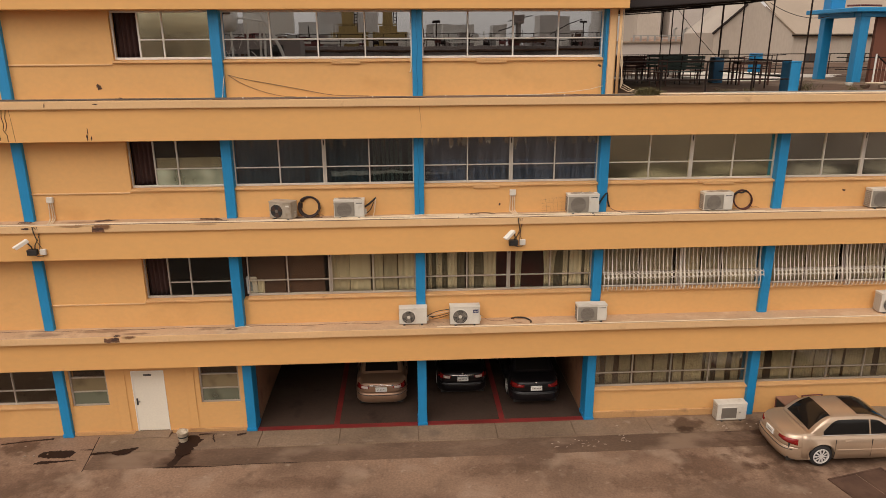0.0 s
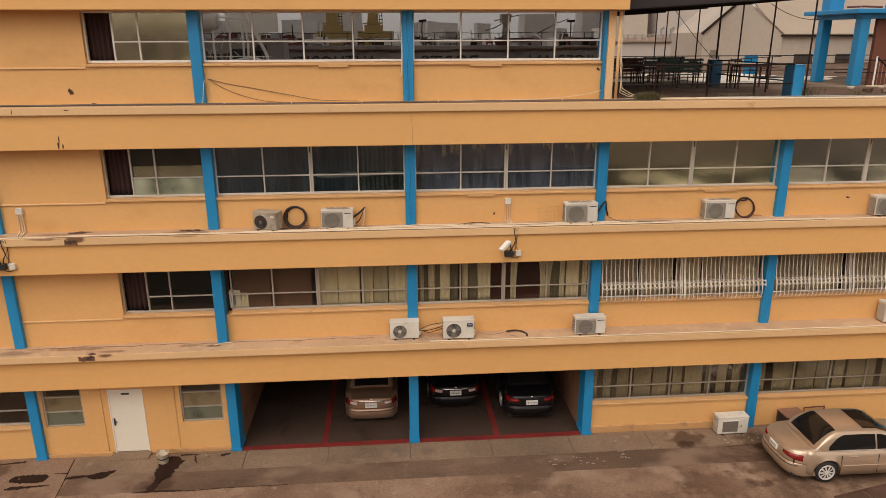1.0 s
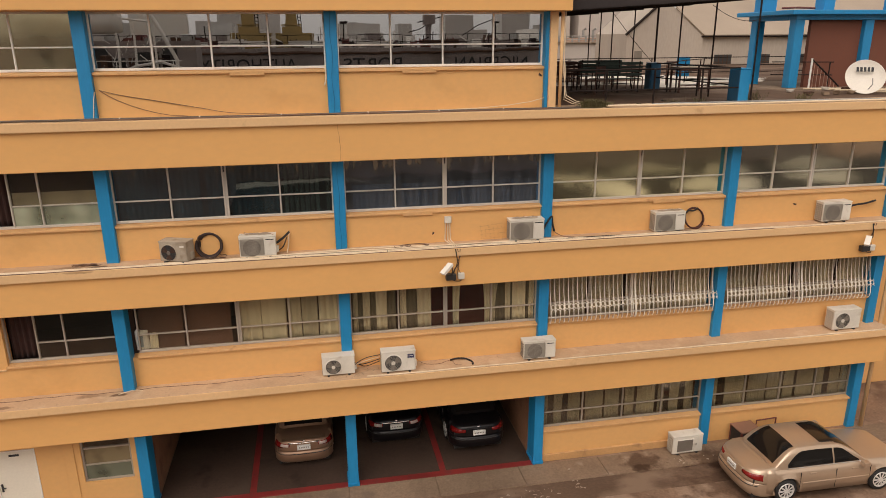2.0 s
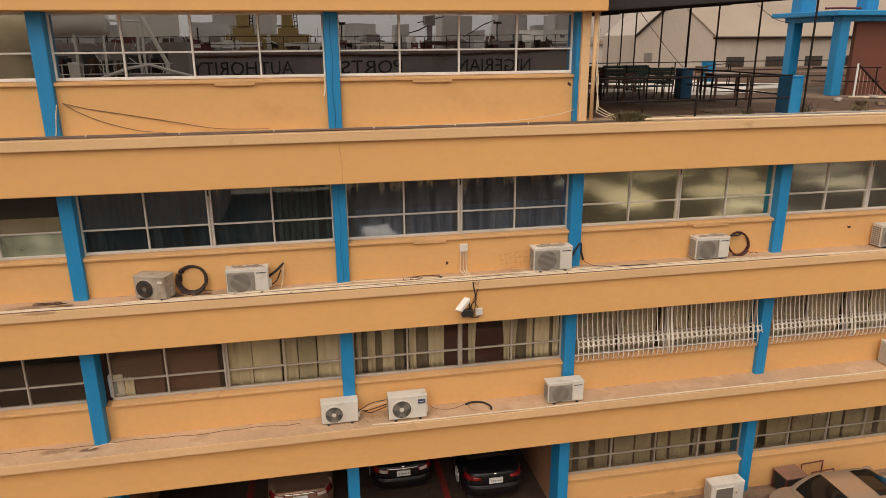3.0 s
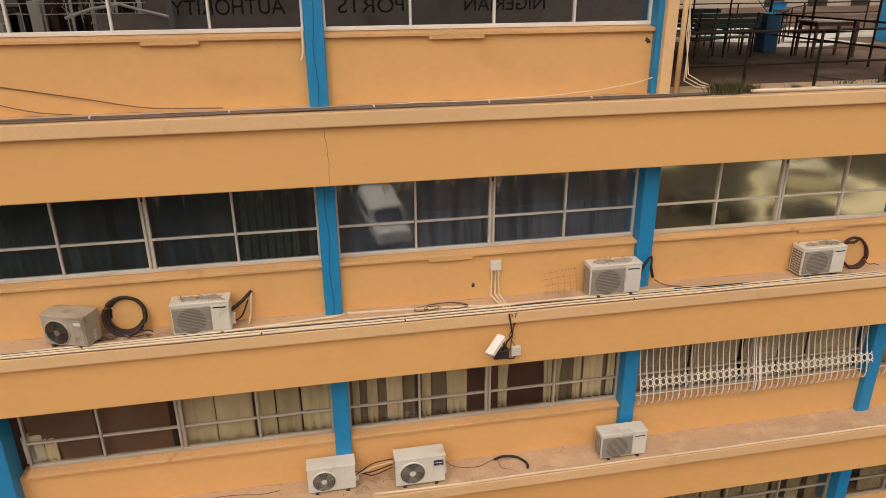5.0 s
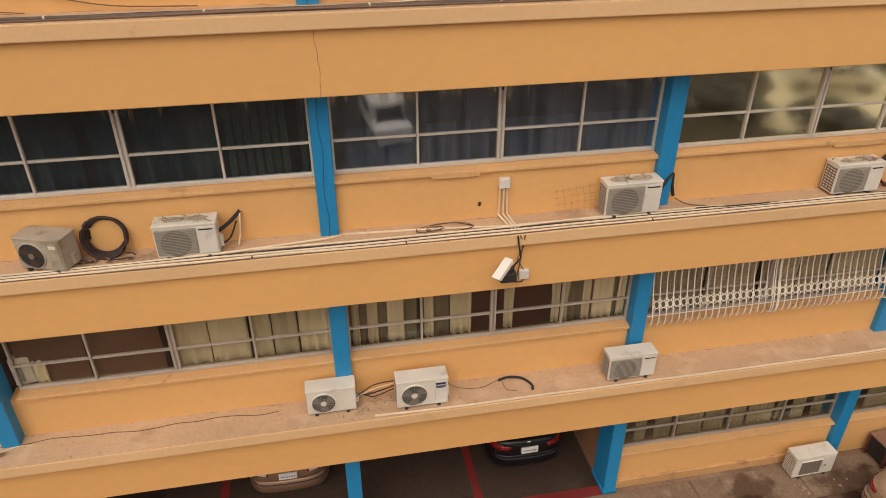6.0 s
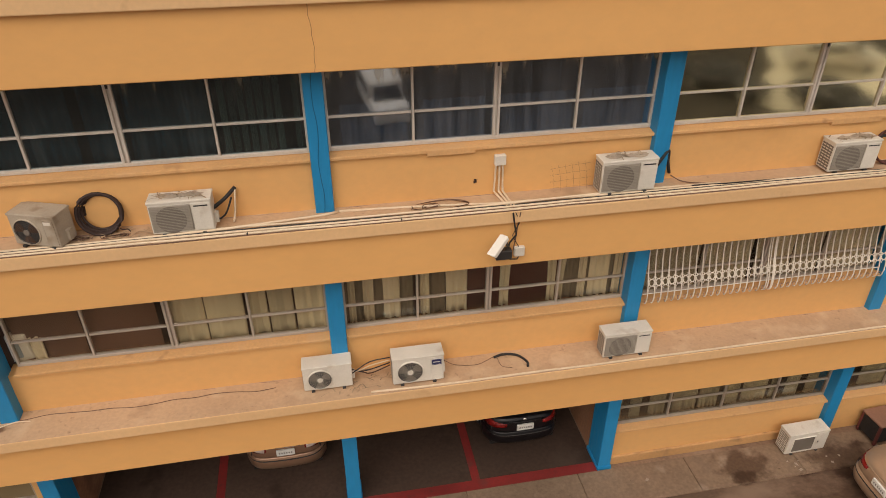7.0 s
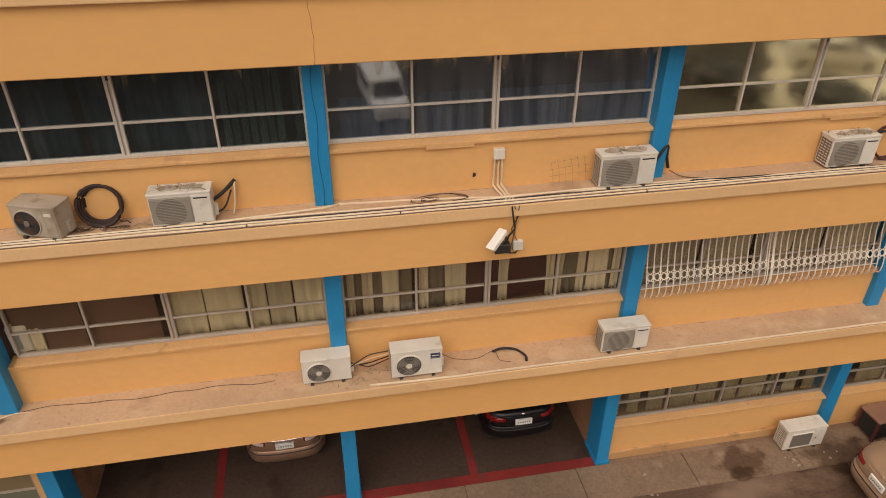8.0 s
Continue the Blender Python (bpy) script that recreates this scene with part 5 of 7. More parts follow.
# ---- curtains and blinds behind the glass ----
def curtain(x0, x1, z0, z1, mat, label, gather=0.0, waves=7, y=20.37):
    """A hanging cloth with folds; gather pulls its lower half towards one side."""
    bm = bmesh.new()
    n, rows = max(14, int(waves * 8)), 8
    grid = []
    for r in range(rows + 1):
        v = r / rows
        row = []
        for k in range(n + 1):
            u = k / n
            x = x0 + (x1 - x0) * u
            pull = gather * math.sin(min(1.0, (1 - v) * 1.3) * math.pi * 0.5)
            x += pull * (x1 - x0) * ((1 - u) if gather > 0 else u)
            yy = y + 0.025 * math.sin(u * waves * 2 * math.pi + 0.6 * math.sin(5 * u)) + 0.008 * math.sin(u * 31 + v * 3)
            row.append(bm.verts.new((x, yy, z0 + (z1 - z0) * v)))
        grid.append(row)
    for a, b in zip(grid, grid[1:]):
        for k in range(n):
            bm.faces.new((a[k], a[k + 1], b[k + 1], b[k]))
    ob = solid("curtain", smooth(bm), mat, label, "curtain", "curtains behind the windows")
    md = ob.modifiers.new("thickness", "SOLIDIFY")
    md.thickness = 0.004
    return ob


def blind(x0, x1, z0, z1, mat, label, w=0.13, skew=0.0, y=20.37, turns=(-5, 4, 8, 13, -3, 20)):
    """Vertical blind: separate slats, some turned."""
    t = thing("vertical_blind", (x0, y, z0), label, "blind", "vertical blinds behind the windows")
    slat = mesh_of("slat", bevelled(-w / 2, w / 2, -0.002, 0.002, 0, z1 - z0, 0.001, 1), mat)
    rnd = random.Random(int(x0 * 100))
    n = int((x1 - x0) / (w * 0.97))
    part("head_rail", bevelled(0, x1 - x0, -0.03, 0.03, z1 - z0, z1 - z0 + 0.05, 0.005, 1), ALU_WHITE, t)
    for k in range(n):
        if rnd.random() < 0.04:
            continue
        ob = new("slat", slat)
        ob.parent = t
        ob.matrix_basis = pose((k + 0.5) * (x1 - x0) / n, 0.02 * rnd.random(), 0, 0, skew * rnd.uniform(-1, 1), rnd.choice(turns))


# first floor, two pillars either side of the middle
Z0, Z1 = SILL[1] + 0.05, FAS_BOT[1] + 0.2
solid("board", boxes((-5.0, -3.95, 20.37, 20.39, Z0 - 0.04, Z1)), ROOM_BROWN, "brown board behind the window", "board", "brown boards behind the window")
solid("board", boxes((-3.92, -2.76, 20.375, 20.395, Z0 - 0.04, Z1)), ROOM_BROWN, "brown board behind the window", "board", "brown boards behind the window")
for a, b, n in ((-2.62, -2.0, 3), (-1.99, -1.36, 2), (-1.32, -0.98, 2), (-0.96, -0.55, 2), (-0.52, -0.02, 3)):
    curtain(a, b, Z0 - 0.06, Z1, BLIND_CREAM, "dusty cream curtain drawn across the window", 0, n)
for a, b in ((0.32, 1.52), (1.62, 2.1), (4.2, 5.4)):
    curtain(a, b, Z0 - 0.06, Z1, SHEER, "dim grey-brown sheer curtain behind the others", 0, int((b - a) * 7), y=20.46)
for a, b, g, lab in ((0.38, 0.50, 0, "narrow cream curtain behind glass"), (0.64, 0.84, -0.1, "cream curtain gathered to a side"), (0.96, 1.28, 0.1, "plain cream curtain behind glass"), (1.64, 1.80, 0, "narrow cream curtain behind glass"), (2.06, 2.48, 0.1, "cream curtain drawn half across"), (3.08, 3.34, -0.35, "cream curtain tied back"), (3.86, 4.12, 0.45, "cream curtain gathered to a side"), (4.16, 4.44, -0.6, "cream curtain tied back"), (4.56, 4.70, 0, "narrow cream curtain behind glass"), (4.76, 5.14, 0, "plain cream curtain behind glass"), (5.24, 5.38, 0, "cream curtain at the end of the window")):
    curtain(a, b, Z0, Z1, CURTAIN, lab, g, max(2, int((b - a) * 9)))
solid("wall_hanging", boxes((2.4, 4.9, 21.4, 21.45, LEVELS[1] - 0.02, Z1)), MAROON, "dark maroon cloth screen inside the room", "screen")
for x in (R[4], R[5]):
    for k, (a, b, g) in enumerate(((0.06, 1.22, 0.0), (1.28, 2.30, 0.0), (2.40, 3.18, 0.03), (3.22, 3.80, 0.0), (3.92, 5.02, -0.02))):
        curtain(x + a, x + b, Z0 - 0.05, Z1, BLIND_GREY, "dim grey-beige curtain behind burglar bars", g, int((b - a) * 6) + 1)
# dark cloth inside the open sashes
for lv in (1, 2, 3):
    curtain(-8.02, -7.38, SILL[lv] + 0.05, FAS_BOT[lv] + 0.15, DARK_CLOTH, "dark brown curtain inside an open window", 0, 5, y=20.44)
# second floor
Z0, Z1 = SILL[2] + 0.05, FAS_BOT[2] + 0.2
for x0, x1, m in ((-5.05, -3.92, CURTAIN_DARK), (-3.85, -3.16, CURTAIN_DARK), (-3.02, -2.52, CURTAIN_DARK), (-2.46, -1.32, CURTAIN_DARK), (0.5, 1.5, CURTAIN_BLUE), (1.75, 2.7, CURTAIN_BLUE), (2.95, 4.1, CURTAIN_BLUE), (4.3, 5.3, CURTAIN_BLUE)):
    curtain(x0, x1, Z0 if x0 < 0 else LEVELS[2] - 0.02, Z1 if x0 < 0 else Z0 + 0.62, m, "blue-grey curtain behind tinted glass", 0, int((x1 - x0) * 8))
blind(-1.2, -0.05, Z0, Z1, BLIND_GREY, "grey vertical blind behind tinted glass", 0.12, turns=(42, 50, 46))
# ground floor
Z0, Z1 = SILL[0] + 0.05, FAS_BOT[0] + 0.2
for i in (4, 5):
    x = R[i]
    for k, (a, b, g) in enumerate(((0.05, 0.22, 0.0), (0.42, 0.78, -0.35), (0.86, 1.22, 0.0), (1.36, 1.95, 0.08), (2.02, 2.46, 0.0), (2.6, 2.95, 0.2), (3.05, 3.62, 0.0), (3.74, 3.92, 0.0), (4.12, 4.5, -0.25), (4.62, 4.86, 0.0))):
        if i == 5:
            a, b, g = a + 0.06, b + 0.12, -g
        curtain(x + a, x + b, Z0, Z1, CURTAIN, "cream curtain behind a ground floor window", g, int((b - a) * 9) + 2)


# ---- cars ----
def wheel(parent, x, y, r, side):
    w = part("wheel", smooth(lathe(bmesh.new(), [(r * 0.70, -0.10), (r * 0.95, -0.10), (r, -0.06), (r, 0.06), (r * 0.95, 0.10), (r * 0.70, 0.10), (r * 0.70, -0.10)], (x, y, r), "y", 28)), BLACK, parent, "black tyre")
    yo = y + side * 0.10
    rim = lathe(bmesh.new(), [(r * 0.72, yo - y), (r * 0.70, yo - y + side * 0.012), (r * 0.62, yo - y + side * 0.008), (r * 0.60, yo - y - side * 0.03)], (x, y, r), "y", 28)
    for k in range(10):
        a = 2 * math.pi * k / 10
        d, q = Vector((math.cos(a), 0, math.sin(a))), Vector((-math.sin(a), 0, math.cos(a)))
        c = Vector((x, yo, r))
        vs = [rim.verts.new(c + d * rr * r + q * ww * 0.8 + Vector((0, o, 0))) for rr, ww, o in ((0.1, -0.02, side * 0.012), (0.1, 0.02, side * 0.012), (0.64, 0.036, side * 0.006), (0.64, -0.036, side * 0.006))]
        rim.faces.new(vs)
    lathe(rim, [(0.0001, yo - y + side * 0.018), (r * 0.17, yo - y + side * 0.016), (r * 0.18, yo - y)], (x, y, r), "y", 16)
    part("rim", rim, ALLOY, w, "silver alloy rim")
    part("brake_disc", lathe(bmesh.new(), [(0.0001, yo - y - side * 0.03), (r * 0.62, yo - y - side * 0.03)], (x, y, r), "y", 20), DARK, w)


def quad(bm, pts, thick):
    """A thin plate on four corners, thickened against its normal."""
    p = [Vector(q) for q in pts]
    n = (p[1] - p[0]).cross(p[3] - p[0]).normalized() * thick
    v = [bm.verts.new(q) for q in p] + [bm.verts.new(q + n) for q in p]
    for f in ((0, 1, 2, 3), (7, 6, 5, 4), (0, 4, 5, 1), (1, 5, 6, 2), (2, 6, 7, 3), (3, 7, 4, 0)):
        bm.faces.new([v[i] for i in f])


def tail(L, hw):
    """The rear of a saloon as a surface: v across (-1 to 1) and the height give the point."""
    prof = [(0.22, 0.07), (0.26, 0.0), (0.34, -0.045), (0.46, -0.06), (0.55, -0.05), (0.60, -0.015), (0.64, -0.004), (0.78, 0.0), (0.88, 0.03), (0.93, 0.065), (0.96, 0.12), (0.985, 0.30), (1.0, 0.62)]

    def at(v, z, out=0.0):
        for (za, xa), (zb, xb) in zip(prof, prof[1:]):
            if z <= zb:
                break
        x = xa + (xb - xa) * (z - za) / (zb - za)
        y = v * hw * (0.962 - 0.12 * max(0.0, (z - 0.62) / 0.38) ** 1.6)
        bend = 0.07 * v * v + 0.30 * abs(v) ** 7
        return (-L / 2 + x + bend - out * (1 - 0.3 * abs(v)), y + out * 0.9 * v ** 5, z + 0.02 * max(0.0, (z - 0.9) / 0.1) * (1 - v * v))
    return at


def shell(surf, zs):
    """A closed skin over the tail between the given heights."""
    bm = bmesh.new()
    vs = [k / 12 - 1 for k in range(25)]
    g = [[bm.verts.new(surf(v, z)) for v in vs] for z in zs]
    for a, b in zip(g, g[1:]):
        for k in range(24):
            bm.faces.new((a[k], a[k + 1], b[k + 1], b[k]))
    for side in (0, 24):
        back = [bm.verts.new((r[side].co.x + 0.42, r[side].co.y * 0.99, r[side].co.z)) for r in g]
        for k in range(len(g) - 1):
            bm.faces.new((g[k][side], g[k + 1][side], back[k + 1], back[k]))
    inner = [bm.verts.new((v.co.x + 0.06, v.co.y * 0.98, v.co.z)) for v in g[0]]
    for k in range(24):
        bm.faces.new((g[0][k], g[0][k + 1], inner[k + 1], inner[k]))
    inner = [bm.verts.new((v.co.x + 0.06, v.co.y * 0.98, v.co.z)) for v in g[-1]]
    for k in range(24):
        bm.faces.new((g[-1][k], g[-1][k + 1], inner[k + 1], inner[k]))
    return bm


def patch(surf, vs, span, out):
    """A raised lens or strip lying on the tail."""
    bm = bmesh.new()
    n = 4
    top = [[bm.verts.new(surf(v, span(v)[0] + (span(v)[1] - span(v)[0]) * k / n, out * (0.5 if k in (0, n) else 1.0))) for k in range(n + 1)] for v in vs]
    low = [[bm.verts.new(surf(v, span(v)[0] + (span(v)[1] - span(v)[0]) * k / n, -0.01)) for k in range(n + 1)] for v in vs]
    for a, b in zip(top, top[1:]):
        for k in range(n):
            bm.faces.new((a[k], a[k + 1], b[k + 1], b[k]))
    for k in range(len(vs) - 1):
        for e in (0, n):
            bm.faces.new((top[k][e], top[k + 1][e], low[k + 1][e], low[k][e]))
    for e in (0, len(vs) - 1):
        for k in range(n):
            bm.faces.new((top[e][k], top[e][k + 1], low[e][k + 1], low[e][k]))
    return smooth(bm)


def car(at, turn, paint, label, L=4.75, W=1.82, H=1.42, sunroof=False, bright=False, wing=False, hubs=(1.06, 0.95)):
    """A saloon; local +x is its front."""
    t = thing("car", at, label, "car", "parked cars", turn=turn)
    hw, R0 = W / 2, 0.33
    rear = tail(L, hw)
    xr, xf = -L / 2 + hubs[0], L / 2 - hubs[1]
    st = sorted({round(-L / 2 + L * k / 30, 3) for k in range(31)} | {round(c + d, 3) for c in (xr, xf) for d in (-0.39, -0.375, -0.33, -0.26, -0.17, -0.06, 0.06, 0.17, 0.26, 0.33, 0.375, 0.39)} | {round(L / 2 - d, 3) for d in (0.02, 0.06, 0.12)})
    st = [x for x in st if x > -L / 2 + 0.42]
    bx0, bx1 = -L / 2 + 0.72, L / 2 - 1.40       # foot of rear glass, foot of windscreen
    bm = bmesh.new()
    rings = []
    for x in st:
        s = (x + L / 2) / L
        e = abs(2 * s - 1)
        w = hw * (1 - 0.05 * e ** 4 - 0.06 * e ** 30)
        zb = 0.20 + 0.06 * e ** 10
        for c in (xr, xf):
            if abs(x - c) < 0.38:
                zb = max(zb, R0 + math.sqrt(max(0, 0.38 ** 2 - (x - c) ** 2)) - 0.02)
        if x < bx0:
            deck = 0.99 - 0.05 * ((bx0 - x) / 0.72) ** 2
        elif x < bx1:
            deck = 0.96
        else:
            u = (x - bx1) / (L / 2 - bx1)
            deck = 0.95 - 0.06 * u - 0.12 * u ** 3
        end = L / 2 - x
        if end < 0.12:
            deck -= 0.20 * (1 - end / 0.12) ** 2
            zb += 0.10 * (1 - end / 0.12) ** 2
        sec = [(0.80, zb), (0.97, zb + 0.04), (1.0, 0.50), (0.995, 0.66), (0.96, deck - 0.10), (0.90, deck - 0.03), (0.78, deck), (0.4, deck + 0.018), (0.0, deck + 0.022)]
        ring = []
        zlast = -1
        for k, (f, z) in enumerate(sec):
            z = max(z, zlast + 0.004)
            zlast = z
            ring.append((w * f, z))
        full = [bm.verts.new((x, y, z)) for y, z in ring] + [bm.verts.new((x, -y, z)) for y, z in ring[-2::-1]]
        rings.append(full)
    for a, b in zip(rings, rings[1:]):
        for k in range(len(a) - 1):
            bm.faces.new((a[k], b[k], b[k + 1], a[k + 1]))
    bm.faces.new(rings[0]), bm.faces.new(rings[-1][::-1])
    part("body", smooth(bm), paint, t)
    part("underbody", boxes((-L / 2 + 0.15, L / 2 - 0.15, -hw + 0.14, hw - 0.14, 0.17, 0.72)), DARK, t)
    # cabin: a painted dome with window patches lying on it
    wb, wt, zb = hw * 0.88, hw * 0.67, 0.95
    rx1, fx1 = bx0 + 0.70, bx1 - 0.92

    def top(x):
        if x < rx1:
            return zb + (H - zb) * (1 - (1 - max(0.0, (x - bx0) / (rx1 - bx0))) ** 1.75)
        if x > fx1:
            return zb + (H - zb) * (1 - (1 - max(0.0, (bx1 - x) / (bx1 - fx1))) ** 1.75)
        return H + 0.012 * math.sin(math.pi * (x - rx1) / (fx1 - rx1))

    def side(x, z):
        return (wb - 0.06 * max(0.0, (bx0 + 0.5 - x) / 0.5) ** 2) + (wt - wb) * ((z - zb) / (H - zb)) ** 1.25

    def over(x, v, out=0.0):
        T = top(x)
        e = side(x, max(zb, T - 0.045))
        return (x, v * e, T + out - 0.045 * abs(v) ** 5 * min(1.0, (T - zb) / 0.1))

    cab = bmesh.new()
    xs = [bx0 + (bx1 - bx0) * k / 36 for k in range(37)]
    ring = []
    for x in xs:
        T = top(x)
        zt = max(zb, T - 0.045)
        right = [(x, side(x, zb + (zt - zb) * f), zb - 0.02 * (f == 0) + (zt - zb) * f) for f in (0, 0.25, 0.5, 0.75)] + [over(x, v) for v in (1, 0.92, 0.8, 0.55, 0.25, 0)]
        ring.append([cab.verts.new(p) for p in right] + [cab.verts.new((p[0], -p[1], p[2])) for p in right[-2::-1]])
    for p, q in zip(ring, ring[1:]):
        for k in range(len(p) - 1):
            cab.faces.new((p[k], q[k], q[k + 1], p[k + 1]))
    part("roof", smooth(cab), paint, t)

    def pane(name, rows, lab="dark tinted car window"):
        bm = bmesh.new()
        g = [[bm.verts.new(p) for p in row] for row in rows]
        for p, q in zip(g, g[1:]):
            for k in range(len(p) - 1):
                bm.faces.new((p[k], q[k], q[k + 1], p[k + 1]))
        part(name, smooth(bm), CAR_GLASS, t, lab)

    vs = [k / 8 - 1 for k in range(17)]
    pane("rear_window", [[over(bx0 + 0.07 + (rx1 - bx0 - 0.10) * k / 8, v * (0.78 + 0.06 * k / 8), 0.006) for v in vs] for k in range(9)])
    pane("windscreen", [[over(bx1 - 0.06 - (bx1 - fx1 - 0.10) * k / 8, v * (0.90 - 0.04 * k / 8), 0.006) for v in vs] for k in range(9)])
    if sunroof:
        pane("sunroof", [[over(fx1 - 0.38 + 0.44 * k / 4, v * 0.80, 0.006) for v in vs] for k in range(5)], "dark glass sunroof")
    for sy in (1, -1):
        for xa, xb in ((bx0 + 0.40, 0.02), (0.07, bx1 - 0.24)):
            # the rear window's hind edge and the front window's fore edge are rounded
            rows = []
            for x in (xa + (xb - xa) * k / 12 for k in range(13)):
                ea, eb = (x - bx0 - 0.36) / 0.45, (bx1 - 0.16 - x) / 0.55
                ease = min(1.0, max(0.12, ea)) ** 0.5 * min(1.0, max(0.12, eb)) ** 0.5
                hi = max(zb + 0.05, zb + 0.03 + (top(x) - 0.10 - zb - 0.03) * ease)
                rows.append([(x, sy * (side(x, z) + 0.006), z) for z in (zb + 0.03 + (hi - zb - 0.03) * f for f in (0, 0.33, 0.66, 1))])
            pane("side_window", rows)
        part("belt_strip", rods(0.008, [(x, sy * (side(x, zb) + 0.004), zb + 0.008) for x in (bx0 + 0.35 + (bx1 - bx0 - 0.5) * k / 10 for k in range(11))], sides=4), CHROME, t, "thin chrome belt strip")
        part("side_moulding", bevelled(xr + 0.42, xf - 0.42, sy * (hw + 0.004) - 0.012, sy * (hw + 0.004) + 0.012, 0.52, 0.56, 0.006, 1), paint, t)
        for x in (xr + 0.62, 0.55):
            part("door_handle", bevelled(x, x + 0.20, sy * hw * 0.985 - 0.02, sy * hw * 0.985 + 0.02, 0.80, 0.83, 0.01, 1), paint, t)
        for x in (xr + 0.36, 0.08, 1.12):
            part("door_gap", boxes((x, x + 0.008, sy * hw * 0.985 - 0.014, sy * hw * 0.985 + 0.013, 0.30, 0.86)), BLACK, t)
        m = part("wing_mirror", bevelled(bx1 - 0.32, bx1 - 0.12, sy * (hw + 0.10) - 0.09, sy * (hw + 0.10) + 0.09, 0.94, 1.07, 0.03, 2), paint, t)
        lamp = part("tail_lamp", patch(rear, [(0.50 + 0.5 * k / 6) * sy for k in range(7)], lambda v: (0.70 + 0.07 * (1 - (abs(v) - 0.5) * 2), 0.865 - 0.02 * (1 - (abs(v) - 0.5) * 2)), 0.010), TAIL, t, "dark red tail lamp")
        part("reversing_lens", patch(rear, [(0.54 + 0.07 * k) * sy for k in range(5)], lambda v: (0.755, 0.84), 0.015), TAIL_CLEAR if bright else TAIL, lamp)
        part("head_lamp", bevelled(L / 2 - 0.34, L / 2 - 0.03, sy * (hw - 0.28) - 0.19, sy * (hw - 0.28) + 0.19, 0.60, 0.74, 0.03, 2), TAIL_CLEAR, t, "clear head lamp")
    for nm, zs in (("rear_bumper", (0.22, 0.25, 0.30, 0.38, 0.46, 0.53, 0.565, 0.59, 0.612)), ("boot_lid", (0.622, 0.66, 0.72, 0.78, 0.84, 0.89, 0.925, 0.95, 0.968, 0.980, 0.988, 0.994))):
        part(nm, smooth(shell(rear, zs)), paint, t)
    part("front_bumper", smooth(bevelled(L / 2 - 0.5, L / 2 + 0.05, -hw * 0.93, hw * 0.93, 0.22, 0.56, 0.09, 4)), paint, t)
    pl = part("number_plate", bevelled(-L / 2 - 0.035, -L / 2 + 0.01, -0.19, 0.19, 0.665, 0.825, 0.006, 1), PLATE, t, "pale number plate with dark bars")
    for k in range(6):
        part("plate_bar", boxes((-L / 2 - 0.038, -L / 2 - 0.03, -0.14 + k * 0.05, -0.14 + k * 0.05 + 0.028, 0.725, 0.765)), PIPE_GREY, pl)
    part("bumper_strip", patch(rear, [-0.96 + 1.92 * k / 14 for k in range(15)], lambda v: (0.535, 0.556), 0.010), DARK, t, "dark bumper strip")
    part("chrome_strip", patch(rear, [-0.56 + 1.12 * k / 8 for k in range(9)], lambda v: (0.845 + 0.012 * v * v, 0.882 + 0.012 * v * v), 0.016), CHROME if bright else paint, t)
    part("badge", patch(rear, [-0.06, -0.03, 0.0, 0.03, 0.06], lambda v: (0.893 + 0.3 * abs(v), 0.935 - 0.3 * abs(v)), 0.012), CHROME if turn > 45 else paint, t)
    if wing:
        part("boot_lip", bevelled(-L / 2 + 0.0, -L / 2 + 0.16, -hw * 0.72, hw * 0.72, 0.955, 0.985, 0.012, 2), paint, t)
    for x in (xr, xf):
        for sy in (1, -1):
            wheel(t, x, sy * (hw - 0.125), R0, sy)
    return t


car((12.95, 17.93, 0.0), -0.8, GOLD_CAR, "dusty champagne saloon car with a dark sunroof parked in the yard", sunroof=True, hubs=(1.10, 0.92), L=4.9, W=1.86, H=1.46)
car((-1.2, 21.09 + 2.27, 0.012), 90, BRONZE_CAR, "bronze saloon car parked nose-in in a car bay", L=4.54, W=1.74, H=1.46, bright=True, wing=True)
car((1.58, 21.67 + 2.27, 0.012), 90, BLACK_CAR, "black saloon car with a chrome strip in the dark bay", L=4.54, W=1.76, H=1.46, bright=True)
car((3.98, 20.85 + 2.27, 0.012), 90, BLACK_CAR, "black saloon car with red tail lamps in a car bay", L=4.54, W=1.74, H=1.46)

sack = thing("sack", (-4.97, 20.335, SILL[1] + 0.03), "white sack with a pale green print behind the window", "sack")
bm = bevelled(-0.17, 0.17, 0.0, 0.16, 0, 0.55, 0.06, 3)
for v in bm.verts:
    v.co.x += 0.03 * math.sin(v.co.z * 14) - 0.05 * v.co.z
    v.co.y += 0.02 * math.sin(v.co.z * 9 + v.co.x * 12)
part("bag", smooth(bm), WHITE, sack)
part("print", boxes((-0.10, 0.03, -0.018, 0.02, 0.10, 0.40)), CURTAIN_BLUE, sack, "pale blue-green print")
curtain(-4.78, -4.58, SILL[1] + 0.05, SILL[1] + 0.50, CURTAIN, "short cream cloth hanging beside a sack", 0, 2, y=20.335)
solid("paper_sheet", boxes((-7.34, -5.46, 20.36, 20.364, SILL[2] + 0.02, SILL[2] + 0.84)), CURTAIN, "pale paper sheet across the lower window", "sheet")

van = thing("van", (3.25, -2.1, 0.0), "plain white van parked in the yard", "van", turn=-4)
part("body", smooth(bevelled(-0.88, 0.88, -2.4, 1.0, 0.35, 1.75, 0.26, 5)), WHITE, van)
part("bonnet", smooth(bevelled(-0.86, 0.86, 0.9, 2.7, 0.35, 1.05, 0.14, 3)), WHITE, van)
bm = bmesh.new()
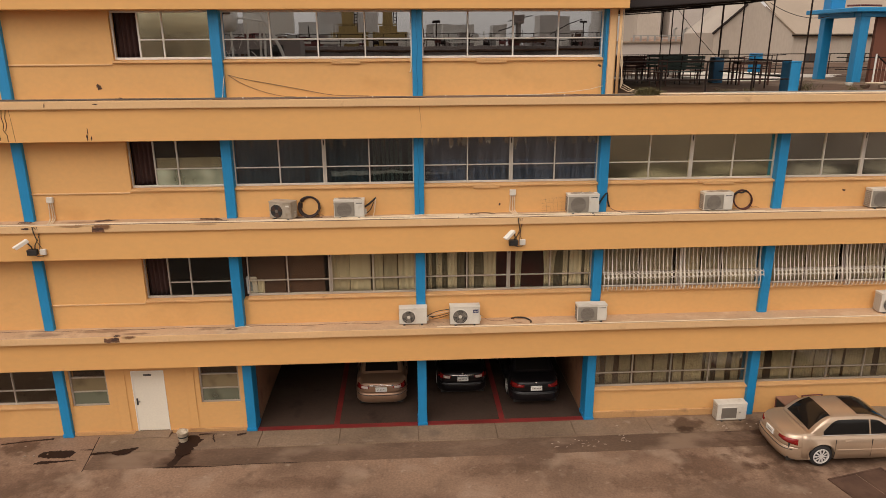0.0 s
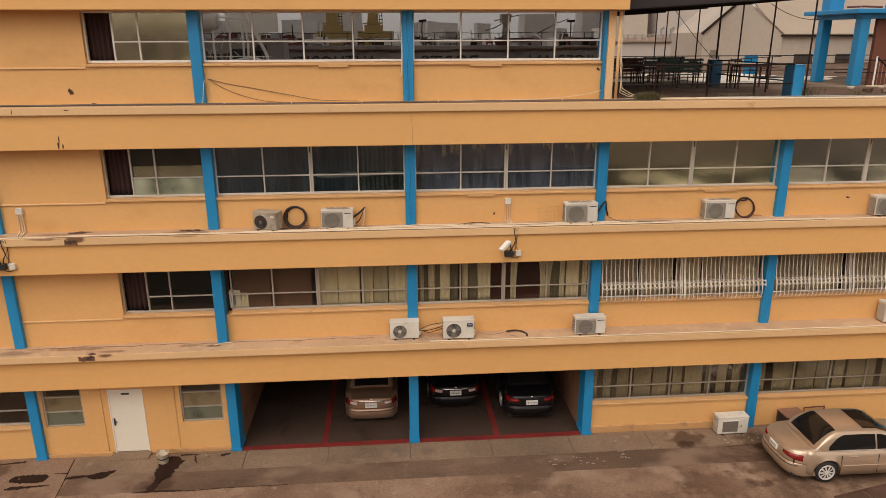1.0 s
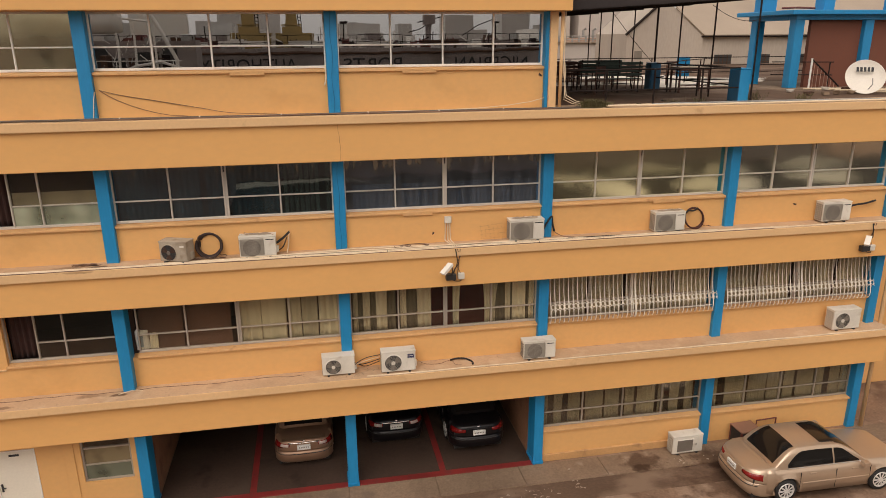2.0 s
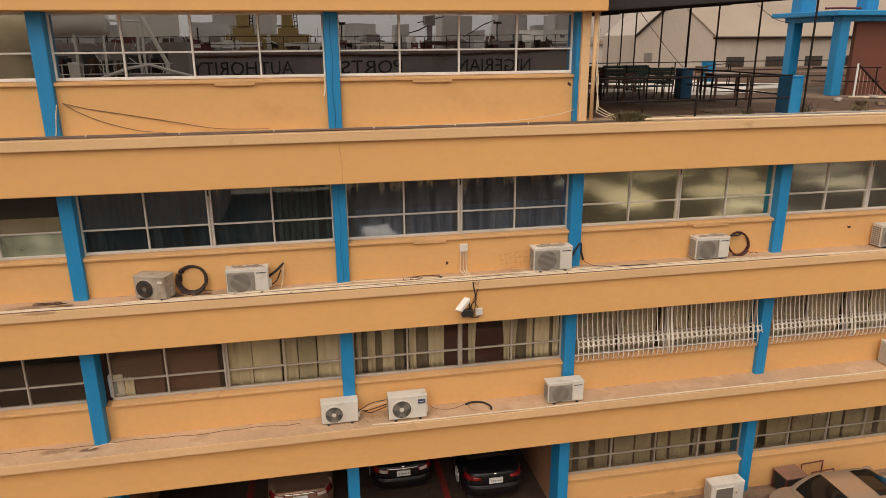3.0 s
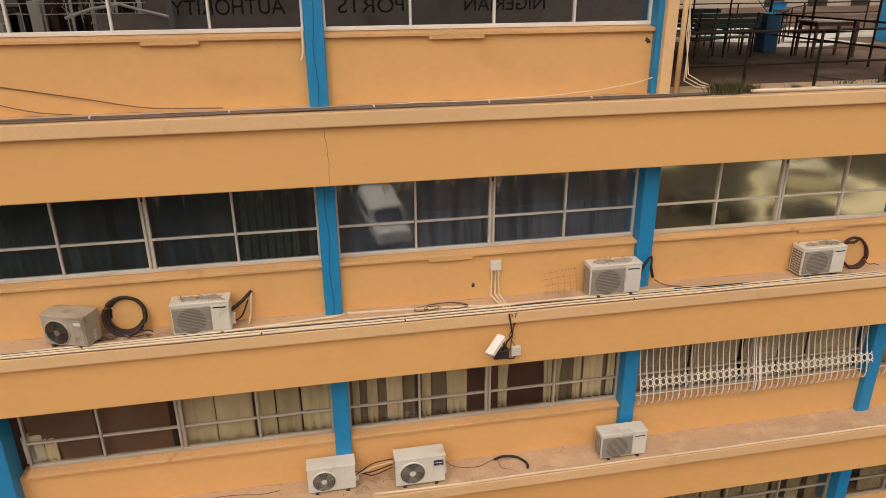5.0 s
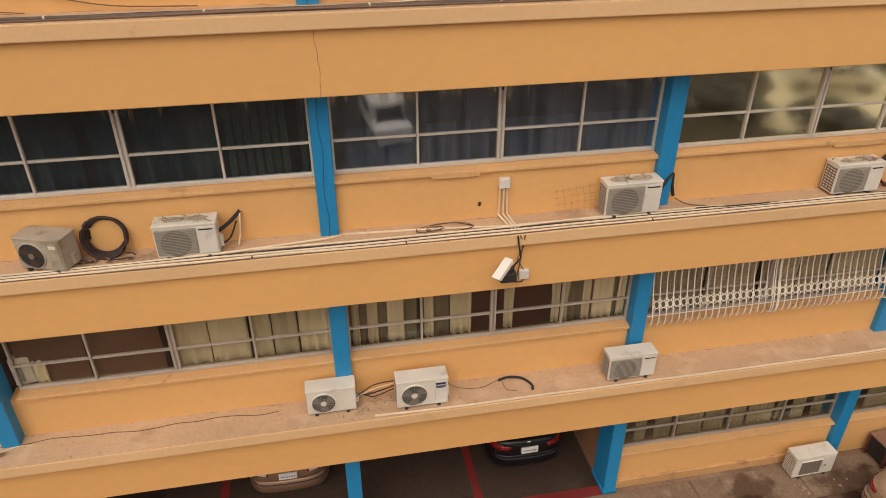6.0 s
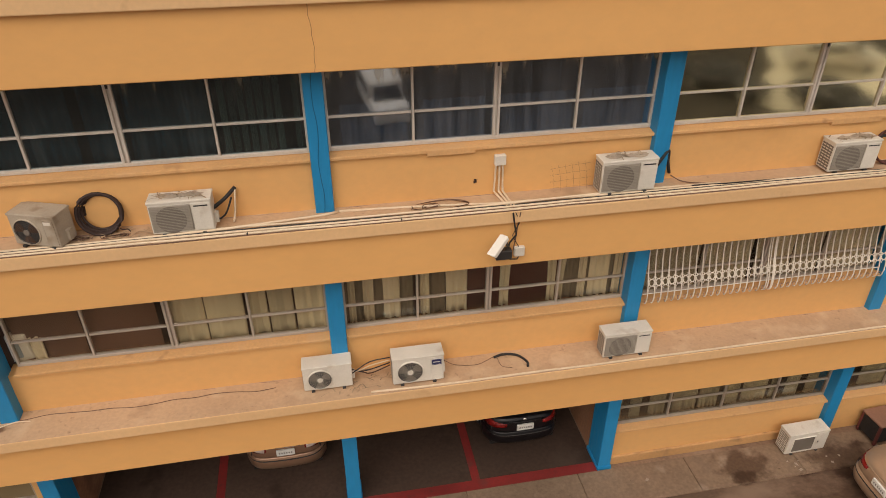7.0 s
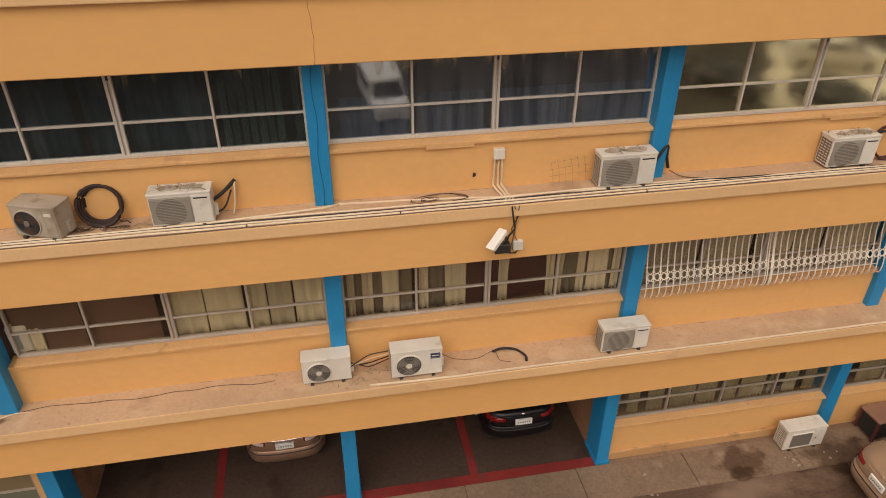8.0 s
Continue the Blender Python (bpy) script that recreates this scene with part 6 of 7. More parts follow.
quad(bm, [(-0.72, 1.75, 1.06), (0.72, 1.75, 1.06), (0.62, 0.86, 1.66), (-0.62, 0.86, 1.66)], 0.03)
part("windscreen", bm, CAR_GLASS, van)
for sx in (-1, 1):
    part("side_window", bevelled(sx * 0.885 - 0.012, sx * 0.885 + 0.012, -1.6, 0.7, 1.12, 1.55, 0.01, 1), CAR_GLASS, van)
    for y in (-1.6, 1.8):
        part("wheel", smooth(lathe(bmesh.new(), [(0.001, -0.1), (0.3, -0.1), (0.33, -0.05), (0.33, 0.05), (0.3, 0.1), (0.001, 0.1)], (sx * 0.80, y, 0.33), "x", 20)), BLACK, van)

# ---- roof terrace ----
structure("terrace_deck", boxes((TOWER, X1 + 8, 19.66, 46, 10.36, 10.385)), TERRACE, "stained dark roof deck with pale patches", "floor")
structure("terrace_wing", boxes((X1, X1 + 22, 22.5, 46, 0, 10.37)), ORANGE, "plain body of the rear wing under the terrace", "wall")
structure("terrace_wing_deck", boxes((X1 + 8, X1 + 22, 22.5, 46, 10.37, 10.386)), TERRACE, "stained dark roof deck of the rear wing", "floor")

def pale_patch(at, rx, ry, seed, label="pale worn screed patch on the roof deck", group="pale patches on the roof deck", mat=PALE_SCREED):
    rnd = random.Random(seed)
    ph = [rnd.uniform(0, 6.28) for _ in range(3)]
    bm = bmesh.new()
    ring = [(rx * (1 + 0.2 * math.sin(2 * a + ph[0]) + 0.12 * math.sin(5 * a + ph[1])) * math.cos(a), ry * (1 + 0.2 * math.sin(3 * a + ph[2])) * math.sin(a)) for a in (2 * math.pi * k / 30 for k in range(30))]
    lo, hi = [bm.verts.new((x, y, -0.004)) for x, y in ring], [bm.verts.new((x, y, 0.006)) for x, y in ring]
    bm.faces.new(hi)
    for k in range(30):
        bm.faces.new((lo[k], lo[(k + 1) % 30], hi[(k + 1) % 30], hi[k]))
    ob = solid("screed_patch", bm, mat, label, "patch", group)
    ob.location = at


pale_patch((14.4, 28.8, 10.385), 3.0, 2.2, 1)
pale_patch((13.6, 32.6, 10.386), 3.4, 1.5, 5)
pale_patch((13.0, 26.9, 10.385), 1.5, 0.7, 2)
pale_patch((9.6, 28.9, 10.385), 1.8, 1.0, 3)
pale_patch((16.6, 30.4, 10.385), 1.8, 0.8, 4)

# dark quay with pale worn concrete, seen mirrored in the filmed glass
structure("quay_apron", boxes((-90, 110, -25.9, 8, -0.02, 0.004)), ASPHALT, "dark worn asphalt of the quay", "ground")
for k, (x, y, rx, ry) in enumerate(((29.4, -3.2, 4.6, 4.8), (24.4, 0.4, 2.4, 1.5), (24.3, -15.6, 2.4, 4.2), (22.6, -20.6, 2.2, 2.0), (33.5, -15.5, 3.6, 2.4), (31.5, -23.2, 3.4, 1.6), (44.6, -17.0, 3.0, 2.2), (46.5, -6.0, 3.4, 3.0), (38.0, -21.5, 2.6, 1.8), (48.0, -23.0, 4.0, 1.5), (-9.0, -24.2, 12.0, 1.1))):
    pale_patch((x, y, 0.008), rx, ry, 40 + k, "pale worn concrete on the dark quay", "pale patches on the quay", QUAY_PALE)
white_van = copy_thing(van, pose(28.6, -3.9, 0.0, 0, 0, -72))
tagged(white_van, "plain white van parked on the quay", "van")
car((20.9, -1.6, 0.006), 62, BLACK_CAR, "black saloon car parked on the quay")
car((24.6, 2.2, 0.006), 75, BLACK_CAR, "black saloon car parked on the quay beside pale concrete")


canopy = thing("canopy", (8.4, 25.2, 12.71), "dark sheet canopy on thin iron posts over the terrace", "canopy")
bm = bmesh.new()
quad(bm, [(-2.38, -5.1, 0.02), (2.75, -5.1, 0.34), (2.75, 5.6, 0.40), (-2.38, 5.6, 0.08)], 0.05)
part("sheet", bm, CANVAS, canopy)
for k, (x, y) in enumerate(((11.24, 20.2), (11.2, 22.2), (11.1, 23.95), (11.06, 25.42), (11.0, 27.0), (10.93, 28.7), (10.88, 29.7), (10.83, 30.7), (6.25, 25.5), (6.25, 30.4))):
    zb, zt = (0.90 if k == 3 else 0.0) + 10.385 - 12.71, 0.05 + (x - 6.0) * 0.0624 + 0.002
    part("post", rods(0.034 if k == 3 else 0.024, [(x - 8.4, y - 25.2, zb), (x - 8.4, y - 25.2, zt)], sides=8), IRON, canopy)
for y in (20.35, 23.4, 26.6, 30.5):
    part("rafter", rods(0.026, [(-2.3, y - 25.2, 0.0), (2.7, y - 25.2, 0.31)]), IRON, canopy)
bm = bmesh.new()
quad(bm, [(-2.38, -4.98, 0.0), (2.75, -4.98, 0.325), (2.75, -4.90, 1.1), (-2.38, -4.90, 0.8)], 0.04)
part("valance", bm, CANVAS, canopy)
part("purlin", rods(0.022, [(2.55, -4.9, 0.30), (2.3, 5.4, 0.33)]), IRON, canopy)


def railing(pts, heights, posts, label, r=0.022):
    """Iron railing along a line of points at the deck."""
    t = thing("railing", (pts[0][0], pts[0][1], 10.385), label, "railing", "iron railings of the terrace")
    o = Vector((pts[0][0], pts[0][1], 0))
    for h in heights:
        part("rail", rods(r, [(x - o.x, y - o.y, h) for x, y in pts]), IRON, t)
    for x, y in posts:
        part("post", rods(r * 1.15, [(x - o.x, y - o.y, 0), (x - o.x, y - o.y, heights[0] + 0.01)]), IRON, t)


railing([(6.0, 20.17), (10.92, 20.3)], (0.905, 0.39), [(7.08, 20.165), (8.4, 20.16), (9.75, 20.155)], "low black iron railing at the terrace edge")
railing([(11.1, 20.76), (10.96, 25.05)], (0.88, 0.42), [(11.05, 22.6), (10.98, 24.3)], "black iron railing running back between two blue pedestals")
railing([(11.2, 25.4), (14.0, 28.6), (16.6, 31.0)], (0.84, 0.40), [(12.5, 26.9), (14.0, 28.6), (15.4, 29.9)], "black iron railing running slantwise over the terrace", 0.018)
railing([(8.6, 31.0), (23.0, 31.0)], (0.87, 0.54, 0.26), [(9.0, 31), (11.4, 31), (13.8, 31), (16.2, 31), (18.6, 31), (21.0, 31)], "black iron railing across the back of the terrace", 0.02)
railing([(15.3, 25.2), (17.0, 24.3)], (0.86, 0.44), [(15.9, 24.88), (16.9, 24.35)], "short black iron railing beside the stair", 0.018)


def bench(at, w, label, turn=0.0, mat=None):
    t = thing("bench", at, label, "bench", "benches on the terrace", turn=turn)
    mat = mat or GREEN_WOOD
    for k in range(4):
        part("seat_slat", bevelled(-w / 2, w / 2, -0.22 + k * 0.11, -0.13 + k * 0.11, 0.41, 0.44, 0.006, 1), mat, t)
    for k in range(4):
        part("back_slat", bevelled(-w / 2, w / 2, 0.22 + 0.018 * k, 0.25 + 0.018 * k, 0.52 + k * 0.115, 0.61 + k * 0.115, 0.006, 1), mat, t)
    for sx in (-1, 0, 1):
        x = sx * (w / 2 - 0.1)
        part("leg", rods(0.022, [(x, -0.2, 0), (x, -0.2, 0.62), (x, 0.2, 0.62)]), IRON, t)
        part("leg", rods(0.022, [(x, 0.22, 0), (x, 0.22, 0.5), (x, 0.30, 0.97)]), IRON, t)
    return t


bench((9.3, 24.6, 10.385), 1.6, "dark green slatted bench with an iron frame", 180)
bench((9.55, 26.6, 10.385), 1.5, "dark green slatted bench further under the canopy", 175)
bench((7.6, 25.4, 10.385), 1.5, "dark brown bench in the shade of the canopy", 185, DARK_CLOTH)


def table(at, w, d, h, label, top, turn=0.0):
    t = thing("table", at, label, "table", "tables", turn=turn)
    part("tabletop", bevelled(-w / 2, w / 2, -d / 2, d / 2, h - 0.035, h, 0.01, 1), top, t)
    part("apron", bevelled(-w / 2 + 0.05, w / 2 - 0.05, -d / 2 + 0.05, d / 2 - 0.05, h - 0.12, h - 0.035, 0.006, 1), REDWOOD, t)
    for sx in (-1, 1):
        for sy in (-1, 1):
            part("leg", bevelled(sx * (w / 2 - 0.07) - 0.028, sx * (w / 2 - 0.07) + 0.028, sy * (d / 2 - 0.07) - 0.028, sy * (d / 2 - 0.07) + 0.028, 0, h - 0.11, 0.006, 1), REDWOOD, t)
    part("stretcher", rods(0.014, [(-w / 2 + 0.07, -d / 2 + 0.07, 0.22), (w / 2 - 0.07, -d / 2 + 0.07, 0.22)]), REDWOOD, t)


REDWOOD = material("red-brown table wood", (0.085, 0.034, 0.022), 0.7, grain=0.2, scale=6)
table((11.62, 24.05, 10.385), 1.12, 0.75, 0.80, "table with a pale dusty top on red-brown legs", TABLETOP, -3)
table((8.2, 27.3, 10.385), 1.4, 0.7, 0.90, "brown table under the canopy", REDWOOD, 2)
table((10.15, 28.2, 10.385), 1.2, 0.7, 0.76, "dark table under the canopy", IRON, 4)
for k, (x, y, a) in enumerate(((10.35, 25.35, 20), (8.35, 23.9, 200), (8.9, 28.6, 100), (12.9, 27.6, 150), (9.95, 29.9, 60))):
    ch = thing("chair", (x, y, 10.385), "red-brown wooden chair on the terrace", "chair", "chairs on the terrace", turn=a)
    part("seat", bevelled(-0.2, 0.2, -0.2, 0.2, 0.43, 0.46, 0.01, 1), REDWOOD, ch)
    for z in (0.62, 0.78):
        part("back_rail", bevelled(-0.2, 0.2, 0.185, 0.21, z, z + 0.07, 0.008, 1), REDWOOD, ch)
    for sx in (-0.18, 0.18):
        part("leg", rods(0.018, [(sx, -0.18, 0), (sx, -0.18, 0.44)]), REDWOOD, ch)
        part("leg", rods(0.018, [(sx, 0.19, 0), (sx, 0.2, 0.87)]), REDWOOD, ch)

board = thing("blue_board", (15.3, 31.1, 10.385), "bright blue board standing against the back railing", "board")
part("panel", bevelled(-0.30, 0.30, -0.03, 0.03, 0.10, 0.90, 0.01, 1), BLUE, board)
for x in (-0.22, 0.22):
    part("leg", rods(0.022, [(x, 0, 0), (x, 0, 0.14)]), IRON, board)

# shaded copy of the blue; a thin slab of it darkens each left face
BLUE_SHADED = material("blue paint with shade in it", (0.008, 0.075, 0.15), 0.6, grain=0.2, scale=3)
for (x, y, w, d), lab in (((11.07, 20.52, 0.30, 0.50), "blue square pedestal at the terrace edge"), ((10.95, 25.25, 0.34, 0.42), "dark blue square pedestal under a canopy post")):
    ped = thing("pedestal", (x, y, 10.385), lab, "pedestal", "blue pedestals on the terrace")
    blue = BLUE if y < 22 else BLUE_SHADED
    part("shaft", bevelled(-w / 2, w / 2, -d / 2, d / 2, 0, 0.86, 0.012, 1), blue, ped)
    part("cap", bevelled(-w / 2 - 0.012, w / 2 + 0.012, -d / 2 - 0.012, d / 2 + 0.012, 0.86, 0.89, 0.01, 1), blue, ped)
    part("side_slab", bevelled(-w / 2 - 0.02, -w / 2 + 0.004, -d / 2 + 0.01, d / 2 - 0.01, 0.02, 0.85, 0.006, 1), BLUE_SHADED, ped, "dark blue slab standing for the shaded side")

portal = thing("stair_house", (15.55, 24.5, 10.385), "blue concrete stair house with an open side and a slab roof", "stair house")
for x, y in ((0.06, 2.25), (0.06, 0.12), (2.72, 0.12), (5.6, 0.12), (2.72, 2.4), (5.6, 2.4)):
    part("post", bevelled(x, x + 0.34, y, y + 0.34, 0, 2.40, 0.02, 1), BLUE, portal)
part("roof_slab", bevelled(-0.30, 6.6, -0.16, 3.0, 2.38, 2.53, 0.02, 1), BLUE, portal)
part("beam", bevelled(0.04, 6.2, 0.10, 0.5, 2.22, 2.40, 0.015, 1), BLUE, portal)
part("beam", bevelled(0.02, 0.44, 0.5, 2.7, 2.22, 2.40, 0.015, 1), BLUE, portal)
part("upper_post", bevelled(0.05, 0.60, 2.0, 2.5, 2.53, 4.6, 0.02, 1), BLUE, portal)
part("upper_post", bevelled(2.5, 2.95, 2.0, 2.5, 2.53, 4.6, 0.02, 1), BLUE, portal)
part("upper_post", bevelled(5.4, 5.9, 2.0, 2.5, 2.53, 4.6, 0.02, 1), BLUE, portal)
part("infill", boxes((0.78, 2.72, 0.30, 0.45, 0, 2.22)), TERRACOTTA, portal, "red-brown rendered wall")
part("infill", boxes((3.14, 5.6, 0.30, 0.45, 0, 2.22)), TERRACOTTA, portal, "red-brown rendered wall")
structure("terrace_step", bevelled(14.9, 22.5, 24.2, 28.2, 10.30, 10.395, 0.02, 1), SLAB, "low worn raised step under the stair house", "step")
solid("bracket", rods(0.035, [(15.25, 24.95, 12.985), (15.75, 24.85, 13.0), (16.45, 24.9, 12.985)]), REDMETAL, "red metal bar lying on the roof slab", "bracket")
solid("bracket", rods(0.03, [(15.45, 24.6, 12.98), (15.95, 25.2, 13.02)]), REDMETAL, "short red metal bar lying on the roof slab", "bracket")
stair = thing("stair_rail", (16.2, 24.35, 10.395), "black sloping stair rail with a white post", "railing")
part("handrail", rods(0.028, [(0, 0, 0.95), (1.15, 0, 0.05)]), IRON, stair)
part("newel", rods(0.03, [(0, 0, 0), (0, 0, 0.98)]), WHITE, stair, "white newel post")
for k in range(7):
    part("baluster", rods(0.009, [(0.12 + k * 0.14, 0, 0), (0.12 + k * 0.14, 0, 0.86 - k * 0.11)]), RUST_PALE, stair)

dish = thing("satellite_dish", (16.18, 21.9, 10.385), "off-white satellite dish leaning on the terrace", "satellite dish")
bm = lathe(bmesh.new(), [(0.001, 0.10), (0.18, 0.09), (0.36, 0.06), (0.48, 0.02), (0.54, -0.02), (0.555, -0.025), (0.545, 0.0), (0.44, 0.06), (0.26, 0.11), (0.001, 0.13)], (0, 0, 0), "y", 36)
bmesh.ops.transform(bm, matrix=pose(0, 0, 0.50, -28, 0, -28), verts=bm.verts)
part("reflector", smooth(bm), DISH, dish)
for k in range(5):
    bm = boxes((-0.25 + k * 0.10, -0.25 + k * 0.10 + 0.065, -0.045, -0.035, 0.16, 0.30))
    bmesh.ops.transform(bm, matrix=pose(0, 0, 0.50, -28, 0, -28), verts=bm.verts)
    part("mark", bm, INK, dish, "dark bar of lettering")
part("feed_arm", rods(0.016, [(0.05, -0.05, 0.06), (0.0, -0.34, 0.30), (0.0, -0.30, 0.48)]), PIPE_GREY, dish)
part("mount", rods(0.03, [(0.0, 0.40, 0.0), (0.05, 0.12, 0.45)]), PIPE_GREY, dish)
for k, (a, b) in enumerate([((15.9, 23.6), (18.4, 23.2)), ((16.2, 23.1), (19.0, 22.5)), ((15.7, 23.95), (17.4, 23.6)), ((16.9, 22.2), (19.2, 21.6))]):
    solid("pipe", smooth(rods(0.03, [(*a, 10.415), (*b, 10.415)], sides=8)), PVC, "pale pipe lying on the terrace", "pipe", "loose pipes on the terrace")
rubble = random.Random(31)
for k in range(9):
    x, y = rubble.uniform(14.2, 17.8), rubble.uniform(21.6, 23.6)
    bm = bmesh.new()
    for v in box(bm, -0.1, 0.1, -0.07, 0.07, 0, 0.09):
        v.co += Vector((rubble.uniform(-1, 1), rubble.uniform(-1, 1), rubble.uniform(0, 0.7))) * 0.05
    ob = solid("rubble", bm, (RUST, PALE_SCREED, SLAB)[k % 3], "lump of broken concrete on the terrace", "rubble", "rubble on the terrace")
    ob.matrix_basis = pose(x, y, 10.386, 0, 0, rubble.uniform(0, 180))


def weed(at, n, r, label, seed):
    rnd = random.Random(seed)
    bm = bmesh.new()
    for _ in range(n):
        a, l, s = rnd.uniform(0, 6.283), rnd.uniform(0.25, 1.0) * r, rnd.uniform(0.2, 1.6)
        b = Vector((rnd.gauss(0, 0.25) * r * 2, rnd.gauss(0, 0.06), 0))
        tip = b + Vector((math.cos(a) * l * s, math.sin(a) * l * s * 0.5, l))
        mid = (b + tip) / 2 + Vector((0, 0, 0.1 * l))
        q = Vector((-math.sin(a), math.cos(a), 0)) * rnd.uniform(0.002, 0.005)
        v = [bm.verts.new(p) for p in (b - q, b + q, mid + q * 1.6, mid - q * 1.6, tip)]
        bm.faces.new((v[0], v[1], v[2], v[3])), bm.faces.new((v[3], v[2], v[4]))
    ob = solid("weed", bm, WEED, label, "weed", "weeds at the terrace edge")
    ob.location = at


weed((6.55, 19.75, 10.385), 900, 0.26, "tuft of dry green weeds on the slab edge", 1)
weed((6.95, 19.8, 10.385), 420, 0.16, "low tuft of weeds on the slab edge", 5)
weed((8.9, 20.0, 10.385), 60, 0.2, "sparse dry weeds at the terrace edge", 2)
weed((7.9, 19.9, 10.385), 120, 0.10, "low dry weeds along the slab edge", 6)
weed((9.6, 20.0, 10.385), 90, 0.24, "sparse dry weeds at the terrace edge", 7)
weed((11.6, 20.6, 10.385), 90, 0.28, "sparse dry weeds at the terrace edge", 3)
weed((13.0, 20.5, 10.385), 90, 0.24, "sparse dry weeds at the terrace edge", 4)
weed((12.2, 21.6, 10.385), 70, 0.3, "sparse dry weeds on the terrace", 8)

# ---- warehouse and distance behind the terrace ----
shed = thing("warehouse", (26.75, 55, 0), "pale gabled warehouse with small dark windows", "warehouse")
bm = bmesh.new()
prof = [(-2.95, 0), (3.45, 0), (3.45, 12.25), (0.0, 14.92), (-2.95, 12.38)]
a, b = [bm.verts.new((x, 0, z)) for x, z in prof], [bm.verts.new((x, 6.0, z)) for x, z in prof]
bm.faces.new(a), bm.faces.new(b[::-1])
for k in range(5):
    bm.faces.new((a[k], a[(k + 1) % 5], b[(k + 1) % 5], b[k]))
part("gable_wall", bm, SHED, shed)
part("bargeboard", rods(0.10, [(-3.1, -0.12, 12.30), (-0.6, -0.12, 14.45)]), IRON, shed)
part("bargeboard", rods(0.05, [(0.9, -0.06, 14.28), (3.5, -0.06, 12.25)]), SHED_ROOF, shed, "thin pale bargeboard")
part("gable_window", boxes((-2.25, -1.6, -0.03, 0.02, 10.5, 11.1)), AC_MESH, shed)
part("long_wall", boxes((3.45, 45, 0.3, 12, 0, 12.2)), SHED, shed)
bm = bmesh.new()
quad(bm, [(3.3, 0.0, 12.16), (45.3, 0.0, 12.16), (45.3, 7, 15.9), (3.3, 7, 15.9)], 0.12)
part("roof", bm, SHED_ROOF, shed)
part("gutter", rods(0.07, [(3.3, -0.02, 12.14), (45.3, -0.02, 12.14)]), IRON, shed)
for x in (4.75, 8.15, 11.6, 15.0, 18.4):
    w = part("window", boxes((x, x + 1.5, 0.24, 0.31, 9.45, 10.75)), DARK, shed)
    for xb in (0.35, 0.72, 1.1):
        part("window_bar", boxes((x + xb, x + xb + 0.05, 0.20, 0.245, 9.45, 10.75)), RUST, w)
    part("window_bar", boxes((x, x + 1.5, 0.19, 0.245, 10.15, 10.2)), RUST, w)
blk = thing("warehouse", (27, 75, 0), "long pale shed far behind the terrace", "warehouse")
part("wall", boxes((-9, 7.2, 0, 10, 0, 11.6)), PALE_CLAD, blk)
part("upper_wall", boxes((2.2, 12, 4, 14, 11.6, 20)), PALE_CLAD, blk)
part("side_wall", boxes((-1.4, 1.2, 4, 10, 11.6, 20)), SHED, blk)
part("roof", boxes((-9.3, 7.4, -0.3, 10, 11.6, 11.75)), SHED_ROOF, blk)
for k in range(4):
    part("vent", rods(0.14, [(2.6 + k * 1.15, 3.5, 12.2), (2.6 + k * 1.15, 3.5, 12.9), (2.85 + k * 1.15, 3.3, 13.1)]), PIPE_GREY, blk)
for k in range(14):
    part("fence_bar", boxes((-3.2 + k * 0.75, -3.02 + k * 0.75, -0.4, -0.3, 11.7, 12.35)), PIPE_GREY, blk)
for z in (11.95, 12.3):
    part("fence_rail", rods(0.05, [(-3.2, -0.35, z), (6.8, -0.35, z)]), PIPE_GREY, blk)
part("parapet", boxes((-3.0, 7.0, 0.6, 1.0, 11.75, 12.1)), RUST_PALE, blk)
tow = thing("chimney", (30, 100, 0), "pale far industrial tower in the haze", "tower")
part("shaft", boxes((0.0, 1.6, 0, 4, 0, 24)), CITY, tow)

# loose wires strung across the terrace
def wire(a, b, sag):
    a, b = Vector(a), Vector(b)
    pts = [a.lerp(b, k / 10) - Vector((0, 0, sag * 4 * (k / 10) * (1 - k / 10))) for k in range(11)]
    solid("wire", rods(0.009, pts, sides=4), IRON, "thin dark wire sagging across the terrace", "wire", "wires over the terrace")


wire((9.38, 25.3, 12.9), (10.9, 25.3, 11.3), 0.05)
wire((10.94, 22.0, 12.95), (15.7, 26.6, 12.7), 0.22)
tube(0.012, [(9.3, 21.4, 10.395), (9.1, 21.0, 10.42), (9.35, 20.7, 10.40), (9.5, 20.5, 10.395)], BLACK, "black cable lying on the terrace", "cable", "cable")

# ---- yard details ----
structure("gutter", boxes((-9.78, 10.9, 18.19, 19.05, -0.02, 0.004)), GUTTER, "damp dark strip of gutter concrete along the slabs", "gutter")


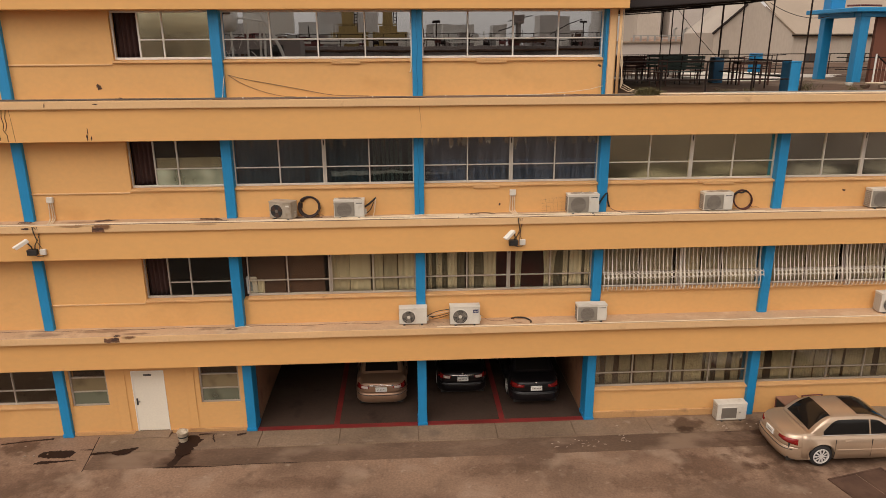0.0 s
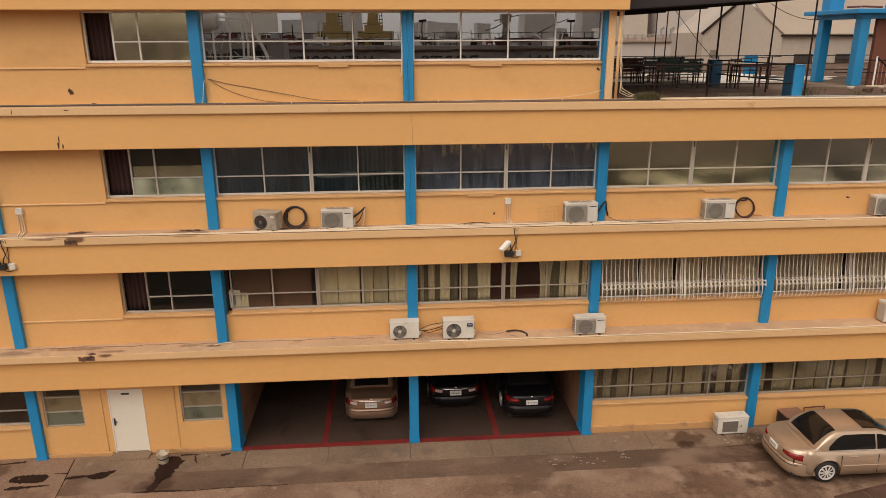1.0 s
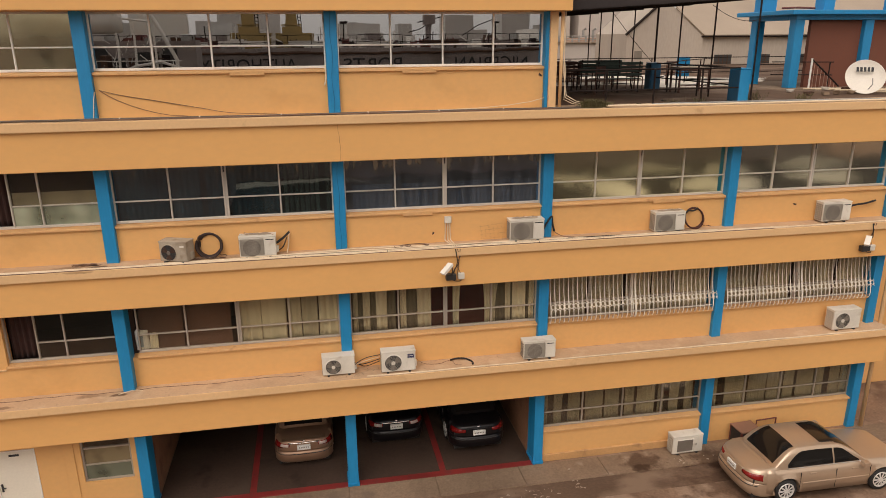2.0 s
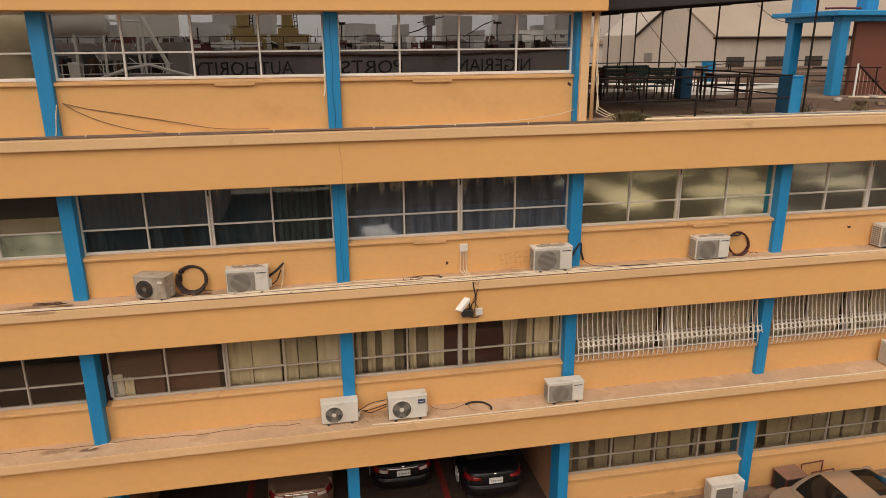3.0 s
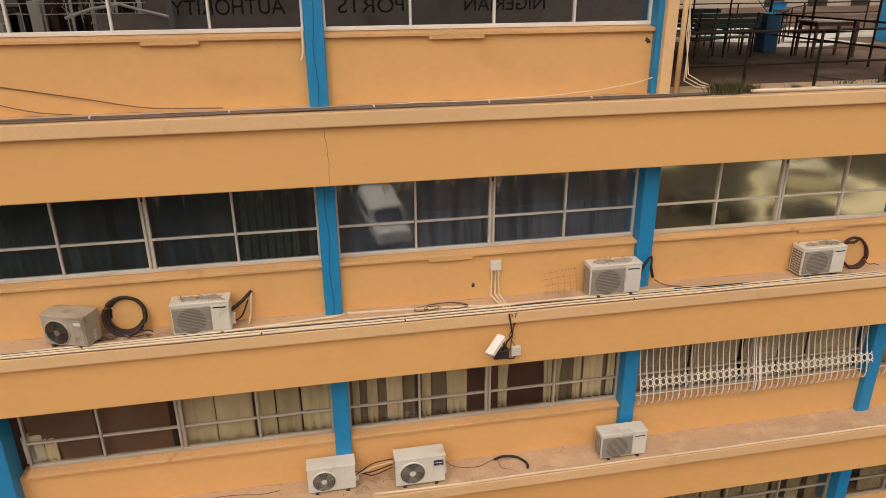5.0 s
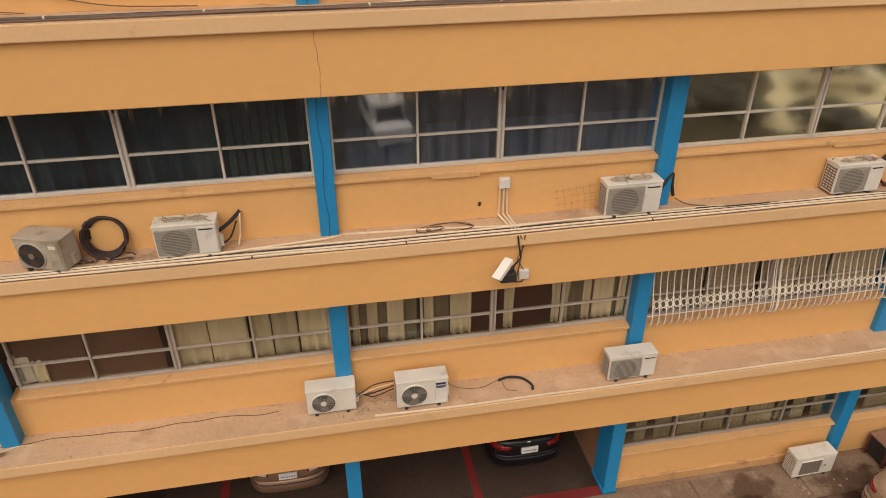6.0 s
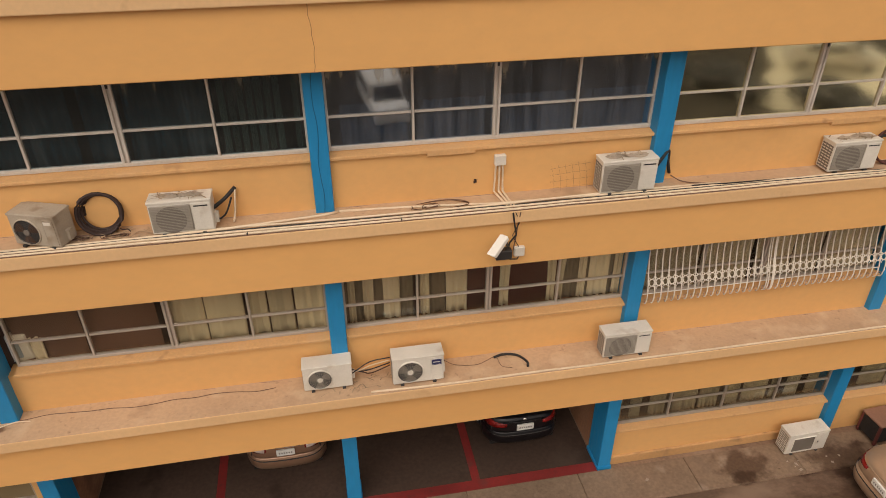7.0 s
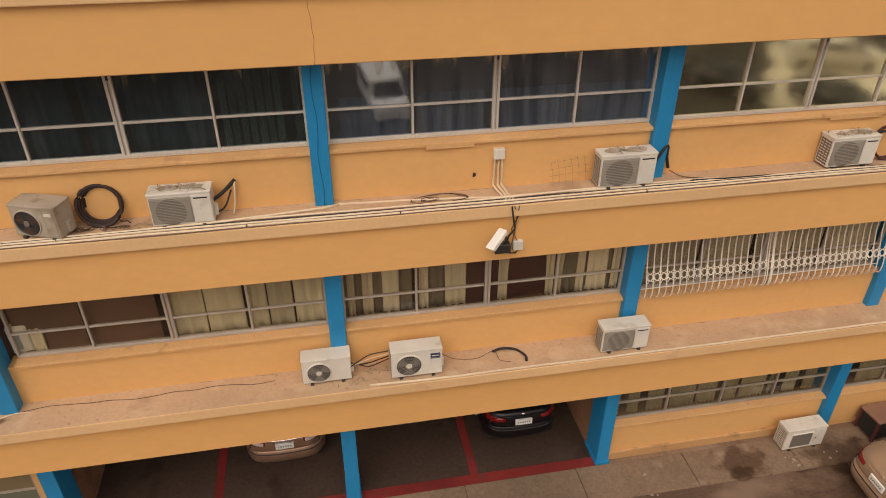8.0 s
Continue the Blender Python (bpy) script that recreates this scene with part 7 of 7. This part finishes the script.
def streak(pts, seed, mat, label, category="stain", rag=0.35, z=0.010):
    """A ragged flat streak along (x, y, half width) stations."""
    rnd = random.Random(seed)
    line = []
    for (xa, ya, wa), (xb, yb, wb) in zip(pts, pts[1:]):
        n = max(3, int(math.hypot(xb - xa, yb - ya) / 0.05))
        line += [(xa + (xb - xa) * k / n, ya + (yb - ya) * k / n, wa + (wb - wa) * k / n) for k in range(n)]
    line.append(pts[-1])
    bm = bmesh.new()
    rows = []
    for k, (x, y, w) in enumerate(line):
        xa, ya, _ = line[max(0, k - 1)]
        xb, yb, _ = line[min(len(line) - 1, k + 1)]
        d = math.hypot(xb - xa, yb - ya) or 1.0
        nx, ny = -(yb - ya) / d, (xb - xa) / d
        u, v = w * (1 + rnd.uniform(-rag, rag)), w * (1 + rnd.uniform(-rag, rag))
        rows.append([bm.verts.new((x + nx * u, y + ny * u, h)) for h in (0.0, 0.003)] + [bm.verts.new((x - nx * v, y - ny * v, h)) for h in (0.003, 0.0)])
    for p, q in zip(rows, rows[1:]):
        for k in range(3):
            bm.faces.new((p[k], p[k + 1], q[k + 1], q[k]))
    bm.faces.new(rows[0]), bm.faces.new(rows[-1][::-1])
    ob = solid("stain" if mat is PUDDLE else "scrape", bm, mat, label, category, "marks on the yard floor")
    ob.location = (0, 0, z)


WET = "oil-dark wet streak on the worn concrete"
streak([(-11.42, 18.98, 0.05), (-11.3, 19.06, 0.17), (-10.9, 19.06, 0.20), (-10.6, 19.05, 0.22), (-10.42, 19.0, 0.12)], 1, PUDDLE, WET, rag=0.15, z=0.003)
streak([(-11.36, 18.60, 0.03), (-11.2, 18.64, 0.08), (-10.9, 18.66, 0.06), (-10.2, 18.72, 0.012)], 2, PUDDLE, WET, z=0.003)
streak([(-10.3, 19.26, 0.012), (-9.9, 19.24, 0.03)], 3, PUDDLE, WET, z=0.003)
streak([(-9.86, 18.95, 0.04), (-9.55, 19.02, 0.06), (-9.3, 19.03, 0.025), (-9.1, 18.98, 0.13), (-8.85, 19.04, 0.14), (-8.7, 19.14, 0.10), (-8.56, 19.24, 0.03)], 4, PUDDLE, WET, rag=0.25, z=0.034)
streak([(-7.05, 19.82, 0.10), (-7.08, 19.6, 0.36), (-7.08, 19.4, 0.34), (-7.12, 19.2, 0.28), (-7.12, 18.95, 0.24), (-7.0, 18.74, 0.12)], 5, PUDDLE, WET, rag=0.14, z=0.034)
streak([(-7.15, 18.9, 0.14), (-7.2, 18.6, 0.10), (-7.3, 18.3, 0.12), (-7.34, 18.2, 0.04)], 6, PUDDLE, WET, rag=0.2, z=0.006)
streak([(-7.76, 18.16, 0.012), (-7.3, 18.19, 0.05), (-6.9, 18.18, 0.04), (-6.2, 18.14, 0.014), (-5.2, 18.19, 0.012), (-3.5, 18.20, 0.010)], 7, PUDDLE, WET, z=0.004)
streak([(-6.9, 19.86, 0.04), (-6.6, 19.88, 0.03), (-6.35, 19.85, 0.015)], 8, PUDDLE, WET, z=0.034)
streak([(-6.45, 19.82, 0.02), (-6.4, 19.6, 0.03), (-6.3, 19.4, 0.012)], 9, PUDDLE, WET, z=0.034)
streak([(-5.7, 19.75, 0.05), (-5.5, 19.82, 0.05), (-5.42, 19.85, 0.02)], 10, PUDDLE, WET, z=0.034)
streak([(-12.9, 19.72, 0.03), (-12.2, 19.84, 0.03), (-11.4, 19.94, 0.04)], 12, PUDDLE, WET, z=0.003)
streak([(-10.02, 19.95, 0.012), (-9.92, 19.2, 0.014), (-9.84, 18.7, 0.012), (-9.77, 18.1, 0.010)], 13, PUDDLE, "dark open joint across the concrete", "joint", z=0.003)
rnd = random.Random(31)
for k, (x, y) in enumerate(((4.85, 18.86), (4.95, 18.80), (5.05, 18.62), (5.2, 18.52), (5.35, 18.46), (5.0, 18.5), (5.55, 18.7), (4.3, 18.75), (4.1, 18.68), (4.2, 18.5), (6.3, 19.02), (6.42, 19.0), (6.36, 18.86), (6.3, 18.72), (6.42, 18.68), (5.7, 18.55))):
    a, l = rnd.uniform(-0.9, 0.9), rnd.uniform(0.03, 0.09)
    streak([(x - l * math.cos(a), y - l * math.sin(a), 0.006), (x, y + 0.02, rnd.uniform(0.012, 0.03)), (x + l * math.cos(a), y + l * math.sin(a), 0.004)], 50 + k, SCRAPE, "pale scrape mark on the gutter concrete", "scrape", z=0.006)

bucket = thing("bucket", (-7.3, 19.55, 0.035), "stained white plastic bucket with a wire handle", "bucket")
part("pail", smooth(lathe(bmesh.new(), [(0.13, 0), (0.17, 0.30), (0.18, 0.31), (0.165, 0.31), (0.125, 0.02), (0.001, 0.02)], (0, 0, 0), "z", 24)), BUCKET, bucket)
part("band", lathe(bmesh.new(), [(0.153, 0.14), (0.158, 0.15), (0.158, 0.18), (0.153, 0.19)], (0, 0, 0), "z", 24), DARK, bucket)
part("handle", rods(0.005, [(0.17 * math.cos(a * math.pi / 8), -0.02, 0.30 + 0.14 * math.sin(a * math.pi / 8)) for a in range(9)], sides=5), PIPE_GREY, bucket)

cover = thing("drain_cover", (12.45, 16.1, 0.0), "rusty square metal drain cover in the yard", "drain cover", turn=13)
part("plate", bevelled(-0.85, 0.05, -0.7, 0.5, -0.01, 0.012, 0.004, 1), RUST, cover)
part("plate", bevelled(0.08, 0.95, -0.7, 0.5, -0.01, 0.016, 0.004, 1), RUST, cover)
for d in ((-0.9, 1.0, -0.75, -0.70, -0.01, 0.03), (-0.9, 1.0, 0.50, 0.55, -0.01, 0.03), (-0.9, -0.85, -0.70, 0.50, -0.01, 0.03), (0.95, 1.0, -0.70, 0.50, -0.01, 0.03)):
    part("rim", bevelled(*d, 0.005, 1), RUST, cover)

tb = thing("low_table", (12.2, 19.75, 0.03), "low wooden table with a dark red frame by the wall", "table", turn=3)
part("tabletop", bevelled(-0.42, 0.30, -0.28, 0.30, 0.56, 0.60, 0.01, 1), material("worn tan board", (0.27, 0.14, 0.09), 0.7, grain=0.2), tb)
for x in (-0.38, 0.26):
    for y in (-0.24, 0.26):
        part("leg", bevelled(x - 0.03, x + 0.03, y - 0.03, y + 0.03, 0, 0.56, 0.006, 1), REDMETAL, tb)
part("front_panel", bevelled(-0.36, 0.24, -0.262, -0.24, 0.08, 0.54, 0.006, 1), BLACK, tb, "black front panel")
part("end_panel", bevelled(-0.402, -0.385, -0.22, 0.24, 0.08, 0.54, 0.006, 1), BLACK, tb, "black end panel")
part("side_frame", rods(0.025, [(0.45, 0.2, 0.0), (0.45, 0.2, 0.62), (1.15, 0.2, 0.62), (1.15, 0.2, 0.0)]), REDMETAL, tb)
part("side_frame", rods(0.025, [(0.45, -0.2, 0.0), (0.45, -0.2, 0.62), (1.15, -0.2, 0.62), (1.15, -0.2, 0.0)]), REDMETAL, tb)

# ---- harbour side behind the camera ----
ship = thing("ship", (4.0, -26.4, -1.6), "dark moored ship with large painted lettering", "ship")
bm = bmesh.new()
sec = [(-40, 13.4), (-24, 13.2), (-10, 13.0), (6, 13.0), (16, 12.9), (30, 13.3), (48, 14.5)]
a = [bm.verts.new((x, 0, z)) for x, z in sec] + [bm.verts.new((x, 0.3, 0)) for x, z in sec[::-1]]
b = [bm.verts.new((v.co.x, -16, v.co.z)) for v in a]
bm.faces.new(a), bm.faces.new(b[::-1])
for k in range(len(a)):
    j = (k + 1) % len(a)
    bm.faces.new((a[k], b[k], b[j], a[j]))
part("hull", bm, HULL, ship)
part("rubbing_strake", rods(0.12, [(-40, 0.1, 12.75), (6, 0.1, 12.55), (48, 0.1, 13.4)]), RUST, ship)
for word, x, sx in (("NIGERIAN", 19.7 - 4, 0.96), ("PORTS", 8.05 - 4, 1.12), ("AUTHORITY", -1.3 - 4, 0.92)):
    cu = bpy.data.curves.new("lettering", "FONT")
    cu.body, cu.size, cu.extrude = word, 1.6, 0.02
    cu.space_character = 1.0
    cu.materials.append(INK)
    ob = new("lettering", cu)
    ob.parent = ship
    ob.matrix_basis = pose(x, 0.06, 11.02, 90, 0, 180) @ Matrix.Diagonal((sx, 1, 1, 1))
    tagged(ob, "dark painted capital letters")
for x in range(-38, 46, 2):
    part("rail_post", boxes((x - 0.03, x + 0.03, -0.5, -0.44, 12.9, 14.1)), IRON, ship)
for z in (13.5, 14.1):
    part("rail", rods(0.03, [(-38, -0.47, z), (45, -0.47, z)]), IRON, ship)
for x in (-9.6, -5.7):
    c = part("crane_pedestal", boxes((x - 0.5, x + 0.5, -5.6, -4.6, 12.9, 21)), YELLOW, ship, "yellow crane column")
    part("platform", boxes((x - 0.9, x + 0.9, -5.9, -4.3, 15.0, 15.1)), YELLOW, c)
    part("base", boxes((x - 1.5, x + 2.0, -6.8, -3.6, 12.9, 14.3), (x - 0.8, x + 0.9, -6.0, -4.2, 14.3, 14.9)), YELLOW, c)
    part("ladder", rods(0.04, *[[(x + dx, -4.5, 14.3), (x + dx, -4.5, 18)] for dx in (0.62, 0.9)], *[[(x + 0.62, -4.5, 14.5 + 0.3 * k), (x + 0.9, -4.5, 14.5 + 0.3 * k)] for k in range(12)], sides=4), IRON, c)
    for sx in (-1, 1):
        cg = rods(0.045, *[[(x + sx * 0.62, -4.4, z), (x + sx * 1.4, -4.4, z)] for z in (16.4, 16.8, 17.2)], *[[(x + sx * d, -4.4, 16.4), (x + sx * d, -4.4, 17.2)] for d in (0.62, 0.9, 1.15, 1.4)], sides=4)
        part("lamp_cage", cg, SHIP_WHITE, c, "white lamp cage")
part("deck_house", boxes((18, 34, -12, -4, 12.9, 14.6)), SHIP_WHITE, ship)
part("mast", rods(0.3, [(7.4, -6, 12.9), (7.4, -6, 15.4)]), HULL, ship)
part("crow_nest", boxes((6.9, 7.9, -6.6, -5.4, 15.1, 15.9)), HULL, ship)
part("cross_arm", rods(0.05, [(6.3, -6, 15.3), (8.8, -6, 15.8)]), IRON, ship)
part("deck_crane", rods(0.05, [(5.4, -6, 14.4), (6.5, -6, 14.7), (7.4, -6, 15.2)]), IRON, ship)
part("jib", rods(0.045, [(10.5, -5, 14.0), (12.3, -5, 15.0), (13.6, -5, 15.5)]), IRON, ship)
for x in (-20.5, -1.0, 13.3, 24.0):
    part("lamp_mast", rods(0.06, [(x, -3, 12.9), (x, -3, 15.2)]), IRON, ship)
    part("floodlight", boxes((x - 0.35, x + 0.35, -3.2, -2.9, 15.1, 15.3)), IRON, ship)
rnd = random.Random(3)
for k in range(130):
    x, w, h = rnd.uniform(-36, 42), rnd.uniform(0.15, 1.3), rnd.uniform(0.15, 1.0) * rnd.uniform(0.5, 1.3)
    part("deck_gear", boxes((x, x + w, -7.0 - rnd.random() * 3, -3.0 - rnd.random() * 2, 12.9, 13.1 + h)), rnd.choice((HULL, RUST, PIPE_GREY, PIPE_GREY, HULL, REDMETAL, SHIP_WHITE)), ship)
for k in range(26):
    x = rnd.uniform(-34, 40)
    part("vent_pipe", rods(rnd.uniform(0.03, 0.07), [(x, -3.5, 12.9), (x, -3.5, 13.8 + rnd.random() * 1.2)], sides=5), rnd.choice((IRON, SHIP_WHITE, RUST)), ship)
for x0 in range(-36, 40, 6):
    part("bulwark_panel", boxes((x0, x0 + rnd.uniform(2.5, 5.5), -1.4, -1.3, 13.3, 13.55 + 0.3 * rnd.random())), rnd.choice((SHIP_WHITE, HULL, RUST)), ship)
for k in range(90):
    x, y, z = rnd.uniform(-34, 40), rnd.uniform(-3.0, -1.6), rnd.uniform(13.0, 13.5)
    if k % 3 == 0:
        part("boom", rods(rnd.uniform(0.03, 0.06), [(x, y, z), (x + rnd.uniform(-1.6, 1.6), y - 0.3, z + rnd.uniform(0.1, 1.0))], sides=5), rnd.choice((IRON, RUST, SHIP_WHITE, IRON)), ship)
    elif k % 3 == 1:
        part("winch", lathe(bmesh.new(), [(0.05, -0.3), (0.32, -0.3), (0.32, -0.22), (0.16, -0.2), (0.16, 0.2), (0.32, 0.22), (0.32, 0.3), (0.05, 0.3)], (x, y, z + 0.05), "x", 12), rnd.choice((IRON, RUST, REDMETAL)), ship)
    else:
        part("locker", bevelled(x, x + rnd.uniform(0.4, 1.6), y - 0.5, y, 12.9, z + rnd.uniform(0.0, 0.5), 0.05, 1), rnd.choice((RUST, REDMETAL, HULL, IRON, SHIP_WHITE)), ship)
boat = thing("work_boat", (-12.9, -13.0, -1.1), "white work vessel with a lifeboat and davits", "boat")
part("hull", boxes((-9, 6, -8, 0, 0, 9.6)), HULL, boat)
part("deck_house", boxes((-12, 4.5, -7, -4.5, 9.6, 13.2)), HULL, boat)
# dark blocks on the deck house draw the shaded recesses below the lifeboat
for k, (x, w) in enumerate(((-6.2, 1.0), (-3.9, 0.7), (-2.4, 0.9), (0.4, 1.5), (2.2, 1.0))):
    part("doorway", boxes((x, x + w, -4.55, -4.4, 9.8, 12.7 - 0.3 * (k % 2))), DARK, boat, "dark block standing for a shaded recess")
bm = lathe(bmesh.new(), [(0.05, -6.2), (0.7, -6.0), (0.95, -5), (1.0, -2), (1.0, 0.0), (0.9, 0.35), (0.05, 0.4)], (0.0, -1.0, 14.62), "x", 24)
part("lifeboat", smooth(bm), SHIP_WHITE, boat, "white lifeboat")
part("fender", rods(0.07, [(-6, 0.0, 14.95), (-3, 0.03, 15.0), (0.3, 0.0, 15.0)]), RUST, boat, "dark rubbing strip")
part("lifeline", rods(0.03, [(-5.5, 0.05, 14.5), (-4.2, 0.06, 14.35), (-3.0, 0.05, 14.55)], sides=4), IRON, boat)
part("davit", rods(0.13, [(2.3, -0.6, 16.6), (2.25, -0.5, 15.7), (2.4, -0.5, 14.9), (3.0, -0.5, 13.8), (3.5, -0.5, 12.7), (3.8, -0.6, 11.9), (3.7, -0.6, 9.6)], sides=8), SHIP_WHITE, boat, "curved white davit arm")
part("beam", rods(0.09, [(0.6, -0.6, 14.6), (2.5, -0.6, 14.45)]), SHIP_WHITE, boat)
part("upper_hull", boxes((0.5, 4.3, -3.5, -3.0, 13.6, 15.3)), SHIP_WHITE, boat)
part("upper_rail", rods(0.05, [(0.5, -2.9, 15.35), (2.6, -2.9, 15.2), (4.4, -2.9, 15.6)]), IRON, boat)
for x in (-1.6, 0.1, 1.2, 2.15, 2.45):
    part("post", rods(0.08, [(x, -0.7, 9.6), (x, -0.7, 13.7 if x < 1 else 14.3)]), SHIP_WHITE, boat)
for k in range(9):
    part("rail_post", rods(0.03, [(-6 + k * 1.2, -0.2, 9.6), (-6 + k * 1.2, -0.2, 11.9)], sides=4), SHIP_WHITE, boat)
for z in (11.3, 11.9):
    part("rail", rods(0.03, [(-6, -0.2, z), (4.2, -0.2, z)], sides=4), SHIP_WHITE, boat)
bow = [(0.0, 0.3, 11.1), (1.4, 0.3, 11.6), (2.9, 0.3, 11.85), (4.2, 0.3, 11.45), (5.4, 0.2, 11.1)]
part("bulwark", rods(0.10, bow), SHIP_WHITE, boat, "curved white bow rail")
part("bow_plate", boxes((1.5, 5.2, 0.0, 0.1, 9.6, 11.3)), HULL, boat)
rnd = random.Random(8)
for k in range(34):
    x, z = rnd.uniform(-1.2, 3.8), rnd.uniform(10.8, 13.2)
    part("lattice", rods(rnd.uniform(0.014, 0.032), [(x, -0.9, z), (x + rnd.uniform(-0.5, 0.7), -0.9, z + rnd.uniform(-1.0, 1.0))], sides=4), rnd.choice((SHIP_WHITE, SHIP_WHITE, PIPE_GREY, RUST)), boat)
for k in range(22):
    x = rnd.uniform(-6, 4)
    part("deck_gear", boxes((x, x + rnd.uniform(0.1, 0.6), -2.5, -1.2, 9.6, rnd.uniform(10.6, 12.4))), rnd.choice((IRON, RUST, PIPE_GREY, SHIP_WHITE, DARK)), boat)
rnd = random.Random(5)
for k in range(64):
    x, d, w, h = rnd.uniform(-330, 420), rnd.uniform(300, 520), rnd.uniform(8, 24), rnd.uniform(13, 26)
    if k % 9 == 0:
        h += 20
    solid("tower_block", boxes((x, x + w, -d - 20, -d, 0, h)), CITY, "hazy far city block beyond the harbour", "building", "far city blocks beyond the harbour")

# ---- cut-off lettering high on the top slab edge ----
sign = thing("wall_sign", (-9.6, FAS_Y, 13.0), "row of plain grey bars of lettering on the slab edge", "sign")
for k, w in enumerate((0.22, 0.26, 0.2, 0.26, 0.12, 0.26, 0.24, 0.28, 0.2)):
    part("letter_bar", bevelled(k * 0.38, k * 0.38 + w, -0.02, 0.0, 0, 0.4, 0.004, 1), PIPE_GREY, sign)

# ---- pavement slabs along the wall ----
pave = tagged(new("pavement"), "row of worn concrete slabs along the wall", "pavement", kind="structure")
rnd = random.Random(9)
slab = mesh_of("slab", bevelled(0.006, 2.464, 0.006, 0.91, -0.05, 0.03, 0.008, 1), SLAB)
for k in range(11):
    ob = new("slab", slab)
    ob.parent = pave
    ob.matrix_basis = pose(-9.88 + 2.47 * k, 19.055, rnd.uniform(-0.004, 0.002), rnd.uniform(-0.2, 0.2), rnd.uniform(-0.15, 0.15), 0)
